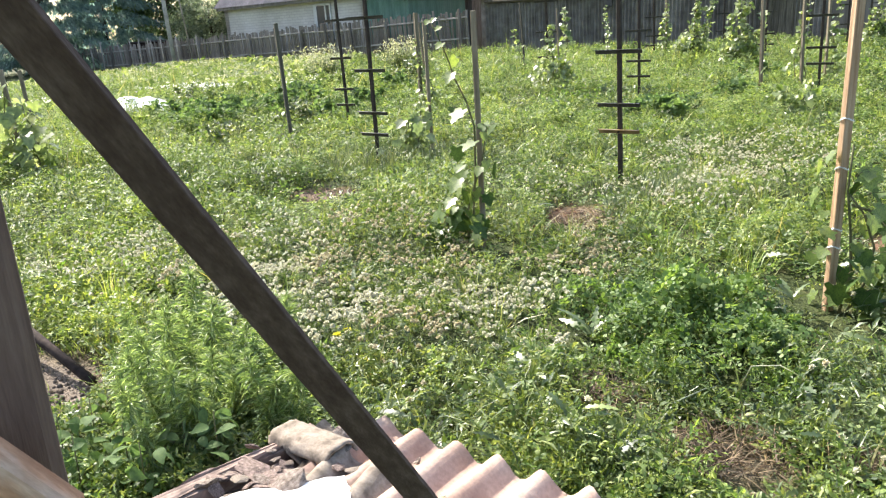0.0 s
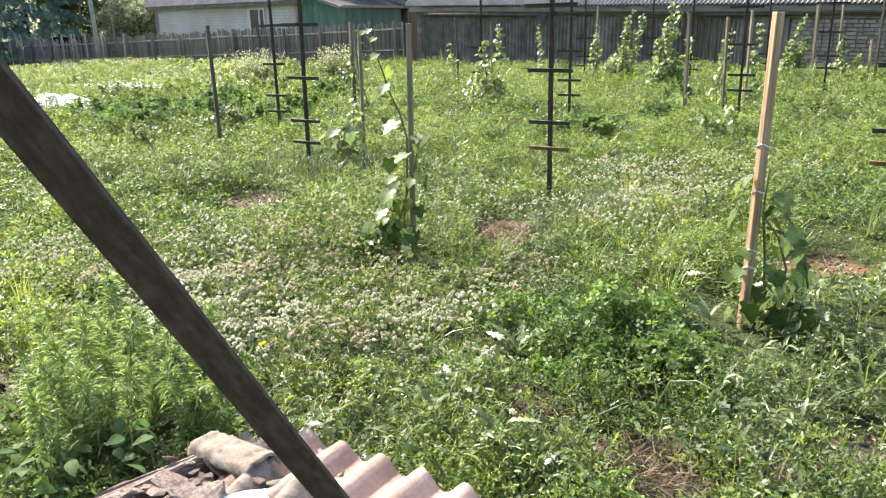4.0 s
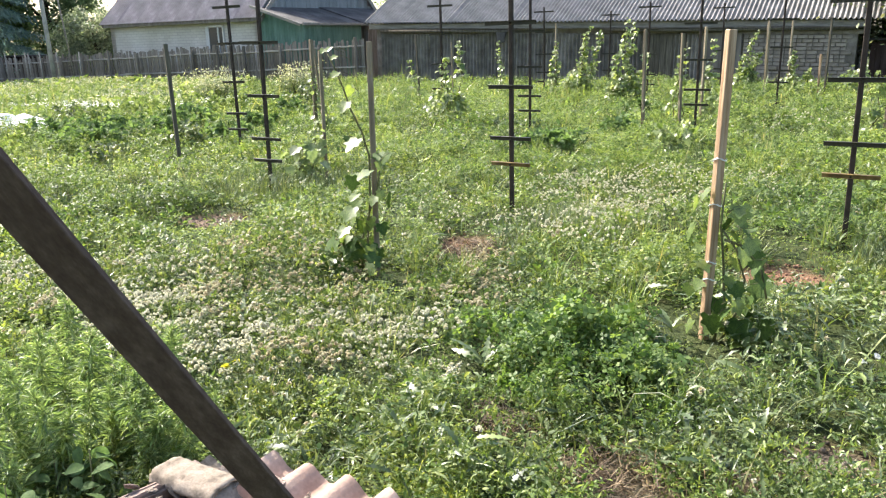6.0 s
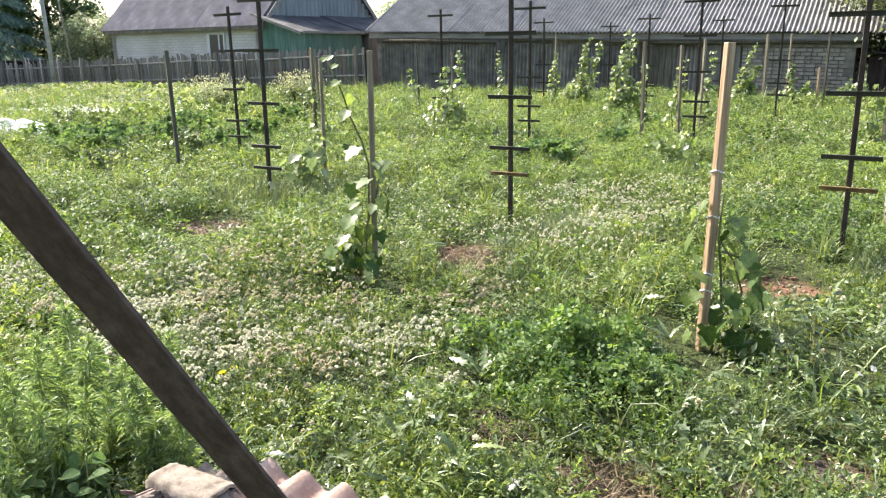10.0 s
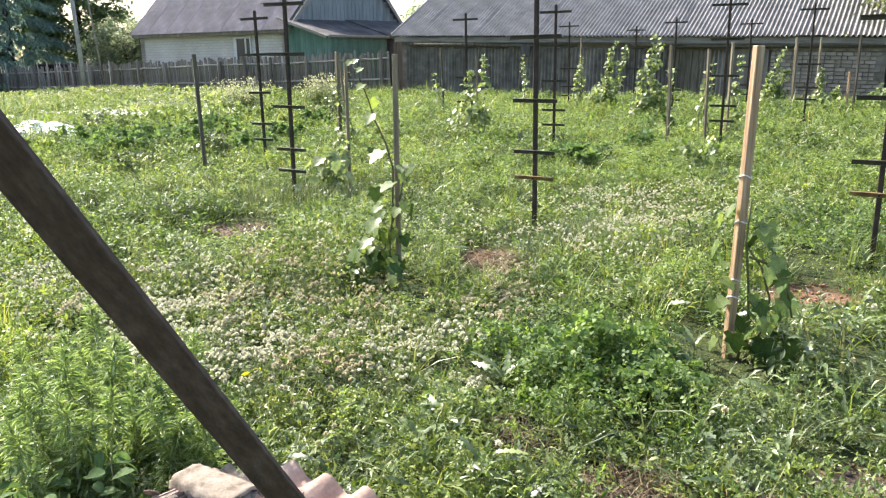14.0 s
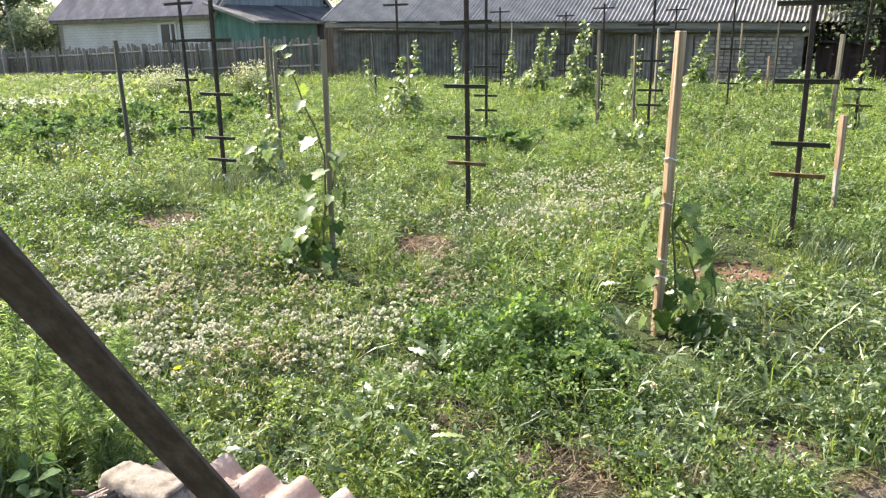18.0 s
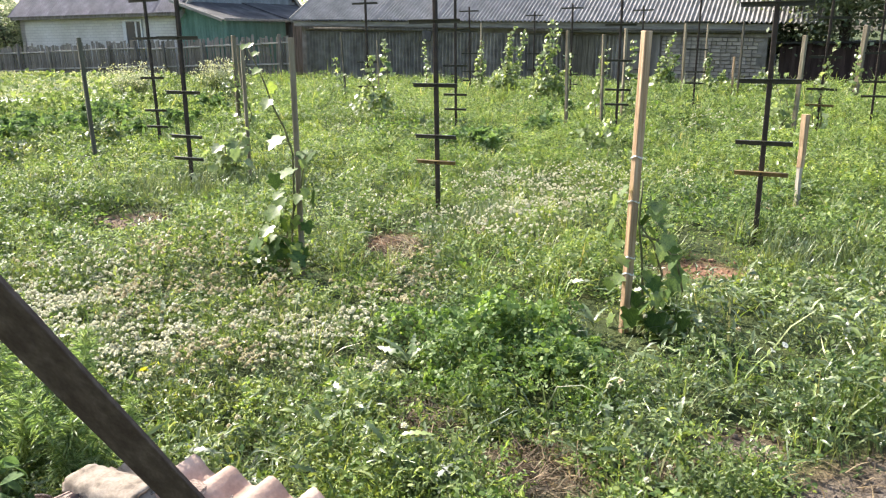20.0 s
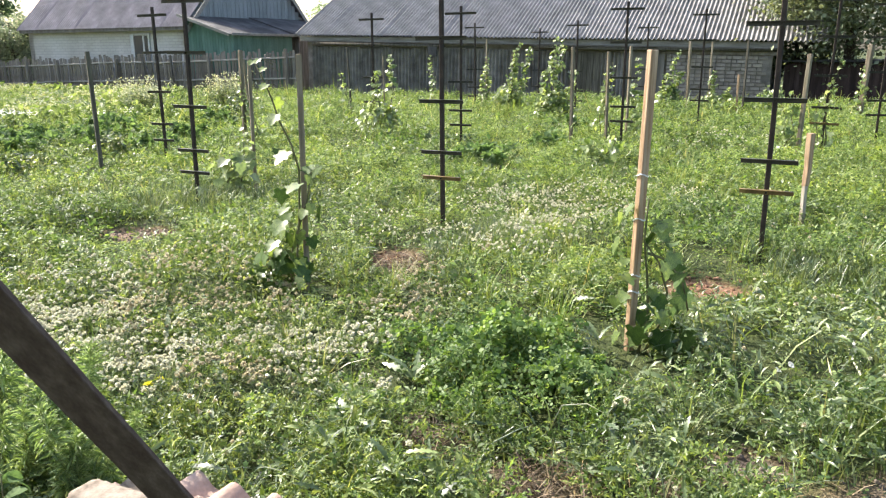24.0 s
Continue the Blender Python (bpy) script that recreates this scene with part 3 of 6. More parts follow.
def build_barn():
    o = uv(BARN_U, BARN_V, 0.28)
    barn = new("barn")
    barn.matrix_world = pose(*o, 0, 1.42, TURN)
    tagged(barn, "long low barn with grey corrugated slate roof and brick end", "barn")
    pitch = radians(27.5)
    half, eave = 4.2, 1.86
    run = half / math.cos(pitch)
    # core of the walls
    bm = block(BARN_LEN - 0.4, 0.2, 2.4, BARN_LEN / 2, 0.42, -0.6)
    block(0.2, 2 * half - 0.8, 2.4, 0.3, half, -0.6, bm=bm)
    block(0.2, 2 * half - 0.8, 2.4, BARN_LEN - 0.3, half, -0.6, bm=bm)
    block(BARN_LEN - 0.4, 0.2, 2.4, BARN_LEN / 2, 2 * half - 0.42, -0.6, bm=bm)
    part("wall", bm, M_MORTAR, barn, "grey mortar wall core")
    for x in (0.3, BARN_LEN - 0.3):
        g = bmesh.new()
        f = [g.verts.new((x + s, y, z)) for s in (-0.06, 0.06) for y, z in ((0.4, 1.8), (2 * half - 0.4, 1.8), (half, 1.8 + (half - 0.4) * math.tan(pitch)))]
        g.faces.new(f[:3]), g.faces.new(f[3:][::-1])
        for k in range(3):
            g.faces.new((f[k], f[3 + k], f[3 + (k + 1) % 3], f[(k + 1) % 3]))
        part("gable", g, M_BOARD, barn, "dark board gable")
    # roof of separate sheets
    sheet_w, sheet_l = 1.085, 1.66
    sheet = finish(waved(1.125, 1.75, 0.1206, 0.031, 0.008, 8), "roof_sheet", M_SLATE, True)
    cols, rows = int(math.ceil(BARN_LEN / sheet_w)), 3
    for j in range(rows):
        for i in range(cols):
            jit = RNG.normal(0, 0.006, 3)
            base = Matrix.Translation((i * sheet_w + jit[0], 0.0, eave)) @ Matrix.Rotation(pitch, 4, "X") @ \
                Matrix.Translation((0, j * sheet_l - 0.02 + jit[1], 0.03 + 0.010 * (j % 2) + 0.006 * (i % 2)))
            share("roof_sheet", sheet, barn, base)
    back = finish(block(BARN_LEN + 0.2, run, 0.03), "back_roof", M_SLATE)
    share("back_roof", back, barn, Matrix.Translation((BARN_LEN / 2, 2 * half - half / 2, eave + half * math.tan(pitch) / 2)) @ Matrix.Rotation(-pitch, 4, "X"))
    # board along the eave and gable trim
    part("eave_board", block(BARN_LEN, 0.035, 0.15, BARN_LEN / 2, 0.16, eave - 0.17, 0.004), M_RAIL, barn, "weathered eave board")
    part("soffit", block(BARN_LEN, 0.34, 0.02, BARN_LEN / 2, 0.20, eave - 0.2), M_BOARD, barn)
    trim = block(0.03, 3.8, 0.12, 0, 1.9, -0.06, 0.004)
    ob = part("barge_board", trim, M_RAIL, barn, "pale barge board")
    ob.matrix_local = Matrix.Translation((-0.03, -0.02, eave + 0.02)) @ Matrix.Rotation(pitch, 4, "X")
    # log beam under part of the eave
    part("beam", tube([(0.5, 0.12, eave - 0.24), (5.4, 0.12, eave - 0.26)], 0.055, 7), M_BOARD, barn, "dark round bar under the eave", True)
    # upright slate sheets of the wall
    upright = finish(waved(1.05, 1.95, 0.1206, 0.036, 0.008, 8), "wall_sheet", M_SLATE_WALL, True)
    x = 0.42
    while x < 11.3:
        if 8.9 < x < 10.4:
            x += 1.0
            continue
        m = Matrix.Translation((x, 0.27 + RNG.normal(0, 0.012), -0.42 + RNG.normal(0, 0.03))) @ Matrix.Rotation(radians(90), 4, "X")
        share("wall_sheet", upright, barn, m @ Matrix.Rotation(radians(RNG.normal(0, 0.5)), 4, "Z"))
        x += 1.0
    # a board door and dark wall boards before the brick part
    bm = block(0.95, 0.05, 1.75, 11.75, 0.27, -0.2, 0.006)
    part("door", bm, M_SLATE_WALL, barn, "dark stained board door")
    # boards added for a plain dark grey stretch of wall
    for k in range(11):
        part("door_board", block(0.175, 0.03, 1.9, 9.0 + k * 0.182, 0.29 + 0.006 * (k % 2), -0.4, 0.004), M_STAKE_DARK, barn, "dark grey wall board")
    part("mortar_bed", block(BARN_LEN - 12.45, 0.09, 1.62, (BARN_LEN + 12.1) / 2, 0.300, -0.08), M_JOINT, barn, "dark grey mortar")
    # brick part, laid brick by brick
    brick = finish(block(0.245, 0.11, 0.082, 0, 0, 0, 0.006), "brick", M_BRICK)
    half_brick = finish(block(0.116, 0.11, 0.082, 0, 0, 0, 0.006), "brick", M_BRICK)
    for k in range(15):
        z = -0.02 + k * 0.1005
        x, row = 12.28, k % 2
        if row:
            share("brick", half_brick, barn, Matrix.Translation((x + 0.06, 0.275, z)))
            x += 0.13
        while x + 0.25 < BARN_LEN - 0.15:
            tilt = Matrix.Rotation(radians(RNG.normal(0, 0.7)), 4, "Y")
            if RNG.random() < 0.35:
                share("brick", half_brick, barn, Matrix.Translation((x + 0.06, 0.275 + RNG.normal(0, 0.006), z)) @ tilt)
                x += 0.134
                continue
            share("brick", brick, barn, Matrix.Translation((x + 0.125 + RNG.normal(0, 0.003), 0.275 + RNG.normal(0, 0.006), z + RNG.normal(0, 0.002))) @ tilt)
            x += 0.265
    rag = block(0.5, 0.05, 0.34, 5.05, 0.10, 1.25, 0.01)
    bmesh.ops.subdivide_edges(rag, edges=rag.edges[:], cuts=3)
    for v in rag.verts:
        v.co += Vector((0.06 * noise.noise(v.co * 5), 0.02 * noise.noise(v.co * 7), 0.09 * noise.noise(v.co * 4)))
        v.co.x = 5.05 + (v.co.x - 5.05) * (0.45 + 0.6 * (v.co.z - 1.2))
    part("hanging_rag", rag, M_DARKROOF, barn, "dark ragged cloth hanging under the eave")
    # its right end, past 12.5, is added as a dark shadow line
    part("beam", tube([(8.4, 0.10, eave - 0.22), (10.6, 0.11, eave - 0.25), (12.5, 0.10, eave - 0.23), (15.0, 0.12, eave - 0.22)], [0.06, 0.065, 0.06, 0.045], 8), M_STAKE_DARK, barn, "dark round bar under the eave", True)
    # strip put in where only the eave's shadow line runs
    part("eave_shadow_strip", block(3.0, 0.12, 0.11, 13.7, 0.27, 1.50, 0.005), M_MORTAR, barn, "dark strip for the shadow line above the bricks")


build_barn()


# ---- the house with its green porch ----
def build_house():
    o = uv(-20.8, 22.8, 0.2)
    house = thing("house", o, "white brick house with faded purple slate roof and blue-grey gable", "house", turn=TURN)
    L, W, eave = 8.3, 7.4, 2.40
    pitch = radians(43)
    bm = block(L, 0.25, eave + 0.7, -L / 2, 0.125, -0.6)
    block(L, 0.25, eave + 0.7, -L / 2, W - 0.125, -0.6, bm=bm)
    block(0.25, W, eave + 0.7, -L + 0.125, W / 2, -0.6, bm=bm)
    block(0.25, W, eave + 0.7, -0.125, W / 2, -0.6, bm=bm)
    part("wall", bm, M_HOUSEWALL, house, "white brick wall")
    # gables of upright boards
    for x in (0.02, -L):
        n = 30
        for k in range(n):
            y = (k + 0.5) * W / n
            h = (W / 2 - abs(y - W / 2)) * math.tan(pitch) + 0.05
            bm = block(0.03, W / n - 0.012, h + 0.12, x, y, eave - 0.06, 0.003)
            part("gable_board", bm, M_BLUEPAINT, house)
    # roof sheets
    sw, sl = 1.085, 1.66
    sheet = finish(waved(1.125, 1.75, 0.1206, 0.019, 0.008, 6), "roof_sheet", M_SLATE_RED, True)
    for side in (0, 1):
        for j in range(4):
            for i in range(8):
                l = Matrix.Translation((i * sw + RNG.normal(0, 0.005) - L - 0.25, -0.32, eave - 0.12)) @ Matrix.Rotation(pitch, 4, "X") @ \
                    Matrix.Translation((0, j * sl * 0.86, 0.03 + 0.01 * (j % 2) + 0.006 * (i % 2)))
                if side:
                    l = Matrix.Translation((0, W, 0)) @ Matrix.Diagonal((1, -1, 1, 1)) @ l
                share("roof_sheet", sheet, house, l)
    for side in (0, 1):
        bm = block(0.035, W / 2 / math.cos(pitch) + 0.5, 0.16, 0, (W / 2 / math.cos(pitch) + 0.5) / 2 - 0.45, -0.05, 0.004)
        ob = part("barge_board", bm, M_RAIL, house, "pale barge board")
        l = Matrix.Translation((0.28, 0, eave + 0.0)) @ Matrix.Rotation(pitch, 4, "X")
        ob.matrix_local = l if not side else Matrix.Translation((0, W, 0)) @ Matrix.Diagonal((1, -1, 1, 1)) @ l
    part("fascia", block(L + 0.3, 0.03, 0.14, -L / 2, -0.28, eave - 0.22, 0.004), M_BOARD, house, "dark fascia board")
    # window
    win = new("window")
    win.parent = house
    win.matrix_local = Matrix.Translation((-2.2, -0.02, 0.75))
    for x in (-0.42, 0.10, 0.36):
        part("window_frame", block(0.075, 0.07, 1.3, x, 0, 0, 0.006), M_WHITEPAINT, win)
    for z in (-0.02, 1.28):
        part("window_frame", block(0.86, 0.06, 0.07, -0.03, 0.002, z, 0.006), M_WHITEPAINT, win)
    for x, w in ((-0.16, 0.46), (0.23, 0.20)):
        part("pane", block(w, 0.012, 1.24, x, -0.006, 0.03), M_GLASS, win, "dark window pane")
    part("window_sill", block(0.98, 0.14, 0.04, -0.03, -0.03, -0.07, 0.005), M_WHITEPAINT, win)
    part("shutter_board", block(0.10, 0.03, 1.34, -0.51, -0.01, -0.03, 0.004), M_WHITEPAINT, win, "pale window casing")
    # green lean-to porch at the gable end
    porch = new("porch")
    porch.parent = house
    porch.matrix_local = Matrix.Translation((0.04, 0.0, 0))
    w, d = 2.0, 3.5
    n = 16
    for k in range(n):
        x = (k + 0.5) * w / n
        part("porch_board", block(w / n - 0.008, 0.03, 2.62 - 0.30 * x + 0.4, x, 0.0, -0.4, 0.003), M_GREENPAINT, porch)
    n = 26
    for k in range(n):
        y = (k + 0.5) * d / n
        part("porch_board", block(0.03, d / n - 0.008, 2.0 + 0.4, w, y, -0.4, 0.003), M_GREENPAINT, porch)
    part("corner_post", block(0.09, 0.09, 2.42, w + 0.01, -0.01, -0.4, 0.005), M_GREENPAINT, porch, "lighter green corner post")
    part("porch_core", block(w - 0.08, d - 0.1, 2.3, w / 2 - 0.02, d / 2 + 0.03, -0.4), M_GREENPAINT, porch)
    a = math.atan2(0.62, w)
    for k in range(4):
        bm = block(w + 0.45, (d + 0.5) / 4 - 0.005, 0.02 + 0.004 * k, w / 2, (k + 0.5) * (d + 0.5) / 4 - 0.3, 0, 0.003)
        ob = part("porch_roof", bm, M_DARKROOF, porch, "dark felt porch roof")
        ob.matrix_local = Matrix.Translation((0, 0, 2.66)) @ Matrix.Rotation(a, 4, "Y")
    part("rafter_edge", block(0.03, d + 0.3, 0.09, w + 0.17, d / 2 - 0.1, 1.97, 0.004), M_RAIL, porch, "pale eave batten")
    edge = part("rake_edge", block(w + 0.4, 0.03, 0.10, w / 2, -0.3, -0.05, 0.004), M_RAIL, porch, "pale rake batten")
    edge.matrix_local = Matrix.Translation((0, 0, 2.64)) @ Matrix.Rotation(a, 4, "Y")
    # lower dark roof further along the gable
    bm = block(2.4, 4.2, 0.03, 1.2, 5.6, 0)
    ob = part("lean_to_roof", bm, M_DARKROOF, house, "dark brown lean-to roof")
    ob.matrix_local = Matrix.Translation((0, 0, 2.72)) @ Matrix.Rotation(a, 4, "Y")
    part("lean_to_wall", block(2.1, 3.6, 2.35, 1.05, 5.7, -0.4), M_BOARD, house, "grey lean-to wall")
    part("aerial", tube([(-2.0, W / 2, eave + 2.8), (-2.0, W / 2, eave + 6.2)], 0.02, 5), M_STEEL, house, "thin aerial mast", True)


build_house()


# ---- the picket fence between garden and house ----
def build_fence():
    start, length = -15.7, 27.5
    fence = thing("picket_fence", uv(start, 22.2, 0.12), "old grey picket fence, uneven, with pale rails", "fence", turn=TURN)
    fence.matrix_world = pose(*uv(start, 22.2, 0.30), 0, -1.15, TURN)
    kinds = [finish(block(w, 0.022, h, 0, 0, 0, 0.003), "picket", M_BOARD) for w, h in ((0.085, 1.64), (0.075, 1.59), (0.10, 1.69))]
    x = -0.1
    n = 0
    while x > -length and n < 290:
        wide = RNG.random()
        m = Matrix.Translation((x, 0.02 + RNG.normal(0, 0.006), -0.32 + RNG.normal(0, 0.03))) @ Matrix.Rotation(radians(RNG.normal(0, 1.8)), 4, "Y")
        share("picket", kinds[int(wide * 3)], fence, m)
        x -= 0.088 + 0.02 * RNG.random()
        n += 1
    for z in (1.06, 0.42):
        x = 0.0
        while x > -length:
            bm = block(3.0, 0.04, 0.055, 0, 0, 0, 0.006)
            ob = part("rail", bm, M_RAIL, fence, "pale fence rail")
            ob.matrix_local = Matrix.Translation((x - 1.5, -0.03, z + RNG.normal(0, 0.015))) @ Matrix.Rotation(radians(RNG.normal(0, 0.5)), 4, "Y")
            x -= 3.0
    x = -0.3
    while x > -length:
        h = 1.55 + 0.25 * RNG.random()
        ob = part("post", block(0.085, 0.085, h, 0, 0, 0, 0.01), M_BOARD, fence)
        ob.matrix_local = Matrix.Translation((x, -0.10, -0.35)) @ Matrix.Rotation(radians(RNG.normal(0, 2)), 4, "Y")
        x -= 1.2 + 0.6 * RNG.random()


build_fence()


def build_far_paling():
    """Tall thin poles in front of the fence at its far end, and a dark shed behind it."""
    pole = None
    for k in range(13):
        u = -29.5 - k * 0.85 + RNG.normal(0, 0.15)
        p = uv(u, 21.2 + RNG.normal(0, 0.2))
        z = float(ground_z(p.x, p.y)) - 0.05
        if pole is None:
            pole = thing("thin_pole", (p.x, p.y, z), "thin grey wooden pole standing before the fence", "pole", "poles along the fence", turn=TURN)
            part("shaft", tube([(0, 0, 0), (0.01, 0, 0.7), (0, 0.01, 1.42)], [0.03, 0.028, 0.022], 6), M_RAIL, pole, "", True)
        else:
            copy_thing(pole, pose(p.x, p.y, z, RNG.normal(0, 2), RNG.normal(0, 2.5), TURN + 40 * RNG.random()))
    o = uv(-37.5, 25.5, 0.2)
    shed = thing("dark_shed", o, "low dark board shed behind the fence", "shed", turn=TURN)
    n = 40
    for k in range(n):
        part("board", block(0.19, 0.03, 1.35 + 0.06 * RNG.random(), -4 + k * 0.2, 0, -0.3, 0.004), M_REDSHED, shed)
    part("roof", block(8.6, 2.8, 0.06, 0, 1.2, 1.08), M_DARKROOF, shed, "dark flat roof")
    part("back_wall", block(8.0, 2.2, 1.3, 0, 1.2, -0.3), M_REDSHED, shed)


build_far_paling()


# ---- utility pole ----
def build_utility_pole():
    az = radians(-17.6)
    r = 38.0
    p = (r * math.sin(az), r * math.cos(az))
    pole = thing("utility_pole", (*p, 0.15), "tall pale concrete utility pole with a wooden stay", "utility pole")
    part("shaft", tube([(0, 0, 0), (-0.1, 0, 4.0), (-0.22, 0, 8.5)], [0.10, 0.088, 0.07], 8), M_CONCRETE, pole, "", True)
    part("stay", tube([(0.75, 0.3, 0), (0.30, 0, 7.0)], [0.035, 0.03], 7), M_RAIL, pole, "pale wooden stay", True)
    part("crossarm", block(1.4, 0.09, 0.09, -0.2, 0, 7.9, 0.01), M_BOARD, pole)


build_utility_pole()


# ---- trees ----
def crown_leaves(centre, radii, count, size, shape=LEAF, clumps=60, seed=1, hollow=0.55, droop=0.0):
    """Leaves in clumps over an uneven crown with gaps."""
    g = np.random.default_rng(seed)
    d = g.normal(size=(clumps, 3))
    d /= np.linalg.norm(d, axis=1)[:, None]
    rad = hollow + (1 - hollow) * g.random(clumps) ** 0.6
    c = d * rad[:, None] * np.asarray(radii)[None] * (0.82 + 0.36 * g.random(clumps))[:, None]
    pick = g.integers(0, clumps, count)
    spreadr = np.min(radii) * (0.16 + 0.14 * g.random(clumps))
    P = c[pick] + g.normal(size=(count, 3)) * spreadr[pick][:, None] * 0.75 + np.asarray(centre)[None]
    s = size * (0.6 + 0.8 * g.random(count))
    return spread(P, s, s * 0.62, g.random(count) * 6.283, g.normal(0.0, 0.6, count) - droop, g.normal(0, 0.6, count), shape)


def tree(name, place, label, height, trunk, crown_c, crown_r, leaves, size, material, seed, category="tree", limbs=7, droop=0.2):
    g = np.random.default_rng(seed)
    t = thing(name, place, label, category)
    part("trunk", tube([(0, 0, -0.2), (0.05, 0.02, height * 0.3), (-0.04, 0.05, height * 0.62), (0.0, 0, height * 0.9)],
                       [trunk, trunk * 0.8, trunk * 0.5, trunk * 0.15], 8), M_BARK, t, "", True)
    for k in range(limbs):
        a = 2.4 * k + g.random()
        z0 = height * (0.25 + 0.45 * k / limbs)
        reach = crown_r[0] * (0.55 + 0.3 * g.random())
        part("limb", tube([(0, 0, z0), (reach * 0.5 * math.cos(a), reach * 0.5 * math.sin(a), z0 + height * 0.12),
                           (reach * math.cos(a), reach * math.sin(a), z0 + height * 0.2)], [trunk * 0.4, trunk * 0.25, trunk * 0.08], 6), M_BARK, t, "", True)
    V, F = crown_leaves(crown_c, crown_r, leaves, size, clumps=110, seed=seed, droop=droop)
    ob = new("crown", mesh_of("crown", V, F, material))
    ob.parent = t
    tagged(ob, "", kind="stuff")
    return t


def polar(az, r, z=0.2):
    return (r * math.sin(radians(az)), r * math.cos(radians(az)), z)


def spruce(place, height, radius, seed):
    g = np.random.default_rng(seed)
    t = thing("spruce", place, "tall spruce behind the fence, its needles paled to blue-green for haze", "tree", "dark spruces")
    part("trunk", tube([(0, 0, -0.2), (0, 0, height * 0.5), (0, 0, height)], [0.2, 0.13, 0.02], 7), M_BARK, t, "", True)
    n = 30000
    h = g.random(n) ** 1.3
    tier = np.floor(h * 16) / 16 + 0.02
    a = g.random(n) * 6.283
    boughs = 0.75 + 0.25 * np.sin(a * 7 + np.floor(h * 16) * 2.1)
    r = radius * (1 - tier) * boughs * (0.62 + 0.38 * g.random(n))
    z = height * (0.06 + 0.94 * (tier - 0.10 * r / radius + 0.03 * g.random(n)))
    P = np.stack([r * np.sin(a), r * np.cos(a), z], 1)
    s = 0.15 + 0.14 * g.random(n)
    V, F = spread(P, s, s * 0.42, a + g.normal(0, 0.4, n), g.normal(-0.85, 0.3, n), g.normal(0, 0.5, n), LEAF)
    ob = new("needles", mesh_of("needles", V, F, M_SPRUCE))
    ob.parent = t
    tagged(ob, "", kind="stuff")


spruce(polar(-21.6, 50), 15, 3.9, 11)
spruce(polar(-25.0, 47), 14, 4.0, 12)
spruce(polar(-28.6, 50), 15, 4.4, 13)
# linden and birch crowns kept thin in depth so that sun shines through
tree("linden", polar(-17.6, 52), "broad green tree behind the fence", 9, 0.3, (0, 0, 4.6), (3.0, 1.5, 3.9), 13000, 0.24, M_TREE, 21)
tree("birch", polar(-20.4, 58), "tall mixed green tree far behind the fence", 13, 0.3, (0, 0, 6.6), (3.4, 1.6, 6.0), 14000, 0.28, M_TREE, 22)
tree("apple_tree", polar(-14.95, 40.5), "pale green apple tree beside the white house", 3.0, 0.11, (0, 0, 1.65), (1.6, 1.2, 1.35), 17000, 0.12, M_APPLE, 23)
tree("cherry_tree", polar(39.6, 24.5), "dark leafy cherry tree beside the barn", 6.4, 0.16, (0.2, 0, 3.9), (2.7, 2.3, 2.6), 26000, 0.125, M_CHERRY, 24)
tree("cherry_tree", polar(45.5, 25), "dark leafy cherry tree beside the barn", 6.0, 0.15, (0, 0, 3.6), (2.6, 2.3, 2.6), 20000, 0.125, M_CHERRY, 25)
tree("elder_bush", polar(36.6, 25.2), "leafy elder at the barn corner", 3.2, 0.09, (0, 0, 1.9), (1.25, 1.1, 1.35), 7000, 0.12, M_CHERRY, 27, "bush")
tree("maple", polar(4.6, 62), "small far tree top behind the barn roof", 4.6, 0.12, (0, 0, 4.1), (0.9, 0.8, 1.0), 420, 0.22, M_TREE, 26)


def build_side_shed():
    o = uv(-0.9, 24.2, 0.25)
    shed = thing("board_shed", o, "low dark red board shed under a leafy tree beside the barn", "shed", turn=TURN)
    for k in range(44):
        part("board", block(0.13, 0.025, 1.15 + 0.15 * RNG.random(), 0.1 + k * 0.137, 0, -0.3, 0.004), M_REDSHED, shed)
    part("roof", block(6.4, 2.4, 0.05, 3.1, 1.0, 0.98), M_DARKROOF, shed, "dark flat roof")
    part("core", block(6.0, 1.9, 1.25, 3.1, 1.0, -0.3), M_REDSHED, shed)


build_side_shed()


# ---- trellises: a steel post with five cross bars ----
BARS = [(2.16, 0.53), (1.66, 0.49), (1.12, 0.43), (0.67, 0.40), (0.44, 0.38)]


def trellis(place, lean, turn, rusty):
    label = "tall dark steel trellis post with a rusty lowest bar" if rusty else "tall dark steel trellis post with five short cross bars"
    t = thing("vine_trellis", place, label, "trellis", "vine trellises", turn=TURN)
    part("post", block(0.036, 0.036, 2.46, 0, 0, -0.2, 0.004), M_STEEL, t)
    for k, (z, w) in enumerate(BARS):
        bm = block(w, 0.036, 0.005, 0, -0.036, z)
        block(w, 0.005, 0.031, 0, -0.0207, z - 0.031, bm=bm)
        ochre = rusty and k == 4
        bar = part("cross_bar", bm, M_RUST_LIT if ochre else M_BAR, t, "rusty lowest bar in a sunlit ochre" if ochre else "")
        part("bolt", tube([(0, -0.045, z - 0.016), (0, -0.023, z - 0.016)], 0.009, 6), M_STEEL, bar)
    t.matrix_world = pose(*place, 0, lean, turn)
    return t


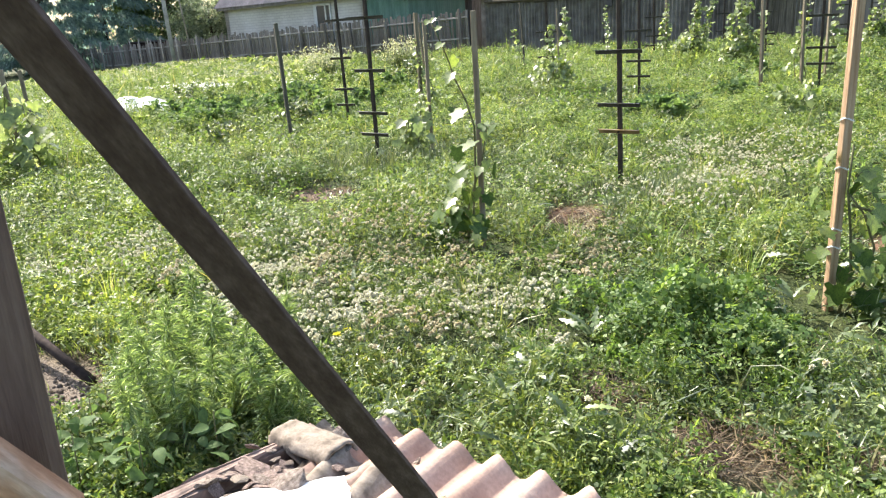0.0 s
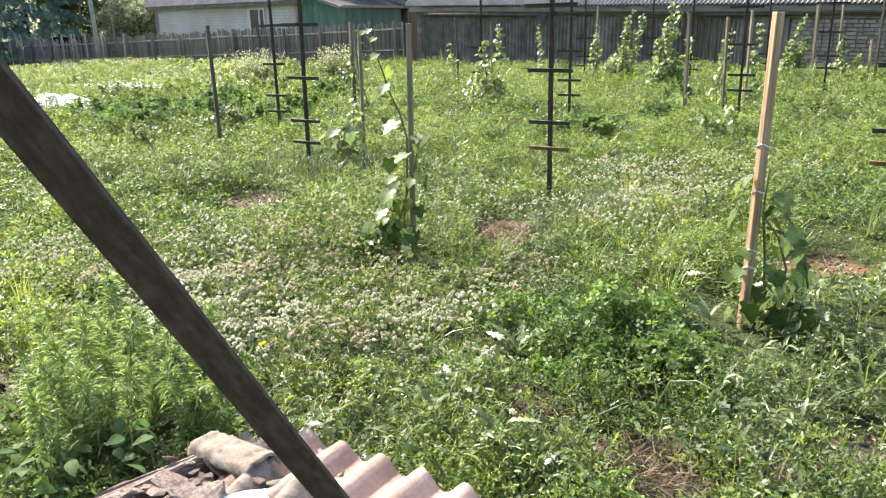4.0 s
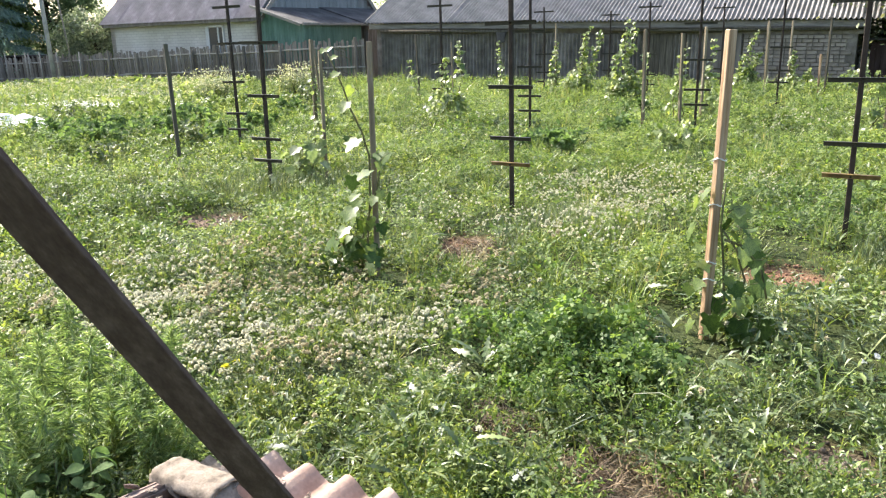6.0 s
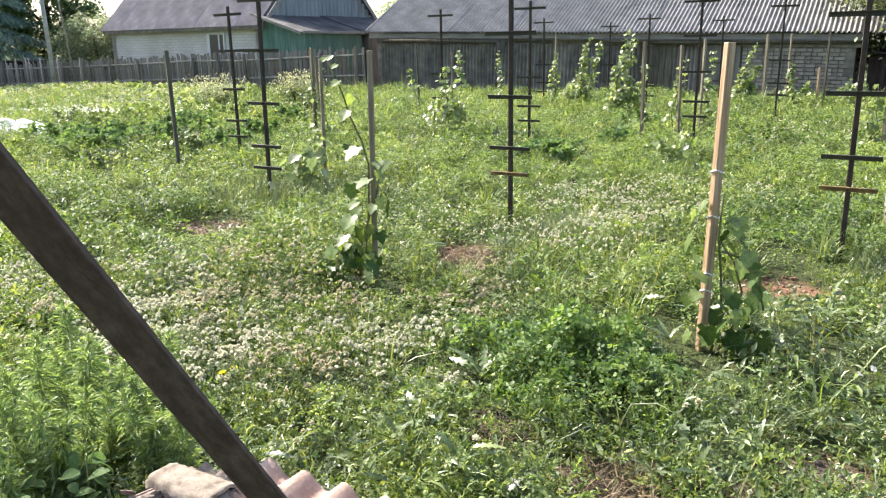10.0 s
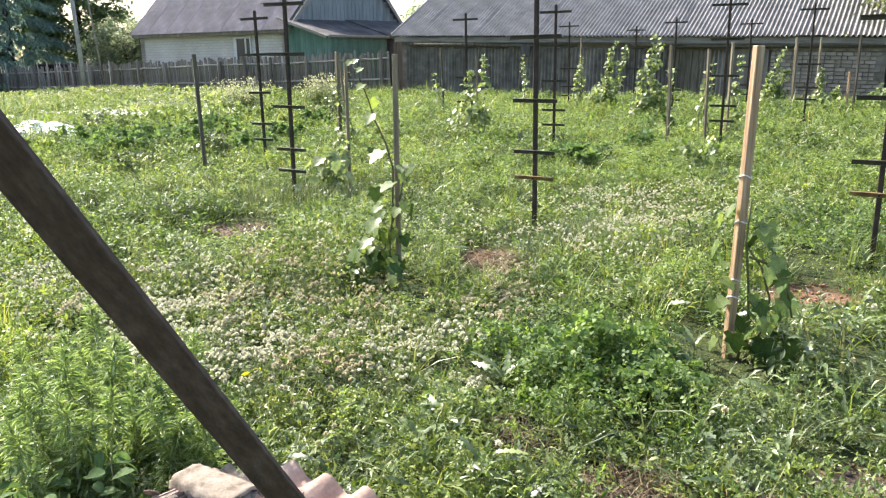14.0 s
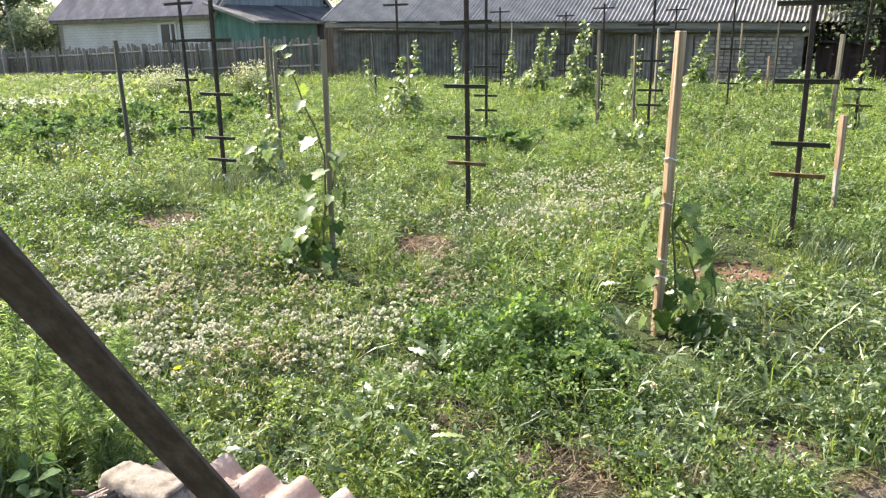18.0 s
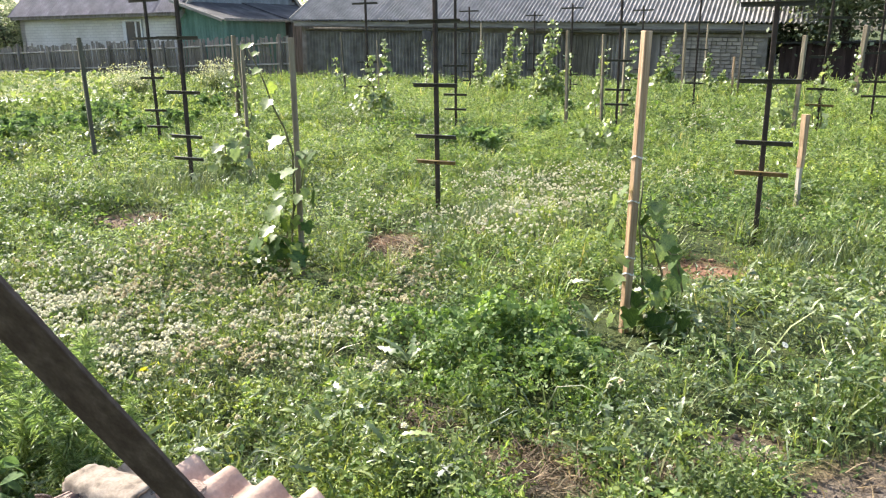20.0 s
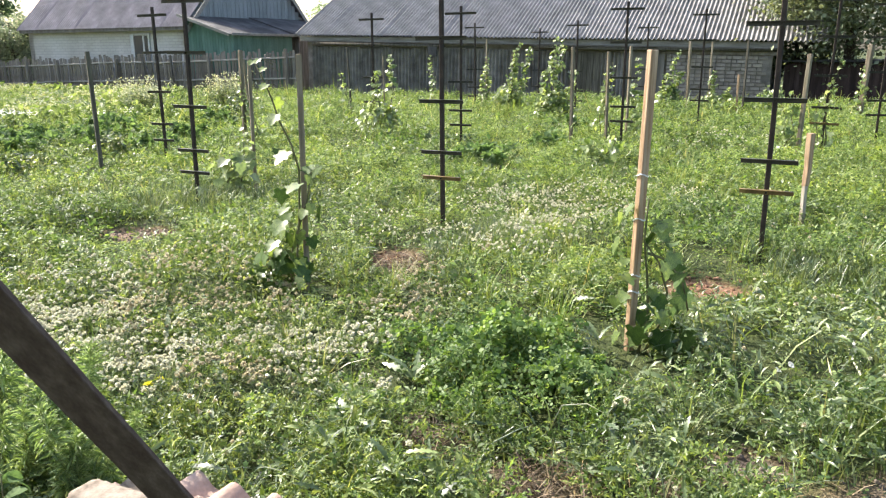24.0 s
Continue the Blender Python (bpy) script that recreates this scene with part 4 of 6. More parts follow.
def build_trellises():
    spots = {True: ((1.60, 6.905, 0.04, 0.0), (3.705, 5.175, 0.10, 0.2), (7.985, 10.0, 0.09, 1.6)),
             False: ((-0.67, 8.62, -0.075, 0.6), (-1.325, 11.98, -0.06, -0.6), (5.66, 11.76, 0.035, 0.5), (3.17, 12.40, 0.0, 0.1),
                     (2.13, 14.95, 0.0, 0.0), (5.53, 20.17, -0.02, -0.4), (7.32, 17.76, -0.03, 0.3), (7.84, 21.79, -0.1, 0.4),
                     (9.95, 19.38, -0.05, 0.0), (8.97, 15.06, 0.1, 0.8), (9.8, 11.0, 0.1, 0.3))}
    for rusty, places in spots.items():
        first = None
        for x, y, dz, lean in places:
            place, turn = (x, y, float(ground_z(x, y)) * 0.3 + dz), TURN + RNG.normal(0, 1.5)
            if first is None:
                first = trellis(place, lean, turn, rusty)
            else:
                copy_thing(first, pose(*place, 0, lean, turn))


build_trellises()


# ---- stakes ----
def stake(place, height, side, material, label, lean=0.0, turn=0.0, tie=None, name="wooden_stake"):
    s = thing(name, place, label, "stake")
    bm = block(side, side * 0.9, height + 0.25, 0, 0, -0.25, side * 0.09)
    for v in bm.verts:
        k = v.co.z
        v.co.x += 0.006 * noise.noise(Vector((place[0], k * 1.7, 0.3)))
        v.co.y += 0.006 * noise.noise(Vector((place[1], k * 1.7, 5.3)))
    part("shaft", bm, material, s)
    for z in tie or ():
        loop = [(side * 0.66 * math.cos(a), side * 0.62 * math.sin(a), z + 0.008 * math.sin(2 * a)) for a in (k * 0.6283 for k in range(11))]
        part("tie", tube(loop, 0.004, 5), M_SHEET, s, "white cloth tie", True)
    sight = math.atan2(place[0], place[1])
    over = Matrix.Rotation(radians(lean), 4, (math.sin(sight), math.cos(sight), 0))
    s.matrix_world = Matrix.Translation(place) @ over @ Matrix.Rotation(radians(turn), 4, "Z")
    return s


STAKE_A, STAKE_N = (0.27, 5.22), (1.885, 3.68)
stake((*STAKE_A, 0.0), 1.56, 0.036, M_STAKE, "yellowed square wooden stake with a vine tied to it", 0.5, -8)
stake((*STAKE_N, 0.0), 1.57, 0.044, M_STAKE_RED, "reddish square wooden stake with a young vine and white ties", 1.4, 10, (0.33, 0.42, 0.72, 0.95))
stake((-2.10, 11.35, 0.0), 1.60, 0.052, M_STAKE_DARK, "grey green square wooden stake in the grass", -0.7, 20)


def split_stump(x, y):
    """A short stake, split and peeled: a broad upper half over a thin pale foot."""
    s = thing("wooden_stake", (x, y, 0.0), "short split orange-brown stake with a pale peeled foot", "stake")
    for name, z0, z1, w0, w1, material, label in (("shaft", 0.40, 0.86, 0.046, 0.058, M_STAKE_RED, ""), ("foot", -0.2, 0.46, 0.044, 0.036, M_PALEWOOD, "pale peeled foot")):
        bm = block(1, 0.85, z1 - z0, 0, 0, z0)
        bmesh.ops.subdivide_edges(bm, edges=[e for e in bm.edges if abs(e.verts[0].co.z - e.verts[1].co.z) > 0.1], cuts=9)
        for v in bm.verts:
            k = (v.co.z - z0) / (z1 - z0)
            w = (w0 + (w1 - w0) * k) * (1 + 0.22 * noise.noise(Vector((v.co.x * 2, v.co.y * 2, v.co.z * 11))))
            v.co.x, v.co.y = v.co.x * w + 0.004 * math.sin(v.co.z * 14), v.co.y * w
        part(name, bm, material, s, label)
    sight = math.atan2(x, y)
    s.matrix_world = Matrix.Translation((x, y, 0)) @ Matrix.Rotation(radians(0.6), 4, (math.sin(sight), math.cos(sight), 0)) @ Matrix.Rotation(radians(15), 4, "Z")


split_stump(4.66, 5.98)
stake((-0.07, 9.0, 0.0), 1.47, 0.036, M_STAKE, "yellowed square wooden stake above a small vine", 0.4, 10)
stake((-0.23, 13.2, 0.05), 1.56, 0.060, M_STAKE, "greyed wooden stake leaning by a second one", 0.3, 30)
stake((-0.10, 13.25, 0.05), 1.42, 0.032, M_STAKE, "thin wooden stake leaning by a second one", -3.2, 30)
stake((4.9, 12.0, 0.0), 1.62, 0.048, M_STAKE, "yellowed wooden stake with vine shoots", -0.4, 35)
stake((5.6, 12.2, 0.0), 1.55, 0.044, M_STAKE, "yellowed wooden stake with vine shoots", -0.4, 20)
stake((6.20, 12.69, 0.08), 1.56, 0.044, M_STAKE, "yellowed wooden stake beside a trellis", 0.5, 20)
stake((12.0, 14.0, 0.15), 1.50, 0.104, M_STAKE, "broad pale wooden stake near the red shed", 3.0, 25)
stake((7.6, 10.0, 0.0), 1.50, 0.060, M_STAKE, "yellowed wooden stake with a vine", 1.6, 30)
stake((2.09, 18.41, 0.12), 1.56, 0.040, M_STAKE_DARK, "thin grey wooden stake before the barn", -1.8, 30)
stake((2.40, 15.4, 0.05), 1.45, 0.024, M_STAKE, "thin wooden stake inside a vine", -0.3, 30)
stake((-5.05, 9.6, 0.0), 1.30, 0.056, M_STAKE, "yellowed wooden stake with large vine leaves", -1.5, 20)
stake((-5.35, 10.6, 0.0), 1.25, 0.048, M_STAKE, "yellowed wooden stake with large vine leaves", -1.0, 20)
stake((10.0, 17.34, 0.28), 1.48, 0.060, M_STAKE, "pale wooden stake before the brick wall", 0, 30)
stake((10.42, 17.1, 0.28), 1.47, 0.040, M_STAKE, "pale wooden stake before the brick wall", 0.5, 30)
stake((10.97, 16.76, 0.25), 0.75, 0.048, M_STAKE_RED, "short wooden stake before the brick wall", 0, 30)
stake((11.24, 16.93, 0.25), 1.55, 0.048, M_STAKE_DARK, "dark grey wooden stake before the brick wall", 0.8, 30)
stake((5.70, 19.72, 0.28), 1.58, 0.036, M_STAKE, "thin stake inside a vine by the barn", 0, 30)
stake((6.02, 18.6, 0.25), 1.30, 0.028, M_STAKE_DARK, "thin stake inside a dense vine", 1, 30)


# ---- vines ----
VINE_MESH = mesh_of("leaf", *PALM, M_VINE)
VINE_SHADED = mesh_of("leaf", *PALM, M_VINE_SHADED)


def leaf_matrix(p, size, yaw, pitch, roll):
    return Matrix.Translation(p) @ Matrix.Rotation(-yaw, 4, "Z") @ Matrix.Rotation(pitch, 4, "X") @ Matrix.Rotation(roll, 4, "Y") @ Matrix.Diagonal((size, size, size, 1))


def facing(x, y):
    """The turn that lays a plant's own x across the view from the steps."""
    return -math.degrees(math.atan2(x, y))


def near_vine(place, label, stems, tilted, hanging, old, seed):
    """A vine on a stake. stems: lists of (x, z) bends; then leaves as (x, z, size):
    tilted to glint at the camera, hanging ones, and hanging ones with shade put into a darker colour (old), each a part
    of its own on a thin stalk."""
    g = np.random.default_rng(seed)
    v = thing("grape_vine", place, label, "vine", "vines on stakes", turn=facing(place[0], place[1]))
    for pts in stems:
        part("stem", tube([(x, -0.035 + 0.02 * math.sin(z * 5), z) for x, z in pts], [0.008 - 0.004 * k / len(pts) for k in range(len(pts))], 6), M_STEM, v, "", True)
    turned = radians(facing(place[0], place[1]))
    for leaves, kind in ((tilted, 0), (hanging, 1), (old, 2)):
        for x, z, s in leaves:
            if kind == 0:
                # turned so that the sun glints from them towards the camera
                yaw, pitch, roll = 3.9 + turned + g.normal(0, 0.16), g.normal(-0.62, 0.13), g.normal(0, 0.14)
                base = Vector((x + 0.25 * s, g.normal(-0.06, 0.03), z + 0.26 * s))
            else:
                yaw, pitch, roll = 3.14 + g.normal(0, 0.9), g.normal(-1.05, 0.3), g.normal(0, 0.45)
                base = Vector((x, g.normal(-0.04, 0.07), z + 0.36 * s))
            share("leaf", VINE_SHADED if kind == 2 else VINE_MESH, v, leaf_matrix(base, s, yaw, pitch, roll))
            back = base * 0.55 + Vector((0.0, -0.02, z * 0.45 - 0.02))
            part("leaf_stalk", tube([back, (back + base) / 2 + Vector((0, 0, 0.012)), base], [0.0025, 0.002, 0.0015], 4), M_STEM, v, "", True)
    return v


near_vine(at(*STAKE_A), "young grape vine with shiny pale leaves climbing a stake",
          [[(-0.04, 0.0), (-0.06, 0.26), (-0.03, 0.55), (-0.02, 0.84), (-0.06, 1.0), (-0.13, 1.16), (-0.16, 1.27), (-0.20, 1.38), (-0.25, 1.5)],
           [(-0.08, 0.0), (-0.12, 0.2), (-0.05, 0.42), (0.02, 0.62), (0.06, 0.84)], [(-0.06, 0.1), (-0.16, 0.21), (-0.25, 0.20)]],
          [(-0.17, 1.17, .095), (-0.12, 0.925, .125), (-0.055, 0.72, .12), (-0.135, 0.58, .085), (-0.175, 0.475, .12), (-0.22, 0.35, .10), (-0.21, 1.365, .07),
           (-0.28, 1.515, .05), (-0.24, 1.525, .045), (-0.015, 0.56, .08), (-0.21, 1.47, .05), (-0.30, 0.16, .07), (-0.16, 0.05, .08), (-0.19, 0.30, .07)],
          [(-0.11, 1.25, .085), (-0.105, 0.52, .085), (-0.12, 0.43, .13), (-0.03, 0.39, .095), (0.045, 0.60, .07), (-0.22, 0.295, .08), (-0.05, 0.21, .11), (0.10, 0.44, .07),
           (-0.02, 0.48, .09), (-0.08, 0.36, .10), (-0.26, 0.10, .10), (0.03, 0.78, .06)],
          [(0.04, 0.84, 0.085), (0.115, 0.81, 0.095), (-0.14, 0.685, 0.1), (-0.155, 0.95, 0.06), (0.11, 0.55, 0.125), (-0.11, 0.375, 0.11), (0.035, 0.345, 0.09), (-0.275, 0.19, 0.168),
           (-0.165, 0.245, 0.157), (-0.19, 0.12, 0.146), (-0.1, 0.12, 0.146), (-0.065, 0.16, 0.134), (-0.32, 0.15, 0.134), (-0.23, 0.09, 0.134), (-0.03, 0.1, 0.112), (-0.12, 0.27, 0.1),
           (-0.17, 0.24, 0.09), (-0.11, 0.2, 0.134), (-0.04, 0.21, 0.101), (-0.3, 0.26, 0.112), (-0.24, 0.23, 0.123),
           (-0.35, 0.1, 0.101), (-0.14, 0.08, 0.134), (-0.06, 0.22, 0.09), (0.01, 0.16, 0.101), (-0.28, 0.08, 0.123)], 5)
near_vine(at(*STAKE_N), "young grape vine with broad leaves tied to a reddish stake",
          [[(0.05, 0.0), (0.09, 0.2), (0.075, 0.42), (0.05, 0.62), (0.06, 0.84)], [(0.08, 0.0), (0.15, 0.16), (0.18, 0.34), (0.13, 0.5), (0.06, 0.6)],
           [(0.07, 0.55), (0.16, 0.52), (0.25, 0.42), (0.29, 0.25)]],
          [(0.02, 0.085, 0.088), (0.09, 0.085, 0.079), (0.215, 0.045, 0.062), (-0.055, 0.50, 0.053), (0.19, 0.60, 0.053), (0.12, 0.70, 0.062)],
          [(-0.08, 0.75, 0.075), (-0.015, 0.775, 0.075), (-0.075, 0.60, 0.097), (0.135, 0.69, 0.106), (-0.05, 0.40, 0.097), (-0.03, 0.29, 0.079), (-0.085, 0.26, 0.070), (0.155, 0.50, 0.097),
           (0.10, 0.33, 0.070), (-0.06, 0.045, 0.079), (0.10, 0.56, 0.070), (0.20, 0.53, 0.088), (0.13, 0.42, 0.079), (0.10, 0.04, 0.088), (0.14, 0.22, 0.088)],
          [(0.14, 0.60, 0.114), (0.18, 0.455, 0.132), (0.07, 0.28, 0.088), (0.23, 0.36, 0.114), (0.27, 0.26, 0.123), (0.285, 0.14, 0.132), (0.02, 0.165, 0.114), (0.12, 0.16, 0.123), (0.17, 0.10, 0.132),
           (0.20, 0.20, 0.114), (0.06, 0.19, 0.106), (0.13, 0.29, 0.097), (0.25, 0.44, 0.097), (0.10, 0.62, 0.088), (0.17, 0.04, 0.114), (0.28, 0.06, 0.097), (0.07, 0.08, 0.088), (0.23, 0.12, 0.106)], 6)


def far_vine(x, y, label, strands, base, count, size, seed, young=0.75, few=0.0):
    """A vine further off. strands: (foot, lean, height) of its shoots; base: width and height of the bushy foot;
    few: how bare the shoots are below their tops."""
    g = np.random.default_rng(seed)
    v = thing("grape_vine", at(x, y), label, "vine", "vines on stakes", turn=facing(x, y))
    turned = radians(facing(x, y))
    spots = []
    for foot, lean, height in strands:
        w = g.normal(0, 0.035, 6)
        line = [Vector((foot + lean * (k / 5) + (w[k] if k else 0), 0.3 * w[5 - k], height * k / 5)) for k in range(6)]
        part("stem", tube(line, [0.012 - 0.0017 * k for k in range(6)], 5), M_STEM, v, "", True)
        n = int(2.0 * count * height / sum(h for a, b, h in strands))
        f = g.random(n) ** (0.75 + 0.5 * (1 - few))
        f = f[g.random(n) > few * smooth(0.75, 0.2, f)]
        knots = np.round(f * height / 0.11 + g.normal(0, 0.2, len(f))) * 0.11 / height
        f = np.clip(0.7 * knots + 0.3 * f, 0, 1)
        L = np.array([p[:] for p in line])
        k = np.minimum((f * 5).astype(int), 4)
        P = L[k] + (L[k + 1] - L[k]) * (f * 5 - k)[:, None]
        side = (0.03 + 0.075 * (1 - f) ** 1.4) * size / 0.12
        spots.append(P + g.normal(0, 1, P.shape) * np.stack([side, side, 0.4 * side], 1))
    width, high = base
    n = int(count * 0.75 * width * high / 0.3)
    d = g.normal(0, 1, (n, 3))
    d /= np.linalg.norm(d, axis=1)[:, None]
    r = (0.35 + 0.65 * g.random(n) ** 0.5)[:, None]
    spots.append(d * r * np.array([[width / 2.5, width / 2.6, high / 2]]) * (0.75 + 0.5 * g.random((n, 1))) + np.array([[strands[0][0], 0, high / 2]]))
    P = np.concatenate(spots)
    P[:, 2] = np.maximum(P[:, 2], 0.02)
    n = len(P)
    s = 0.66 * size * (0.5 + 0.75 * g.random(n)) * (1 - 0.35 * smooth(0.7, 1.0, P[:, 2] / max(h for a, b, h in strands)))
    # these leaves are set at the angle that glints towards the camera
    tilted = g.random(n) < 0.42
    yaw = np.where(tilted, 3.9 + turned + g.normal(0, 0.45, n), g.random(n) * 6.283)
    pitch, roll = np.where(tilted, g.normal(-0.65, 0.25, n), g.normal(-0.95, 0.35, n)), g.normal(0, 0.35, n)
    # young is the share of paler leaves; it falls towards the foot
    fresh = g.random(n) < young * (0.7 + 0.3 * smooth(0.1, 0.6, P[:, 2]))
    for pick, material, name in ((~fresh, M_VINE, "darker_leaves"), (fresh, M_VINE_FAR, "paler_leaves")):
        if pick.any():
            V, F = spread(P[pick], s[pick], s[pick], yaw[pick], pitch[pick], roll[pick], PALM)
            ob = new(name, mesh_of(name, V, F, material))
            ob.parent = v
            tagged(ob, "", kind="stuff")
    return v


far_vine(-0.28, 8.85, "small low grape vine with broad pale leaves beside a stake", [(0.02, 0.08, 0.62), (-0.1, 0.05, 0.5)], (0.6, 0.6), 36, 0.18, 31, 1.4)
far_vine(-0.16, 13.15, "thin grape vine on two stakes", [(-0.05, 0.0, 1.2), (0.08, 0.04, 0.9)], (0.3, 0.2), 60, 0.12, 32, 0.9)
far_vine(2.20, 14.45, "leafy young grape vine with pale upper leaves before the barn", [(-0.05, -0.02, 1.25), (0.08, 0.16, 1.5), (-0.2, 0.05, 0.8)], (0.95, 0.62), 170, 0.13, 33, 0.8, 0.45)
far_vine(1.98, 18.2, "thin grape vine with few leaves on a grey stake", [(0.0, -0.12, 1.15)], (0.35, 0.4), 26, 0.13, 34, 0.7, 0.9)
far_vine(4.50, 20.5, "narrow grape vine by the barn wall", [(0.0, -0.07, 1.4)], (0.28, 0.35), 80, 0.105, 40, 0.8)
far_vine(5.70, 19.68, "narrow leafy grape vine on a thin stake", [(0.0, 0.0, 1.35), (-0.1, 0.02, 0.9)], (0.5, 0.5), 110, 0.12, 41, 0.75, 0.15)
far_vine(6.0, 18.55, "dense tall grape vine of two shoots by the barn wall", [(-0.12, 0.24, 1.72), (0.08, 0.36, 1.6)], (0.85, 0.75), 240, 0.125, 38, 0.62)
far_vine(6.28, 16.35, "dense tall grape vine with yellow shoots", [(-0.08, 0.08, 1.85), (0.05, 0.10, 1.75), (0.2, 0.14, 1.15), (-0.22, 0.02, 1.15)], (0.8, 0.7), 290, 0.135, 39, 0.75)
far_vine(4.93, 12.06, "grape shoots on a wooden stake", [(0.02, -0.02, 0.95)], (0.22, 0.12), 26, 0.11, 36, 0.85)
far_vine(5.60, 12.3, "grape shoots on a wooden stake", [(-0.03, 0.0, 1.2), (0.05, 0.03, 1.4)], (0.3, 0.25), 60, 0.11, 37, 0.7, 0.3)
far_vine(6.24, 12.72, "grape vine climbing beside a trellis", [(0.05, 0.06, 1.45), (0.12, 0.05, 1.0)], (0.35, 0.4), 80, 0.12, 50, 0.6, 0.2)
far_vine(4.38, 9.85, "low spreading grape vine with pale leaves", [(-0.05, -0.1, 0.42), (0.1, 0.15, 0.5)], (0.85, 0.36), 60, 0.135, 35, 0.85)
far_vine(9.55, 17.36, "grape vine leaning before the brick wall", [(-0.05, 0.22, 1.5), (-0.2, 0.1, 0.95), (0.1, 0.1, 1.0)], (0.8, 0.7), 190, 0.125, 43, 0.62)
far_vine(10.62, 16.96, "low bushy grape vine before the brick wall", [(-0.22, 0.05, 1.0), (0.1, 0.1, 0.6)], (0.95, 0.5), 130, 0.13, 44, 0.75)
far_vine(11.5, 16.42, "low bushy grape vine before the brick wall", [(0.0, 0.0, 0.65), (0.2, 0.1, 0.7)], (0.7, 0.45), 80, 0.125, 45, 0.6)
far_vine(7.50, 10.02, "grape vine with pale yellow leaves on a stake", [(-0.05, -0.14, 1.05), (-0.1, 0.12, 1.0)], (0.35, 0.45), 70, 0.125, 46, 0.85, 0.2)
far_vine(8.0, 9.98, "grape vine with yellow-green leaves on a trellis", [(0.0, 0.16, 1.5), (-0.08, -0.05, 0.9)], (0.4, 0.4), 46, 0.125, 47, 0.8, 0.35)
far_vine(11.9, 13.9, "grape vine on a broad stake", [(-0.1, 0.12, 1.15)], (0.35, 0.3), 46, 0.125, 48, 0.7)
far_vine(-5.0, 9.45, "grape vine with large shiny leaves on two stakes", [(-0.05, 0.02, 1.15), (0.2, -0.05, 0.9)], (0.6, 0.5), 60, 0.24, 49, 1.0)


# ---- ground cover ----
AZ0, AZ1 = radians(-34), radians(46)
BANDS = [(1.45, 3.5), (3.5, 6.0), (6.0, 10.0), (10.0, 16.0), (16.0, 30.0)]


def sow(band, density, g):
    r0, r1 = band
    n = int(density * 0.5 * (AZ1 - AZ0) * (r1 * r1 - r0 * r0))
    r = np.sqrt(r0 * r0 + (r1 * r1 - r0 * r0) * g.random(n))
    a = AZ0 + (AZ1 - AZ0) * g.random(n)
    x, y = r * np.sin(a), r * np.cos(a)
    keep = across(x, y) < 22.6
    return x[keep], y[keep]


def on_heap(x, y):
    """Where the broken slate lies."""
    dx, dy = np.asarray(x) + 0.25, np.asarray(y) - 2.505
    a, b = 0.775 * dx - 0.632 * dy, -0.632 * dx - 0.775 * dy
    return ((a > -0.06) & (a < 1.04) & (b > 0.0) & (b < 1.1)) | (((np.asarray(x) + 0.50) / 0.50) ** 2 + ((np.asarray(y) - 2.08) / 0.42) ** 2 < 1)


FEET = [STAKE_A, STAKE_N, (1.6, 6.93), (-0.68, 8.6), (3.7, 5.16), (-2.1, 11.35), (4.66, 5.98), (-0.07, 9.0), (-1.2, 7.3), (0.98, 5.9), (2.88, 4.6), (-0.95, 7.3), (-1.35, 7.3)]


def lush(x, y):
    return bump(x, y, 1.12, 3.46, 0.50, 0.64, 20) * (0.35 + 0.65 * smooth(0.25, 0.6, grain(x, y, 0.2, 61)))


def coarse(x, y):
    return np.maximum(bump(x, y, 2.65, 3.2, 1.1, 1.0, 0), bump(x, y, 0.9, 2.5, 1.6, 0.35, -8) * 0.8)


def bloom(x, y):
    a = np.max([bump(x, y, -0.75, 4.75, 0.95, 0.95, -30), bump(x, y, -0.25, 3.85, 0.85, 0.5, 10), bump(x, y, 0.72, 4.25, 0.35, 0.28, 0),
                0.8 * bump(x, y, 0.95, 5.1, 0.16, 0.45, 0), 0.6 * bump(x, y, -2.2, 5.2, 0.7, 0.5, 0), 0.5 * bump(x, y, 0.1, 3.4, 0.6, 0.25, 0)], axis=0)
    b = np.max([bump(x, y, 2.7, 7.1, 0.85, 1.0, -30), 0.35 * bump(x, y, 1.9, 6.2, 1.2, 1.0, 0), 0.5 * bump(x, y, 3.6, 7.6, 1.0, 0.6, -30), 0.6 * bump(x, y, 7.2, 11.0, 1.0, 0.6, -20)], axis=0)
    return np.maximum(a, b) * (0.4 + 0.6 * smooth(0.3, 0.6, grain(x, y, 0.28, 14)))


def gaps(x, y):
    """Thin places between tufts, where little grows."""
    c, far = coarse(x, y), 0.75 * smooth(5.0, 9.0, np.hypot(x, y))
    fine = np.maximum(smooth(0.22 + 0.06 * c, 0.48 + 0.06 * c, grain(x, y, 0.13, 71)), far)
    finest = np.maximum(smooth(0.28, 0.55, grain(x, y, 0.062, 91)), far)
    tufts = 0.15 - 0.11 * c + (0.85 + 0.11 * c) * smooth(0.26 + 0.06 * c, 0.48 + 0.08 * c, grain(x, y, 0.31, 50))
    tufts = np.maximum(tufts, 0.45 * smooth(3.8, 5.5, np.hypot(x, y)))
    return tufts * (0.35 - 0.2 * c + (0.65 + 0.2 * c) * fine) * (0.45 + 0.55 * finest)


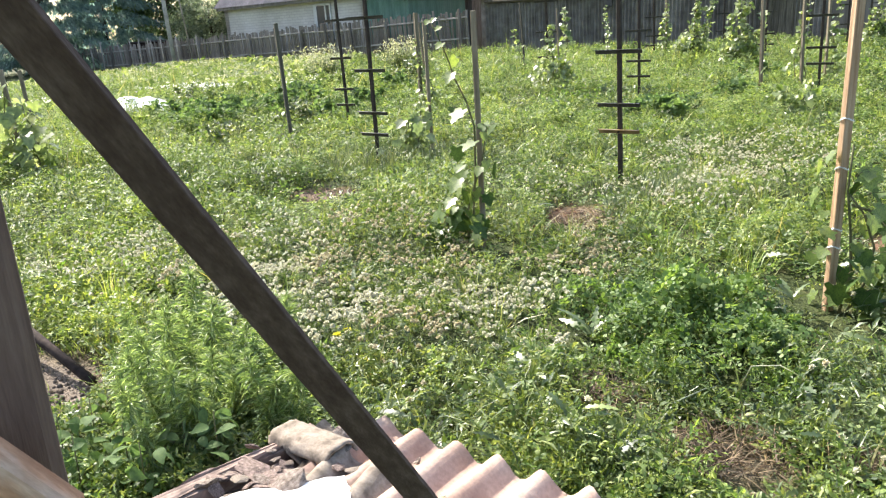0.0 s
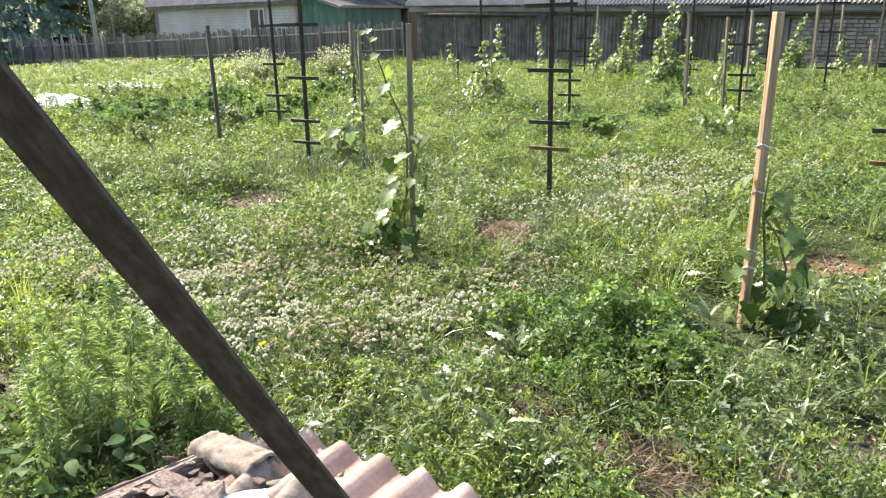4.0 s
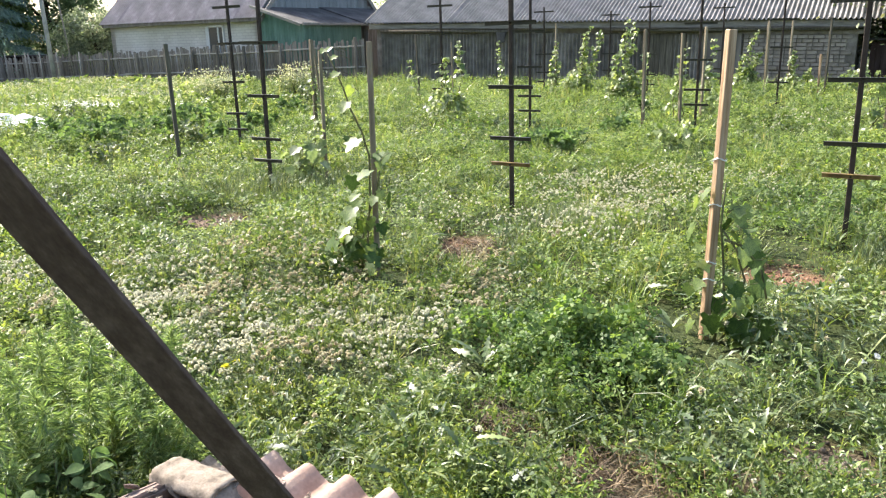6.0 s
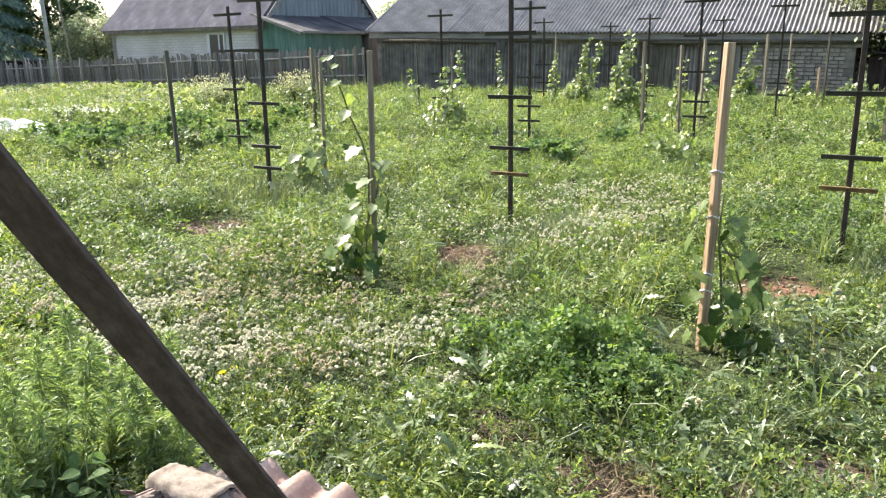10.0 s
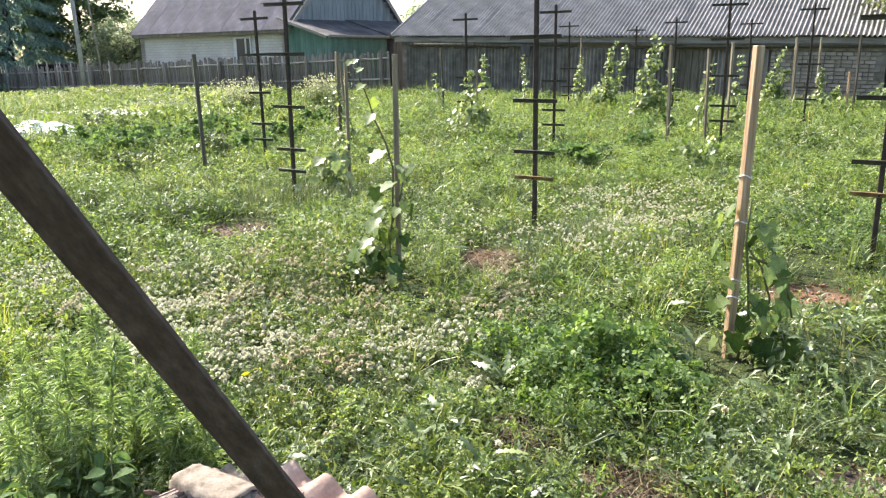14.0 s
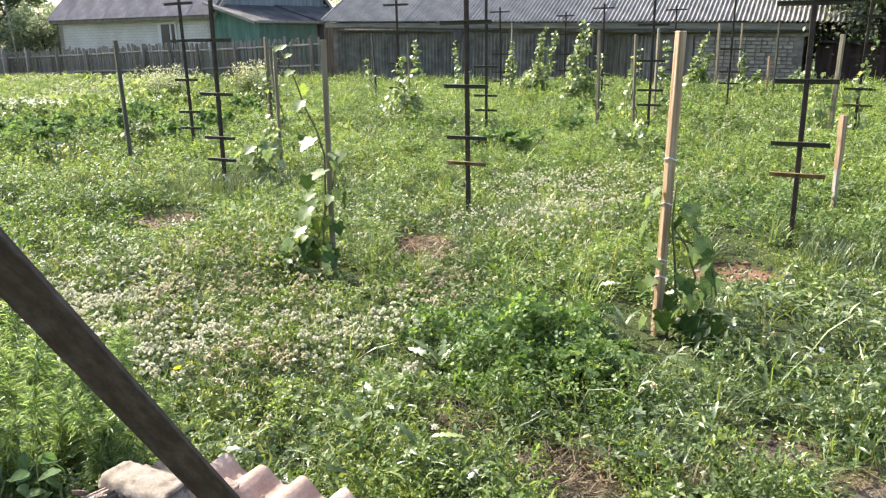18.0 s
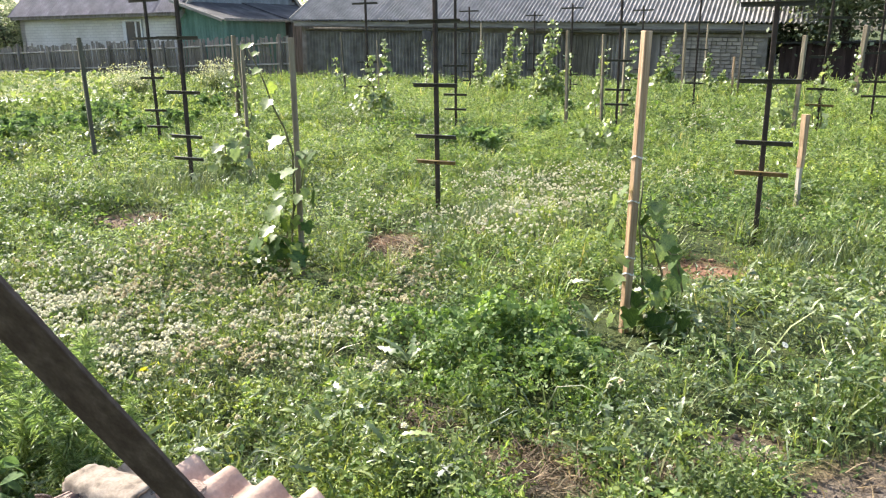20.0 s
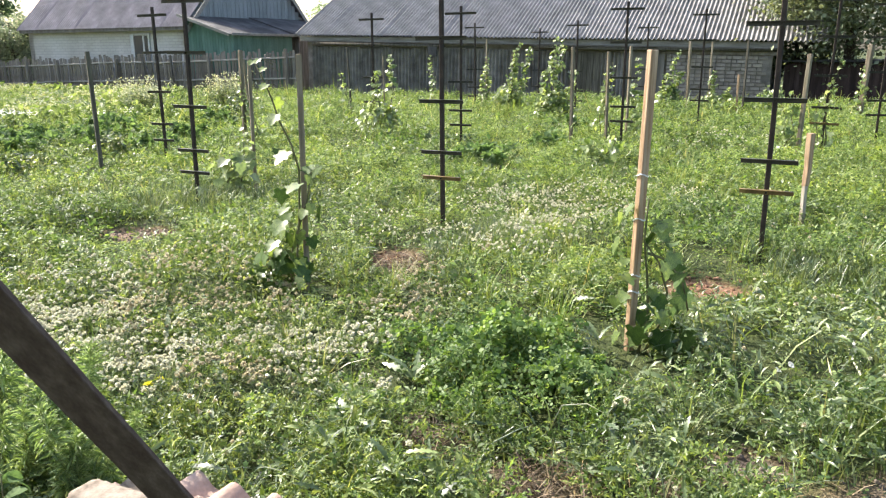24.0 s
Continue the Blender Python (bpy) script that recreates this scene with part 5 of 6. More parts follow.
def cover_height(x, y):
    """How tall the ground cover grows."""
    h = 0.01 + 0.055 * smooth(0.3, 0.8, grain(x, y, 0.075, 33)) + 0.17 * grain(x, y, 0.17, 21) ** 2.2 + 0.13 * smooth(0.3, 0.85, grain(x, y, 0.42, 1)) + 0.10 * smooth(0.5, 0.9, grain(x, y, 1.1, 4))
    h = h + 0.03 * lush(x, y) + 0.30 * coarse(x, y) * grain(x, y, 0.2, 9) ** 1.9
    h = h * (1 - 0.6 * bloom(x, y))
    r = np.hypot(x, y)
    h = h + 0.07 * smooth(8, 16, r) * (0.3 + grain(x, y, 1.6, 6)) + 0.10 * smooth(7, 11, r) * smooth(0.55, 0.85, grain(x, y, 0.9, 17))
    crop = smooth(-1.5, -4.5, x + 0.12 * y) * smooth(10.5, 15.0, y)
    h = h + 0.12 * crop * (0.5 + grain(x, y, 0.9, 3))
    for fx, fy in FEET:
        k = 1 - 0.35 / math.hypot(fx, fy)
        h = h * (1 - 0.6 * bump(x, y, fx * k, fy * k, 0.22, 0.40, -math.degrees(math.atan2(fx, fy))))
    for fx, fy, rx, ry, turn in SOIL[:3]:
        k = 1 - 0.30 / math.hypot(fx, fy)
        h = h * (1 - 0.72 * bump(x, y, fx * k, fy * k, rx * 1.15, 0.5, -math.degrees(math.atan2(fx, fy))))
    for fx, fy, rx, ry, turn in DRY[:3] + SOIL[6:]:
        h = h * (1 - 0.8 * bump(x, y, fx * 0.93, fy * 0.90, rx * 1.1, ry * 1.3, 0))
    return h * (1 - 0.75 * bare(x, y)) * (1 - 0.5 * dry(x, y))


def grow(name, material, shape, specs, label, seed, want, high=1.0, flat=0.5, broad=0.5, tall=False, near=None):
    """One sheet of growth of one kind. specs: density and leaf length for every band; want: where it grows, 0 to 1."""
    g = np.random.default_rng(seed)
    pieces = []
    for band, (density, size) in zip(BANDS, specs):
        if not density:
            continue
        x, y = sow(band, density, g)
        keep = g.random(len(x)) < want(x, y) * gaps(x, y) ** (0.4 if want is lush else 1.0) * (1 - bare(x, y) * 0.985) * (1 - 0.96 * dry(x, y)) * ~on_heap(x, y)
        x, y = x[keep], y[keep]
        n = len(x)
        h = cover_height(x, y) * high
        s = size * (0.55 + 0.9 * g.random(n))
        if tall:
            z = ground_z(x, y) - 0.01
            s = s * (0.45 + 0.55 * h / 0.12)
            pitch = np.clip(g.normal(1.05, 0.35, n), 0.15, 1.5)
        else:
            z = ground_z(x, y) + h * (0.12 + 0.88 * g.random(n) ** 0.6)
            pitch = g.normal(0.12, flat, n)
        yaw = g.random(n) * 6.283
        roll = g.normal(0, flat, n)
        pieces.append(spread(np.stack([x, y, z], 1), s, s * broad, yaw, pitch, roll, near if near and band[0] < 3 else shape))
    V, F = join(pieces)
    return tagged(new(name, mesh_of(name, V, F, material)), label, "plants", kind="stuff")


anywhere = lambda x, y: (0.35 + 0.65 * smooth(0.2, 0.7, grain(x, y, 0.6, 12))) * (1 - 0.75 * bloom(x, y))
grow("clover", M_CLOVER, CLOVER, [(3300, .020), (2600, .021), (1250, .027), (480, .036), (250, .045)],
     "dense green clover leaves covering the ground", 101, lambda x, y: (0.3 + 0.7 * smooth(0.25, 0.65, grain(x, y, 0.8, 20))) * (1 - 0.92 * coarse(x, y)), 1.0, 0.45, 1.0, near=CLOVER_NEAR)
grow("field_weeds", M_WEED_LIT, LEAF, [(0, 0), (700, .028), (2000, .030), (1700, .035), (900, .048)],
     "small weed leaves over the field, in a lightened green", 110, anywhere, 1.0, 0.34, 0.6, near=OVAL)
grow("undergrowth", M_WEED, LEAF, [(5200, .019), (3000, .024), (800, .036), (340, .044), (110, .055)],
     "mixed small green weed leaves", 102, lambda x, y: anywhere(x, y) * (1 - 0.88 * coarse(x, y)), 1.0, 0.85, 0.42, near=OVAL)
grow("grass", M_GRASS, BLADE, [(1300, .13), (1000, .14), (560, .15), (330, .17), (150, .22)],
     "loose green and straw-tipped grass blades", 103, lambda x, y: (0.25 + 0.75 * smooth(0.45, 0.75, grain(x, y, 0.5, 30))) * (1 - 0.8 * bloom(x, y)), 1.0, 0.5, 0.035, True)
grow("herb_shoots", M_WEED, SPRIG, [(520, .058), (380, .062), (0, 0), (0, 0), (0, 0)],
     "feathery shoots of small herbs in the grass", 117, lambda x, y: (0.25 + 0.75 * smooth(0.35, 0.7, grain(x, y, 0.4, 66))) * (1 - 0.7 * bloom(x, y)) * (1 - 0.7 * coarse(x, y)), 1.0, 0.6, 1.0)
grow("grey_herb_shoots", M_SILVER, SPRIG, [(260, .06), (170, .062), (0, 0), (0, 0), (0, 0)],
     "grey-green feathery herb shoots between coarse weeds", 118, lambda x, y: 0.12 + 0.88 * coarse(x, y), 1.05, 0.6, 1.0)
grow("broad_weeds", M_WEED, LANCE, [(550, .07), (420, .075), (160, .10), (45, .12), (24, .14)],
     "broad-leaved weeds among the grass", 104, lambda x, y: 0.12 + 0.88 * np.maximum(coarse(x, y), smooth(0.6, 0.85, grain(x, y, 0.7, 40))), 0.9, 0.6, 0.2)
grow("dark_clover", M_LUSH, CLOVER_NEAR, [(7200, .025), (7000, .027), (0, 0), (0, 0), (0, 0)],
     "lush dark clover patch", 105, lush, 1.1, 0.65, 1.0, near=CLOVER_NEAR)


def tooth_leaf():
    """A long leaf with pointed lobes that lean back towards its foot."""
    V, F = [(0, 0, 0)], []
    rows = 11
    for j in range(1, rows + 1):
        t = j / rows
        full = 0.10 * math.sin(math.pi * min(1, 0.12 + t * 0.80)) ** 0.8
        lobe = j % 2 == 0 and j < rows
        w = full * (1.0 if lobe else 0.38) + 0.008 if j < rows else 0.004
        z = 0.22 * t - 0.36 * t * t
        back = 0.055 if lobe else 0.0
        V += [(-w, t - back, z + 0.25 * w), (0, t, z), (w, t - back * 0.7, z + 0.25 * w)]
    for j in range(rows):
        a, b = (1 + 3 * (j - 1), 1 + 3 * j)
        if j == 0:
            F += [(0, b + 1, b), (0, b + 2, b + 1)]
        else:
            F += [(a, a + 1, b + 1), (a, b + 1, b), (a + 1, a + 2, b + 2), (a + 1, b + 2, b + 1)]
    return np.array(V, float), np.array(F)


TOOTH = tooth_leaf()
TOOTH = (TOOTH[0] * np.array([5.5, 1, 1]), TOOTH[1])
grow("toothed_weeds", M_SILVER, TOOTH, [(380, .085), (340, .09), (40, .09), (0, 0), (0, 0)],
     "toothed grey-green weed leaves by the bare soil", 114, lambda x, y: 0.05 + 0.95 * coarse(x, y), 0.95, 0.4, 0.22)
grow("lobed_weeds", M_SILVER, LANCE, [(1300, .062), (1050, .066), (0, 0), (0, 0), (0, 0)],
     "pale grey-green weed leaves lying over one another", 119, lambda x, y: coarse(x, y) * (0.15 + 0.85 * smooth(0.35, 0.6, grain(x, y, 0.16, 77))), 1.0, 0.6, 0.22)
grow("grey_weeds", M_SILVER, OVAL, [(300, .032), (260, .036), (300, .036), (0, 0), (0, 0)],
     "small grey-green leaves among coarse weeds", 115, lambda x, y: 0.08 + 0.92 * coarse(x, y), 1.0, 0.7, 0.36)


grow("lying_grass", M_SILVER, BLADE, [(700, .09), (520, .10), (40, .12), (0, 0), (0, 0)],
     "flattened grey-green grass blades between coarse weeds", 116, lambda x, y: 0.06 + 0.94 * coarse(x, y), 1.0, 0.5, 0.045)


def clumps(name, material, shape, count, radius, high, leaves, size, broad, label, seed, blades=False, near=2.0):
    """Many separate tufts of one plant, sown thinner with distance."""
    g = np.random.default_rng(seed)
    r = np.exp(math.log(near) + (math.log(17.0) - math.log(near)) * g.random(count))
    a = AZ0 + (AZ1 - AZ0) * g.random(count)
    x, y = r * np.sin(a), r * np.cos(a)
    keep = g.random(count) < (1 - bare(x, y)) * (1 - dry(x, y)) * (1 - 0.8 * dry(x * 1.05, y * 1.1)) * (1 - 0.8 * bare(x * 1.05, y * 1.08)) * (1 - 0.9 * lush(x, y)) * (1 - 0.85 * bloom(x, y)) * (0.2 + 0.8 * smooth(0.3, 0.7, grain(x, y, 0.9, seed))) * (1 - 0.7 * coarse(x, y))
    keep &= ~on_heap(x, y)
    for fx, fy in FEET:
        keep &= np.hypot(x - fx * 0.93, y - fy * 0.93) > 0.32
    x, y, r = x[keep], y[keep], r[keep]
    n = len(x)
    big = 0.6 + 0.75 * g.random(n) + 0.03 * r
    k = np.repeat(np.arange(n), leaves)
    m = len(k)
    d = g.normal(size=(m, 3))
    d /= np.linalg.norm(d, axis=1)[:, None]
    d[:, 2] = np.abs(d[:, 2])
    f = (0.35 + 0.65 * g.random(m))
    R, H = radius * big[k], high * big[k]
    z0 = ground_z(x, y)[k]
    yaw = np.arctan2(d[:, 0], d[:, 1]) + g.normal(0, 0.5, m)
    if blades:
        P = np.stack([x[k] + 0.3 * R * d[:, 0], y[k] + 0.3 * R * d[:, 1], z0], 1)
        s = H * (0.6 + 0.7 * g.random(m))
        pieces = spread(P, s, size * (1 + 0.12 * r[k]), yaw, np.clip(g.normal(1.0, 0.3, m), 0.2, 1.5), g.normal(0, 0.3, m), shape)
    else:
        P = np.stack([x[k] + R * f * d[:, 0], y[k] + R * f * d[:, 1], z0 + H * f * d[:, 2]], 1)
        s = size * (0.65 + 0.6 * g.random(m)) * (1 + 0.10 * r[k])
        tilt, roll = 0.25 + 0.5 * d[:, 2] * g.normal(0.5, 1, m), g.normal(0, 0.5, m)
        close = r[k] < 4.5
        shoot = close & (g.random(m) < 0.30)
        few = close & ~shoot & (g.random(m) < 0.25)
        pieces = join([spread(P[p], s[p] * size_up, s[p] * wide, yaw[p], tilt[p], roll[p], one)
                       for p, one, size_up, wide in ((shoot, SPRIG, 2.3, 2.3), (few, shape, 0.9, 0.9 * broad), (~close, LEAF, 1.0, broad))])
    return tagged(new(name, mesh_of(name, *pieces, material)), label, "plants", kind="stuff")


clumps("herb_tufts", M_WEED, OVAL, 2300, 0.12, 0.20, 70, 0.028, 0.42, "rounded tufts of green herbs in the grass", 181)
clumps("grey_herb_tufts", M_SILVER, OVAL, 900, 0.11, 0.19, 70, 0.029, 0.30, "grey-green silvery herb tufts in the grass", 182)
clumps("dark_herb_tufts", M_LUSH, OVAL, 1000, 0.11, 0.17, 60, 0.031, 0.52, "darker green low herb tufts in the grass", 183)
clumps("grass_tufts", M_GRASS, BLADE, 420, 0.10, 0.19, 34, 0.0045, 0.0, "tufts of long thin grass blades", 184, True, 3.2)


def straw():
    g = np.random.default_rng(106)
    pieces = []
    for cx, cy, rx, ry, turn in DRY + [SOIL[5]]:
        n = int((5200 if rx < 0.5 else 1500) * rx * ry * 4)
        x, y = cx + g.normal(0, rx * 0.55, n), cy + g.normal(0, ry * 0.55, n)
        P = np.stack([x, y, ground_z(x, y) + 0.004 + 0.07 * g.random(n) ** 2], 1)
        s = 0.05 + 0.07 * g.random(n)
        pieces.append(spread(P, s, s * 0.045, g.random(n) * 6.283, g.normal(0.15, 0.35, n), g.normal(0, 0.5, n), BLADE))
    V, F = join(pieces)
    tagged(new("dry_straw", mesh_of("dry_straw", V, F, M_STRAW)), "brown dry mown grass lying in patches", "plants", kind="stuff")


straw()


def soil_clods():
    """Crumbs and lumps of earth on the bare patches."""
    g = np.random.default_rng(190)
    ico = bmesh.new()
    bmesh.ops.create_icosphere(ico, subdivisions=1, radius=0.5)
    T = np.array([v.co[:] for v in ico.verts]) * (0.7 + 0.5 * g.random(len(ico.verts)))[:, None]
    F = np.array([[v.index for v in f.verts] for f in ico.faces])
    ico.free()
    for patches, material, label in ((SOIL[1:3], M_CLOD, "lumps and crumbs of reddish dry soil"), (SOIL[:1] + SOIL[3:], M_CLOD_GREY, "lumps and crumbs of grey-brown dry soil")):
        pieces = [clod_patch(patch, g, (T, F)) for patch in patches]
        tagged(new("soil_clods", mesh_of("soil_clods", *join(pieces), material)), label, "soil", kind="stuff")


def clod_patch(patch, g, shape):
    cx, cy, rx, ry, turn = patch
    n = int(700 * (rx + 0.1) * (ry + 0.1) * 4)
    x, y = cx + g.normal(0, rx * 0.6, n), cy + g.normal(0, ry * 0.6, n)
    s = 0.005 + 0.024 * g.random(n) ** 4
    P = np.stack([x, y, ground_z(x, y) + s * 0.15], 1)
    return spread(P, s, s, g.random(n) * 6.283, g.normal(0, 0.5, n), g.normal(0, 0.5, n), shape)


soil_clods()


def meadow_round():
    """Coarser growth on the rest of the plot, beside and behind the path."""
    g = np.random.default_rng(170)
    n = 120000
    x, y = -17 + 36 * g.random(n), -9 + 33 * g.random(n)
    a, r = np.arctan2(x, y), np.hypot(x, y)
    seen = (a > AZ0) & (a < AZ1) & (r > 1.45)
    keep = ~seen & (across(x, y) < 22.3) & (bare(x, y) < 0.4) & (r > 0.5)
    x, y = x[keep], y[keep]
    n = len(x)
    P = np.stack([x, y, ground_z(x, y) + 0.09 * g.random(n)], 1)
    s = 0.05 + 0.06 * g.random(n)
    V, F = spread(P, s, s * 0.4, g.random(n) * 6.283, g.normal(0.4, 0.5, n), g.normal(0, 0.5, n), LEAF)
    tagged(new("meadow", mesh_of("meadow", V, F, M_WEED)), "coarse green meadow plants round the garden", "plants", kind="stuff")


meadow_round()


def flower_heads():
    """Clover heads: little balls of narrow petals, fresh white ones and browning ones."""
    g = np.random.default_rng(107)
    m = 22
    a = np.arange(m) * 2.4
    up = 1.25 - 1.7 * np.arange(m) / m
    head = spread(np.zeros((m, 3)), 0.5 + 0.12 * g.random(m), 0.44, a, up, 0.0, LEAF)
    for name, material, label, share_of in (("clover_flowers", M_HEAD, "white clover flower heads in patches", 0.0), ("faded_clover_flowers", M_HEAD_OLD, "browning clover flower heads in patches", 1.0)):
        pieces = []
        for band, density, size in ((BANDS[0], 800, .024), (BANDS[1], 1000, .025), (BANDS[2], 600, .023), (BANDS[3], 90, .030)):
            x, y = sow(band, density, g)
            brown = smooth(0.48, 0.72, grain(x, y, 0.5, 81)) * smooth(6.6, 5.6, y)
            keep = g.random(len(x)) < np.maximum(bloom(x, y), 0.010) * (1 - bare(x, y)) * (1 - lush(x, y)) * np.abs(1 - share_of - brown)
            x, y = x[keep], y[keep]
            n = len(x)
            P = np.stack([x, y, ground_z(x, y) + cover_height(x, y) + 0.02 + 0.035 * g.random(n)], 1)
            s = size * (0.65 + 0.6 * g.random(n))
            pieces.append(spread(P, s, s, g.random(n) * 6.283, g.normal(0, 0.3, n), g.normal(0, 0.3, n), head))
        tagged(new(name, mesh_of(name, *join(pieces), material)), label, "flowers", kind="stuff")


flower_heads()


def dandelion(x, y):
    d = thing("dandelion", at(x, y), "yellow dandelion flowers in the clover", "flower")
    for dx, dy in ((0, 0), (0.045, 0.05)):
        h = 0.13
        part("stem", tube([(dx, dy, 0), (dx, dy + 0.01, h)], 0.003, 5), M_STEM, d, "", True)
        n = 40
        a = np.arange(n) * 2.4
        P = np.tile(np.array([[dx, dy + 0.01, h]]), (n, 1))
        V, F = spread(P, 0.030 - 0.013 * (np.arange(n) / n), 0.010, a, 0.15 + 0.9 * np.arange(n) / n, 0.0, LEAF)
        ob = new("flower", mesh_of("flower", V, F, M_YELLOW))
        ob.parent = d


dandelion(-0.54, 3.52)


# ---- far left: crop rows in flower, pale tall weeds, plastic sheet ----
def crop():
    g = np.random.default_rng(108)
    n = 15000
    u, v = -10.5 - 20 * g.random(n), 12.5 + 9.0 * g.random(n)
    x, y = u * E1.x + v * E2.x, u * E1.y + v * E2.y
    keep = (np.hypot(x + 5.6, y - 14.7) > 1.1) & (x < -1.8 - 0.05 * y + 2.5 * (grain(x, y, 1.5, 8) - 0.5)) & (x / y > math.tan(AZ0))
    x, y = x[keep], y[keep]
    n = len(x)
    z = ground_z(x, y) + 0.04 + 0.24 * g.random(n) ** 0.7 * (0.7 + 0.6 * grain(x, y, 0.8, 5))
    s = 0.12 + 0.13 * g.random(n)
    V, F = spread(np.stack([x, y, z], 1), s, s * 0.75, g.random(n) * 6.283, g.normal(0.1, 0.5, n), g.normal(0, 0.5, n), LEAF)
    tagged(new("crop_rows", mesh_of("crop_rows", V, F, M_CROP)), "yellow-green vegetable crop before the fence", "crop", kind="stuff")
    n = 3600
    pick = g.integers(0, len(x), n)
    P = np.stack([x[pick], y[pick], ground_z(x[pick], y[pick]) + 0.27 + 0.08 * g.random(n)], 1)
    V, F = spread(P, 0.08, 0.07, g.random(n) * 6.283, g.normal(0.2, 0.6, n), g.normal(0, 0.6, n), CLOVER)
    tagged(new("crop_flowers", mesh_of("crop_flowers", V, F, M_SEED)), "pale yellow flowers on the crop", "flowers", kind="stuff")


crop()


def white_flowers():
    g = np.random.default_rng(109)
    pieces = []
    for cx, cy, rx, ry, n in ((-5.1, 17.9, 0.7, 0.6, 100), (-6.6, 19.0, 1.4, 0.6, 40), (-2.2, 18.4, 0.9, 0.35, 50), (-9.0, 17.5, 2.0, 0.8, 50)):
        x, y = cx + g.normal(0, rx * 0.6, n), cy + g.normal(0, ry * 0.6, n)
        P = np.stack([x, y, ground_z(x, y) + 0.32 + 0.14 * g.random(n)], 1)
        s = 0.03 + 0.03 * g.random(n)
        pieces.append(spread(P, s, s, g.random(n) * 6.283, g.normal(0.2, 0.5, n), g.normal(0, 0.5, n), CLOVER))
    V, F = join(pieces)
    tagged(new("white_flowers", mesh_of("white_flowers", V, F, M_WHITE)), "white flowers in the crop rows", "flowers", kind="stuff")


white_flowers()


def tall_weeds(cx, cy, rx, ry, count, seed, label):
    g = np.random.default_rng(seed)
    x, y = cx + g.normal(0, rx * 0.5, count), cy + g.normal(0, ry * 0.5, count)
    h = 0.65 + 0.45 * g.random(count)
    z = ground_z(x, y)
    stalks = spread(np.stack([x, y, z], 1), h, 0.012, g.random(count) * 6.283, g.normal(1.4, 0.1, count), 0.0, BLADE)
    k = np.repeat(np.arange(count), 14)
    n = len(k)
    f = 0.35 + 0.65 * g.random(n)
    P = np.stack([x[k] + g.normal(0, 0.06, n), y[k] + g.normal(0, 0.06, n), z[k] + h[k] * f], 1)
    green = f < 0.62
    leaves = spread(P[green], 0.12, 0.03, g.random(green.sum()) * 6.283, g.normal(0.3, 0.4, green.sum()), 0.0, LEAF)
    heads = spread(P[~green], 0.06, 0.035, g.random((~green).sum()) * 6.283, g.normal(0.6, 0.4, (~green).sum()), g.normal(0, 0.5, (~green).sum()), LEAF)
    ob = tagged(thing("tall_weeds", (cx, cy, 0), label, "weeds"), kind="stuff")
    V, F = join([stalks, leaves])
    V = V - np.array([[cx, cy, 0]])
    a = new("stalks", mesh_of("stalks", V, F, M_SILVER))
    b = new("seed_heads", mesh_of("seed_heads", heads[0] - np.array([[cx, cy, 0]]), heads[1], M_SEED))
    a.parent = b.parent = ob


def bush(x, y, r, h, seed, label, material, leaf=0.075):
    """A dense low plant of many leaves."""
    b = thing("garden_bush", at(x, y), label, "bush", "bushes in the garden")
    V, F = crown_leaves((0, 0, h * 0.42), (r, r, h * 0.52), int(1900 * r), leaf * 1.25, clumps=26, seed=seed, hollow=0.45)
    V[:, 2] = np.maximum(V[:, 2], 0.0)
    ob = new("foliage", mesh_of("foliage", V, F, material))
    ob.parent = b
    tagged(ob, "", kind="stuff")
    part("stem", tube([(0, 0, -0.02), (0.01, 0, h * 0.6)], [0.012, 0.006], 5), M_STEM, b, "", True)


# the small plant at 4.4, 11.8 is added for a dark hole in the growth
for k, (x, y, r, h) in enumerate(((-4.15, 13.4, 0.60, 0.5), (-3.55, 13.0, 0.5, 0.42), (-3.6, 14.7, 0.6, 0.45), (-2.3, 15.5, 0.55, 0.42), (-2.9, 14.2, 0.5, 0.40), (-4.7, 14.4, 0.55, 0.42), (-3.0, 16.6, 0.6, 0.42),
                                  (-1.3, 14.6, 0.4, 0.4), (5.9, 14.6, 0.5, 0.35), (-0.9, 17.2, 0.5, 0.45), (3.02, 10.55, 0.50, 0.34), (4.4, 11.8, 0.28, 0.32), (-1.6, 13.3, 0.4, 0.38))):
    bush(x, y, r, h, 300 + k, "low dense dark green garden plant", M_BUSH)
for k, (x, y, r, h) in enumerate(((-4.9, 13.0, 0.5, 0.42), (-3.6, 12.4, 0.45, 0.35), (-2.3, 13.0, 0.42, 0.42), (-4.4, 16.0, 0.6, 0.5), (-2.2, 17.4, 0.6, 0.55), (-5.2, 17.0, 0.7, 0.5),
                                  (-3.9, 17.9, 0.7, 0.6), (-1.2, 16.0, 0.5, 0.5), (-0.6, 18.6, 0.6, 0.6), (-1.7, 18.9, 0.6, 0.7), (-2.9, 19.0, 0.6, 0.6), (3.1, 12.6, 0.6, 0.3),
                                  (0.5, 15.2, 0.5, 0.3), (6.9, 12.0, 0.5, 0.28), (-3.0, 11.5, 0.4, 0.3))):
    bush(x, y, r, h, 340 + k, "loose pale green feathery garden plant", M_SILVER if k % 3 == 2 else M_CROP, 0.06)

tall_weeds(-2.75, 20.3, 0.6, 0.6, 110, 111, "pale seeding tall weeds before the fence")
tall_weeds(-0.75, 21.2, 0.6, 0.6, 120, 112, "pale seeding tall weeds before the green porch")


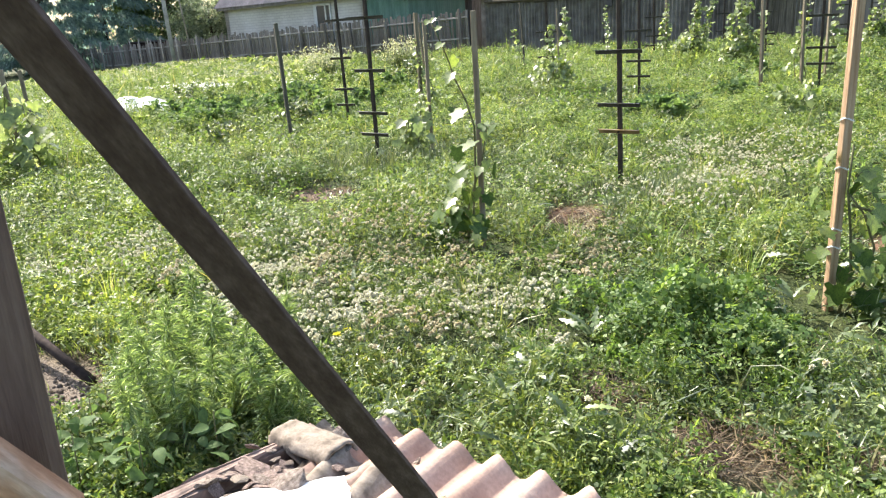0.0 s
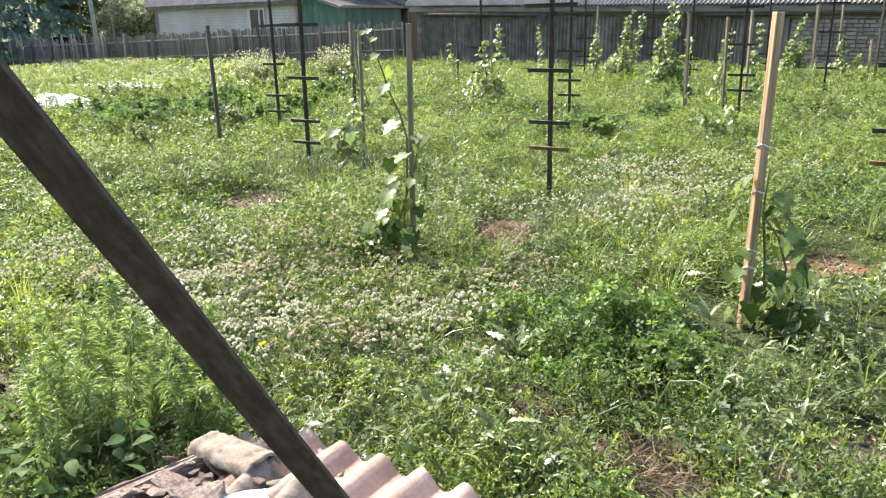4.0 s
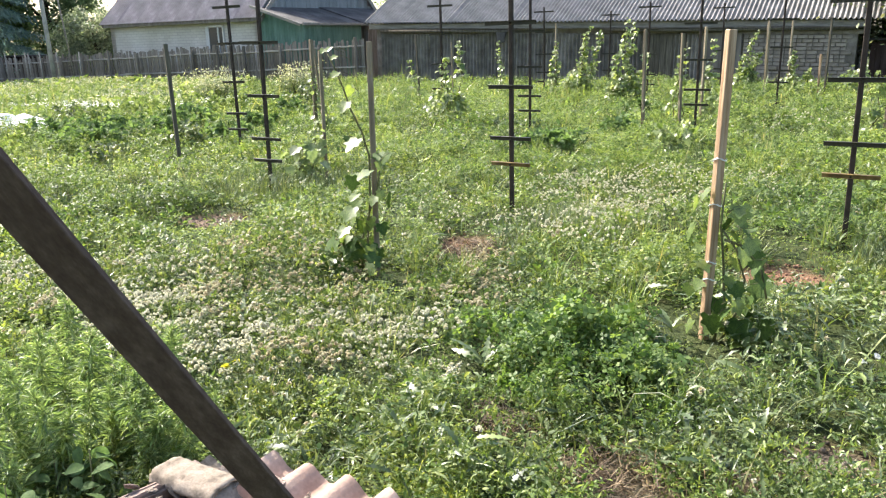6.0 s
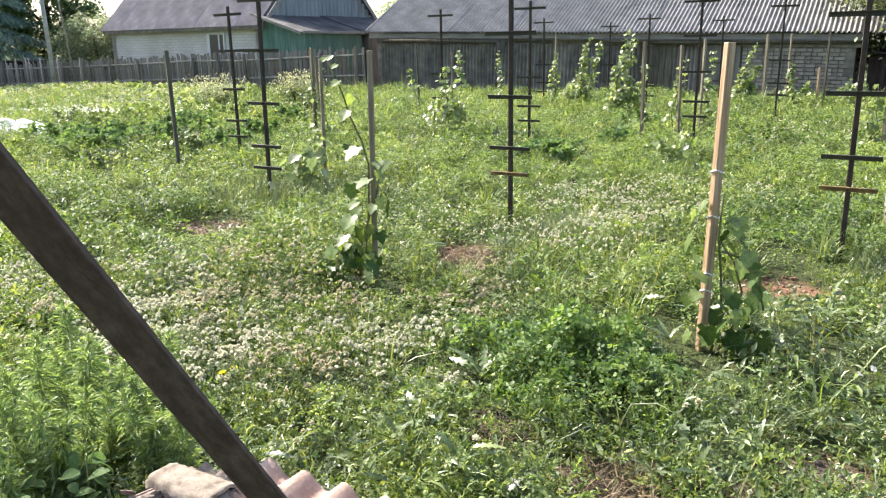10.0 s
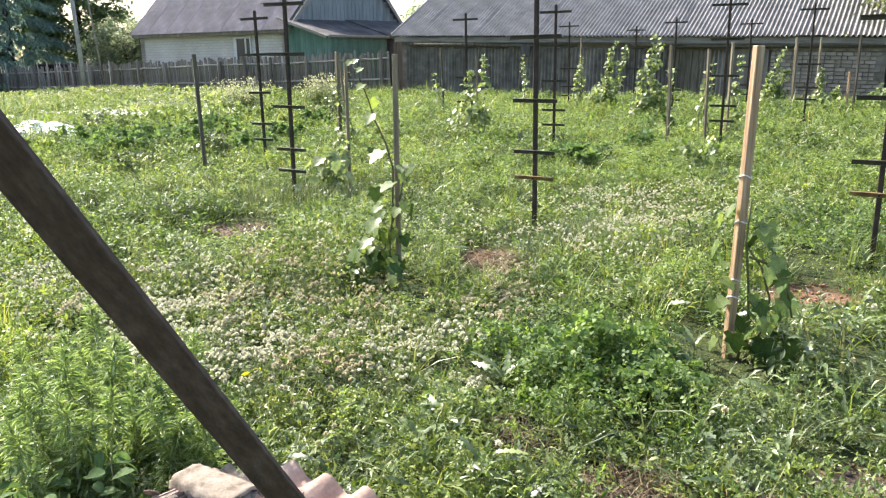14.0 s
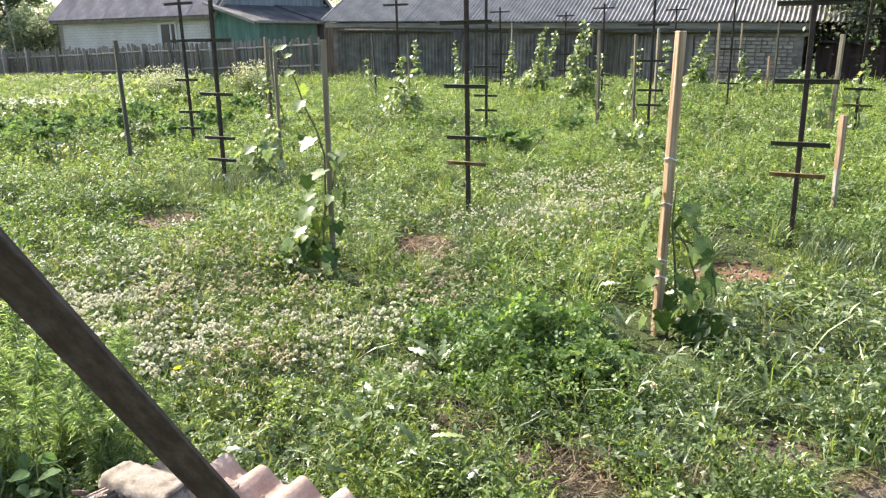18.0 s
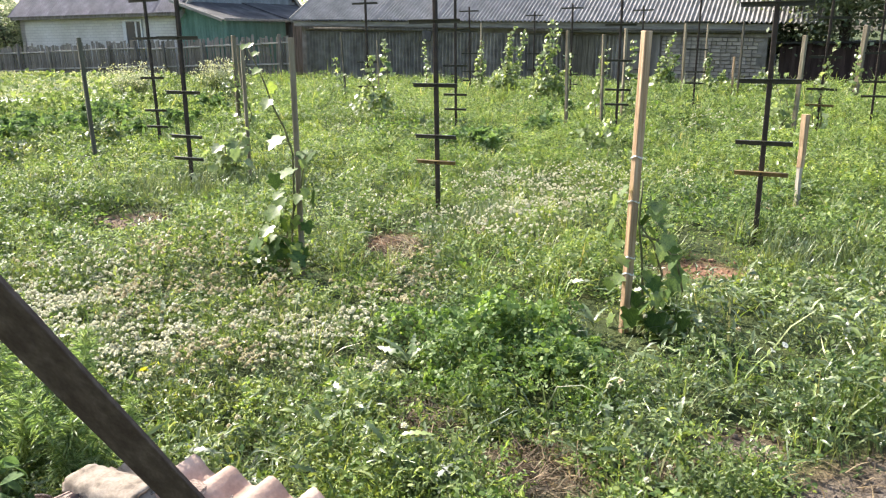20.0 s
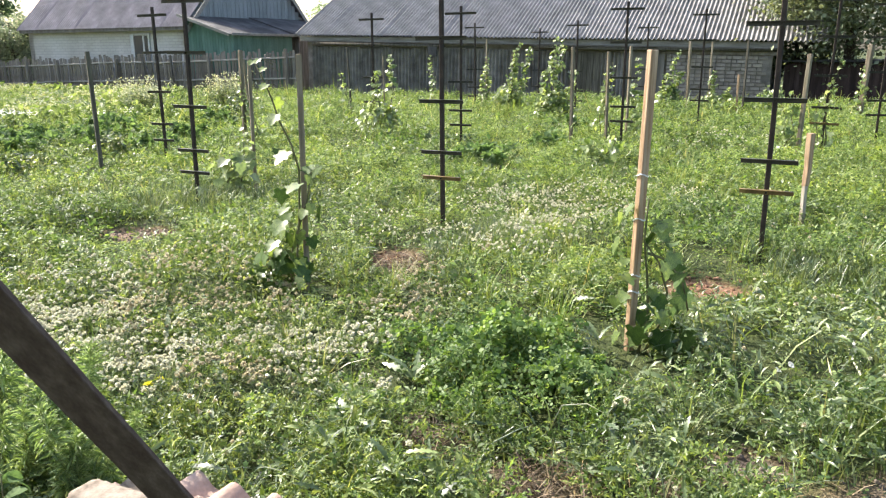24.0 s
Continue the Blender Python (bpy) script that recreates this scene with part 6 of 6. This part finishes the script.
def sheet_heap(name, place, rx, ry, rz, label, category, material, seed, turn=0.0):
    """A crumpled sheet lying over a low heap."""
    g = bmesh.new()
    bmesh.ops.create_grid(g, x_segments=36, y_segments=28, size=1.0)
    for v in g.verts:
        x, y = v.co.x, v.co.y
        r = math.hypot(x, y)
        n = noise.noise(Vector((x * 2.1, y * 2.1, seed))) * 0.35 + noise.noise(Vector((x * 6, y * 6, seed + 3))) * 0.14
        k = 1 + 0.16 * noise.noise(Vector((math.atan2(y, x) * 1.7, seed, 0.2)))
        v.co = Vector((x * rx * k, y * ry * k, max(0.0, rz * (1 - r * r * 0.75) * (1 + n)) + 0.02 * n + 0.015))
    me = finish(g, name, material, True)
    ob = new(name, me)
    ob.matrix_world = pose(*place, 0, 0, turn)
    return tagged(ob, label, category)


sheet_heap("plastic_sheet", at(-5.95, 15.75, 0.12), 0.78, 0.6, 0.30, "crumpled white plastic sheet over a low heap in the crop", "plastic sheet", M_SHEET, 2.0, 20)
sheet_heap("plastic_sheet", at(-3.3, 19.6, 0.0), 0.8, 0.4, 0.30, "white plastic sheet lying before the fence", "plastic sheet", M_SHEET, 5.0, -20)


# ---- tall weeds at the near left ----
def weed_plant(seed, height):
    """A straight weed: a stem thickly set with narrow leaves, brightest in the whorl at its top."""
    g = np.random.default_rng(seed)
    w = thing("tall_weed", (0, 0, 0), "tall bright green weed with narrow leaves up its stem", "weed", "weeds by the rubble heap")
    part("stem", tube([(0, 0, -0.05), (0.01, 0.01, height * 0.5), (0, 0.015, height)], [0.003, 0.0025, 0.0015], 5), M_TALL, w, "", True)
    n = 360
    f = 0.10 + 0.90 * (np.arange(n) / n) ** 0.9
    P = np.stack([0.01 * np.sin(f * 5), 0.01 * np.cos(f * 5), height * f], 1)
    s = (0.042 + 0.046 * g.random(n)) * (1 - 0.35 * smooth(0.8, 1.0, f))
    V, F = spread(P, s, s * 0.088, g.random(n) * 6.283, 0.15 + 0.5 * smooth(0.7, 1.0, f) + g.normal(0, 0.5, n), g.normal(0, 0.6, n), LANCE)
    ob = new("leaves", mesh_of("leaves", V, F, M_TALL))
    ob.parent = w
    return w


def weed_thicket():
    g = np.random.default_rng(120)
    kinds = [weed_plant(121, 0.44), weed_plant(122, 0.36), weed_plant(123, 0.28)]
    spots = []
    tries = 0
    while len(spots) < 66 and tries < 4000:
        tries += 1
        x, y = -2.0 + 1.5 * g.random(), 2.5 + 1.0 * g.random()
        if y < 2.65 and x > -0.95 or y > 3.0 and x > -0.75 or y > 3.2 and g.random() < 0.6 or x < -0.47 * y and y > 2.4 or bare(x, y) > 0.3 or min([math.hypot(x - a, y - b) for a, b in spots] + [9]) < 0.09:
            continue
        if g.random() > 0.35 + 0.65 * bump(x, y, -1.25, 2.95, 0.6, 0.65):
            continue
        spots.append((x, y))
    for k, (x, y) in enumerate(spots):
        m = pose(x, y, float(ground_z(x, y)), g.normal(0, 13), g.normal(0, 13), 360 * g.random()) @ Matrix.Scale(0.8 + 0.35 * g.random(), 4)
        if k < 3:
            kinds[k].matrix_world = m
        elif x > -0.445 * y:
            copy_thing(kinds[k % 3], m)


weed_thicket()


def oval_leaf(rows=7):
    """A pointed oval leaf, folded at its midrib and bent over at the tip."""
    V, F = [(0, 0, 0)], []
    for j in range(1, rows):
        t = j / rows
        w = 0.30 * math.sin(math.pi * t ** 0.8) ** 0.9
        z = 0.10 * t - 0.30 * t * t
        V += [(-w, t, z + 0.30 * w), (0, t, z), (w, t, z + 0.22 * w)]
    V.append((0, 1, -0.22))
    tip = len(V) - 1
    F += [(0, 2, 1), (0, 3, 2)]
    for j in range(rows - 2):
        p, q = 1 + 3 * j, 4 + 3 * j
        F += [(p, p + 1, q + 1), (p, q + 1, q), (p + 1, p + 2, q + 2), (p + 1, q + 2, q + 1)]
    F += [(tip - 3, tip - 2, tip), (tip - 2, tip - 1, tip)]
    return np.array(V, float), np.array(F)


BROAD_LEAF = mesh_of("leaf", *oval_leaf(), M_BUSH)


def broad_leaf_weed(x, y, seed, label):
    """A low weed of large oval leaves in the shade of the thicket."""
    g = np.random.default_rng(seed)
    w = thing("broad_leaf_weed", at(x, y), label, "weed")
    for _ in range(26):
        z = 0.04 + 0.24 * g.random()
        share("leaf", BROAD_LEAF, w, leaf_matrix((g.normal(0, 0.05), g.normal(0, 0.05), z), 0.045 + 0.04 * g.random(), g.random() * 6.28, g.normal(-0.2, 0.5), g.normal(0, 0.5)))
    part("stem", tube([(0, 0, 0), (0.01, 0, 0.30)], [0.004, 0.002], 5), M_STEM, w, "", True)


for k, (x, y) in enumerate(((-1.42, 2.55), (-1.15, 2.45), (-1.6, 2.7), (-0.85, 2.5), (-1.3, 2.4), (-1.05, 2.33), (-1.5, 2.42), (-1.36, 2.68), (-1.0, 2.6))):
    broad_leaf_weed(x, y, 130 + k, "large-leaved dark weed under the tall weeds")


def rosette(x, y, count, size, seed, label, name="thistle_rosette", lift=0.4):
    """A rosette of long leaves, each one its own part."""
    g = np.random.default_rng(seed)
    r = thing(name, at(x, y), label, "weed")
    me = ROSETTE_LEAF
    for k in range(count):
        share("leaf", me, r, leaf_matrix((0, 0, 0.02 + 0.05 * g.random()), size * (0.7 + 0.5 * g.random()), 2.4 * k + g.normal(0, 0.3), lift + g.normal(0, 0.25), g.normal(0, 0.3)))


ROSETTE_LEAF = mesh_of("leaf", *tooth_leaf(), M_SILVER)


def rosettes():
    g = np.random.default_rng(140)
    fixed = [(0.02, 2.93, 9, .15), (0.63, 2.50, 8, .16), (1.10, 2.44, 8, .17), (0.58, 2.72, 7, .15), (1.33, 2.12, 8, .18), (0.30, 2.55, 9, .15),
             (1.9, 2.75, 10, .2), (2.2, 2.55, 10, .22), (2.35, 3.0, 9, .2), (2.55, 3.35, 10, .2), (1.55, 2.6, 8, .18), (2.75, 3.75, 9, .19),
             (2.05, 3.2, 9, .17), (3.0, 3.4, 9, .2), (1.6, 3.0, 8, .17), (2.9, 4.1, 9, .18), (2.5, 2.8, 9, .19), (0.45, 2.25, 8, .15), (3.1, 3.8, 9, .18), (2.15, 3.6, 9, .16), (2.7, 2.9, 9, .18)]
    for k, (x, y, n, s) in enumerate(fixed):
        rosette(x, y, n + 4, s * (0.65 if x > 1.8 else 0.55), 150 + k, "toothed grey-green weed rosette in the grass")
    for k in range(34):
        a, r = radians(-22 + 60 * g.random()), 3.0 + 6.0 * g.random()
        x, y = r * math.sin(a), r * math.cos(a)
        if bare(x, y) < 0.2:
            rosette(x, y, int(6 + 4 * g.random()), 0.12 + 0.06 * g.random(), 200 + k, "small weed rosette among the clover", lift=0.55)


rosettes()


def dock_plant(x, y, seed, size):
    """A few broad upright leaves, light shining through them."""
    g = np.random.default_rng(seed)
    d = thing("dock_plant", at(x, y), "broad-leaved bright green dock plant", "weed", "dock plants in the grass")
    for k in range(6):
        share("leaf", DOCK_LEAF, d, leaf_matrix((g.normal(0, 0.02), g.normal(0, 0.02), 0.03), size * (0.75 + 0.5 * g.random()), 1.05 * k + g.normal(0, 0.3), 0.75 + g.normal(0, 0.25), g.normal(0, 0.3)))


DOCK_LEAF = mesh_of("leaf", *oval_leaf(), M_WEED)
for k, (x, y, size) in enumerate(((0.62, 2.62, 0.085), (1.16, 2.56, 0.09), (0.42, 2.66, 0.08), (1.5, 2.48, 0.085), (0.60, 2.30, 0.075), (2.0, 3.45, 0.10), (-0.55, 4.35, 0.09), (1.3, 4.9, 0.10))):
    dock_plant(x, y, 400 + k, size)


def tall_grass(cx, cy, rx, ry, count, high, seed, label):
    """Soft tall grass round a post."""
    g = np.random.default_rng(seed)
    n = count * 26
    k = np.repeat(np.arange(count), 26)
    x, y = (cx + g.normal(0, rx, count))[k] + g.normal(0, 0.05, n), (cy + g.normal(0, ry, count))[k] + g.normal(0, 0.05, n)
    keep = bare(x, y) < 0.2
    x, y = x[keep], y[keep]
    n = len(x)
    s = high * (0.5 + 0.7 * g.random(n))
    V, F = spread(np.stack([x, y, ground_z(x, y)], 1), s, 0.008, g.random(n) * 6.283, np.clip(g.normal(1.1, 0.28, n), 0.3, 1.5), g.normal(0, 0.3, n), BLADE)
    tagged(new("tall_grass", mesh_of("tall_grass", V, F, M_SILVER)), label, "grass", kind="stuff")


tall_grass(-0.7, 8.5, 0.8, 0.4, 100, 0.26, 410, "soft tall grey-green grass round a trellis post")
tall_grass(1.9, 6.0, 0.3, 0.3, 45, 0.24, 411, "soft tall grey-green grass beside bare soil")
tall_grass(3.9, 4.5, 0.35, 0.35, 45, 0.20, 412, "soft tall grey-green grass beside bare soil")


def bindweed_flower(x, y, z, yaw):
    """A white funnel flower on a thin stem."""
    f = thing("bindweed_flower", at(x, y), "white bindweed flower among the coarse weeds", "flower", "white flowers in the weeds")
    part("stem", tube([(0, 0, 0), (0.01, 0, z * 0.6), (0, 0.01, z)], 0.002, 5), M_STEM, f, "", True)
    bm = bmesh.new()
    rings = []
    for r, h in ((0.002, 0.0), (0.005, 0.008), (0.013, 0.015), (0.017, 0.014)):
        rings.append([bm.verts.new((r * math.cos(a), r * math.sin(a), h + 0.002 * math.cos(5 * a))) for a in (k * math.pi / 8 for k in range(16))])
    for a, b in zip(rings, rings[1:]):
        for k in range(16):
            bm.faces.new((a[k], a[(k + 1) % 16], b[(k + 1) % 16], b[k]))
    ob = part("petals", bm, M_WHITE, f, "", True)
    ob.matrix_local = Matrix.Translation((0, 0.01, z)) @ Matrix.Rotation(yaw, 4, "Z") @ Matrix.Rotation(0.7, 4, "X")


bindweed_flower(2.37, 3.00, 0.14, 0.3)
bindweed_flower(2.29, 2.98, 0.13, 1.2)


def bent_stalk(points, label):
    s = thing("grass_stalk", at(points[0][0], points[0][1]), label, "grass")
    o = Vector(points[0])
    part("stalk", tube([Vector(p) - o + Vector((0, 0, points[0][2])) for p in points], [0.003, 0.003, 0.0025, 0.0015], 5), M_SEED, s, "", True)


bent_stalk([(1.12, 2.86, 0.03), (1.17, 2.84, 0.16), (1.26, 2.79, 0.18), (1.36, 2.72, 0.13)], "pale bent grass stalk over the weeds")
bent_stalk([(0.72, 2.62, 0.03), (0.82, 2.66, 0.12), (0.94, 2.72, 0.13), (1.03, 2.80, 0.10)], "pale bent grass stalk by the straw patch")


# ---- the rubble heap of slate below the steps ----
def slate_heap():
    z0 = 0.20
    far = Vector((-0.25, 2.505, 0.207))
    along = Vector((0.775, -0.632, 0)).normalized()
    down = Vector((-0.632, -0.775, 0)).normalized()
    angle = math.atan2(along.y, along.x)
    # the whole pinkish sheet
    sheet = new("slate_sheet", finish(waved(0.98, 1.0, 0.162, 0.030, 0.009, 9, 0.0, 0.02), "slate_sheet", M_TILE, True))
    sheet.matrix_world = Matrix.Translation(far + down * 1.0 + Vector((0, 0, -0.02))) @ Matrix.Rotation(angle, 4, "Z") @ Matrix.Rotation(radians(0.3), 4, "X")
    tagged(sheet, "broken pinkish corrugated roof slate lying on the ground", "roof slate")
    rest = new("slate_sheet", finish(waved(0.36, 0.34, 0.162, 0.030, 0.009, 9, 2.0, 0.06), "slate_sheet", M_TILE_GREY, True))
    rest.matrix_world = Matrix.Translation((-0.62, 2.04, z0 + 0.0)) @ Matrix.Rotation(angle + 0.2, 4, "Z") @ Matrix.Rotation(radians(4), 4, "X")
    tagged(rest, "muddy grey corrugated slate fragment on the heap", "roof slate")
    third = new("slate_sheet", finish(waved(0.17, 0.24, 0.162, 0.030, 0.009, 9, 1.0, 0.05), "slate_sheet", M_TILE_GREY, True))
    third.matrix_world = Matrix.Translation((-0.56, 2.30, z0 + 0.015)) @ Matrix.Rotation(angle + 0.28, 4, "Z") @ Matrix.Rotation(radians(-3), 4, "X")
    tagged(third, "broken grey slate piece on the heap", "roof slate")
    # a ridge piece: half a pipe
    g = bmesh.new()
    rows, n = 22, 18
    vs = {}
    for s in (0, 1):
        for j in range(rows):
            for i in range(n + 1):
                a = math.pi * (0.04 + 0.92 * i / n)
                r = 0.070 - 0.012 * s
                ca, sa = math.copysign(abs(math.cos(a)) ** 0.62, math.cos(a)), math.sin(a) ** 0.7
                vs[s, j, i] = g.verts.new((r * ca * 1.0, 0.30 * j / (rows - 1) + 0.008 * noise.noise(Vector((i * 0.9, j * 0.1, 2.0))), r * sa * 0.8 + 0.006 * noise.noise(Vector((i * 0.45, j * 0.4, 7.0))) + 0.005 * noise.noise(Vector((i * 1.3, j * 1.2, 3.0)))))
    for j in range(rows - 1):
        for i in range(n):
            g.faces.new((vs[0, j, i], vs[0, j + 1, i], vs[0, j + 1, i + 1], vs[0, j, i + 1]))
            g.faces.new((vs[1, j, i], vs[1, j, i + 1], vs[1, j + 1, i + 1], vs[1, j + 1, i]))
    for i in range(n):
        g.faces.new((vs[0, 0, i], vs[0, 0, i + 1], vs[1, 0, i + 1], vs[1, 0, i]))
        g.faces.new((vs[0, rows - 1, i], vs[1, rows - 1, i], vs[1, rows - 1, i + 1], vs[0, rows - 1, i + 1]))
    for j in range(rows - 1):
        for i in (0, n):
            g.faces.new((vs[0, j, i], vs[1, j, i], vs[1, j + 1, i], vs[0, j + 1, i]))
    ridge = new("ridge_tile", finish(g, "ridge_tile", M_TILE_GREY, True))
    ridge.matrix_world = Matrix.Translation((-0.590, 2.44, z0 - 0.003)) @ Matrix.Rotation(radians(228), 4, "Z") @ Matrix.Rotation(radians(3), 4, "X")
    tagged(ridge, "mud-crusted half-round ridge tile on the heap", "roof tile")
    # timber edge on the left of the heap
    timber = thing("broken_slab", (-0.93, 2.05, 0.12), "broken pink-brown slab along the edge of the heap", "rubble")
    bm = block(0.62, 0.07, 0.09, 0.31, 0, 0, 0.01)
    bmesh.ops.subdivide_edges(bm, edges=bm.edges[:], cuts=7)
    for v in bm.verts:
        v.co += Vector((0, noise.noise(v.co * 9) * 0.03, noise.noise(v.co * 11 + Vector((3, 1, 2))) * 0.028 + noise.noise(v.co * 34) * 0.01))
    part("slab", bm, M_SLAB, timber)
    timber.matrix_world = Matrix.Translation((-0.95, 2.06, 0.13)) @ Matrix.Rotation(math.atan2(0.3, 0.36), 4, "Z")
    # heap core and stones
    sheet_heap("earth_mound", (-0.45, 1.92, -0.02), 0.74, 0.70, 0.20, "low mound of muddy earth under broken slate", "mound", M_RUBBLE, 8.0, -38)
    g = np.random.default_rng(160)
    kinds = []
    for k in range(4):
        b = bmesh.new()
        bmesh.ops.create_icosphere(b, subdivisions=1, radius=0.5)
        for v in b.verts:
            v.co *= 1 + 0.5 * noise.noise(v.co * 2.2 + Vector((k * 7.0, 0, 0)))
            v.co.z *= 0.3
        kinds.append(finish(b, "shard", (M_TILE_GREY, M_SLAB, M_RUBBLE, M_SLAB)[k]))
    for k in range(60):
        x, y = -0.60 + g.normal(0, 0.16), 2.16 + g.normal(0, 0.14)
        if x > -0.12 or y > 2.4 or x < -0.78:
            continue
        s = 0.03 + 0.09 * g.random() ** 1.5
        ob = new("shard", kinds[k % 4])
        ob.matrix_world = pose(x, y, 0.21 + 0.02 * g.random(), g.normal(0, 20), g.normal(0, 20), 360 * g.random()) @ Matrix.Diagonal((s * 1.5, s, s, 1))
        tagged(ob, "muddy shard of broken slate on the heap", "rubble", "shards on the heap")
    # debris lying in a trough of the sheet
    for k in range(9):
        p = Vector((-0.13, 2.22, 0.195)) + along * g.normal(0, 0.03) + down * g.normal(0.06, 0.05)
        s = 0.018 + 0.03 * g.random()
        ob = new("shard", kinds[k % 4])
        ob.matrix_world = pose(*p, g.normal(0, 25), g.normal(0, 25), 360 * g.random()) @ Matrix.Diagonal((s * 1.5, s, s, 1))
        tagged(ob, "small crumb of slate in the sheet's trough", "rubble", "shards on the heap")
    sheet_heap("white_sheet", (-0.53, 1.90, 0.215), 0.24, 0.18, 0.04, "bright white sheet lying on the rubble heap", "sheet", M_SHEET, 11.0, 15)


slate_heap()


# ---- steel leg, post and plank close to the camera; rod in the soil ----
def near_steel():
    top, low = Vector((-0.3496, 0.3808, 1.86)), Vector((0.2822, 1.4659, -0.01))
    way = (low - top).normalized()
    leg = thing("steel_brace", low, "dark rusty steel brace slanting down to the ground", "brace")
    bm = block(0.0329, 0.010, (low - top).length, 0, 0, 0, 0.0008)
    bmesh.ops.subdivide_edges(bm, edges=[e for e in bm.edges if e.calc_length() > 1], cuts=24)
    for v in bm.verts:
        v.co.x += 0.0007 * noise.noise(Vector((v.co.z * 7, v.co.y * 30, 1)))
    part("bar", bm, M_BEAM, leg)
    z = -way
    x = Vector((0.80, 0.15, 0)).cross(z).cross(z)
    x = -x.normalized() if x.x < 0 else x.normalized()
    y = z.cross(x)
    leg.matrix_world = Matrix.Translation(low) @ Matrix((x, y, z)).transposed().to_4x4()
    part("foot_plate", block(0.07, 0.06, 0.008, 0, 0, 0.0), M_BEAM, leg)
    post = thing("wooden_post", (-0.49, 0.78, 0), "brown-grey weathered wooden post beside the steps", "post")
    bm = block(0.10, 0.10, 1.75, 0, 0, -0.1, 0.012)
    part("shaft", bm, M_POSTWOOD, post)
    post.matrix_world = pose(-0.473, 0.78, 0, 0, 0, 29)
    plank = thing("sawn_plank", (-0.35, 0.70, 1.13), "orange-brown sawn plank fixed to the grey post", "plank")
    bm = block(0.55, 0.03, 0.075, 0.275, 0, 0, 0.006)
    part("board", bm, M_FRESH, plank)
    plank.matrix_world = pose(-0.352, 0.688, 1.125, 0, -134, 0)
    rod = thing("dark_rod", (-1.68, 3.39, 0.03), "dark metal rod lying on bare soil", "rod")
    part("shaft", tube([(0, 0, 0), (-0.85, 0.76, 0.20)], 0.024, 8), M_ROD, rod, "", True)
    part("rest", block(0.12, 0.12, 0.16, -0.74, 0.66, -0.02, 0.015), M_RUBBLE, rod, "stone under the rod")


near_steel()
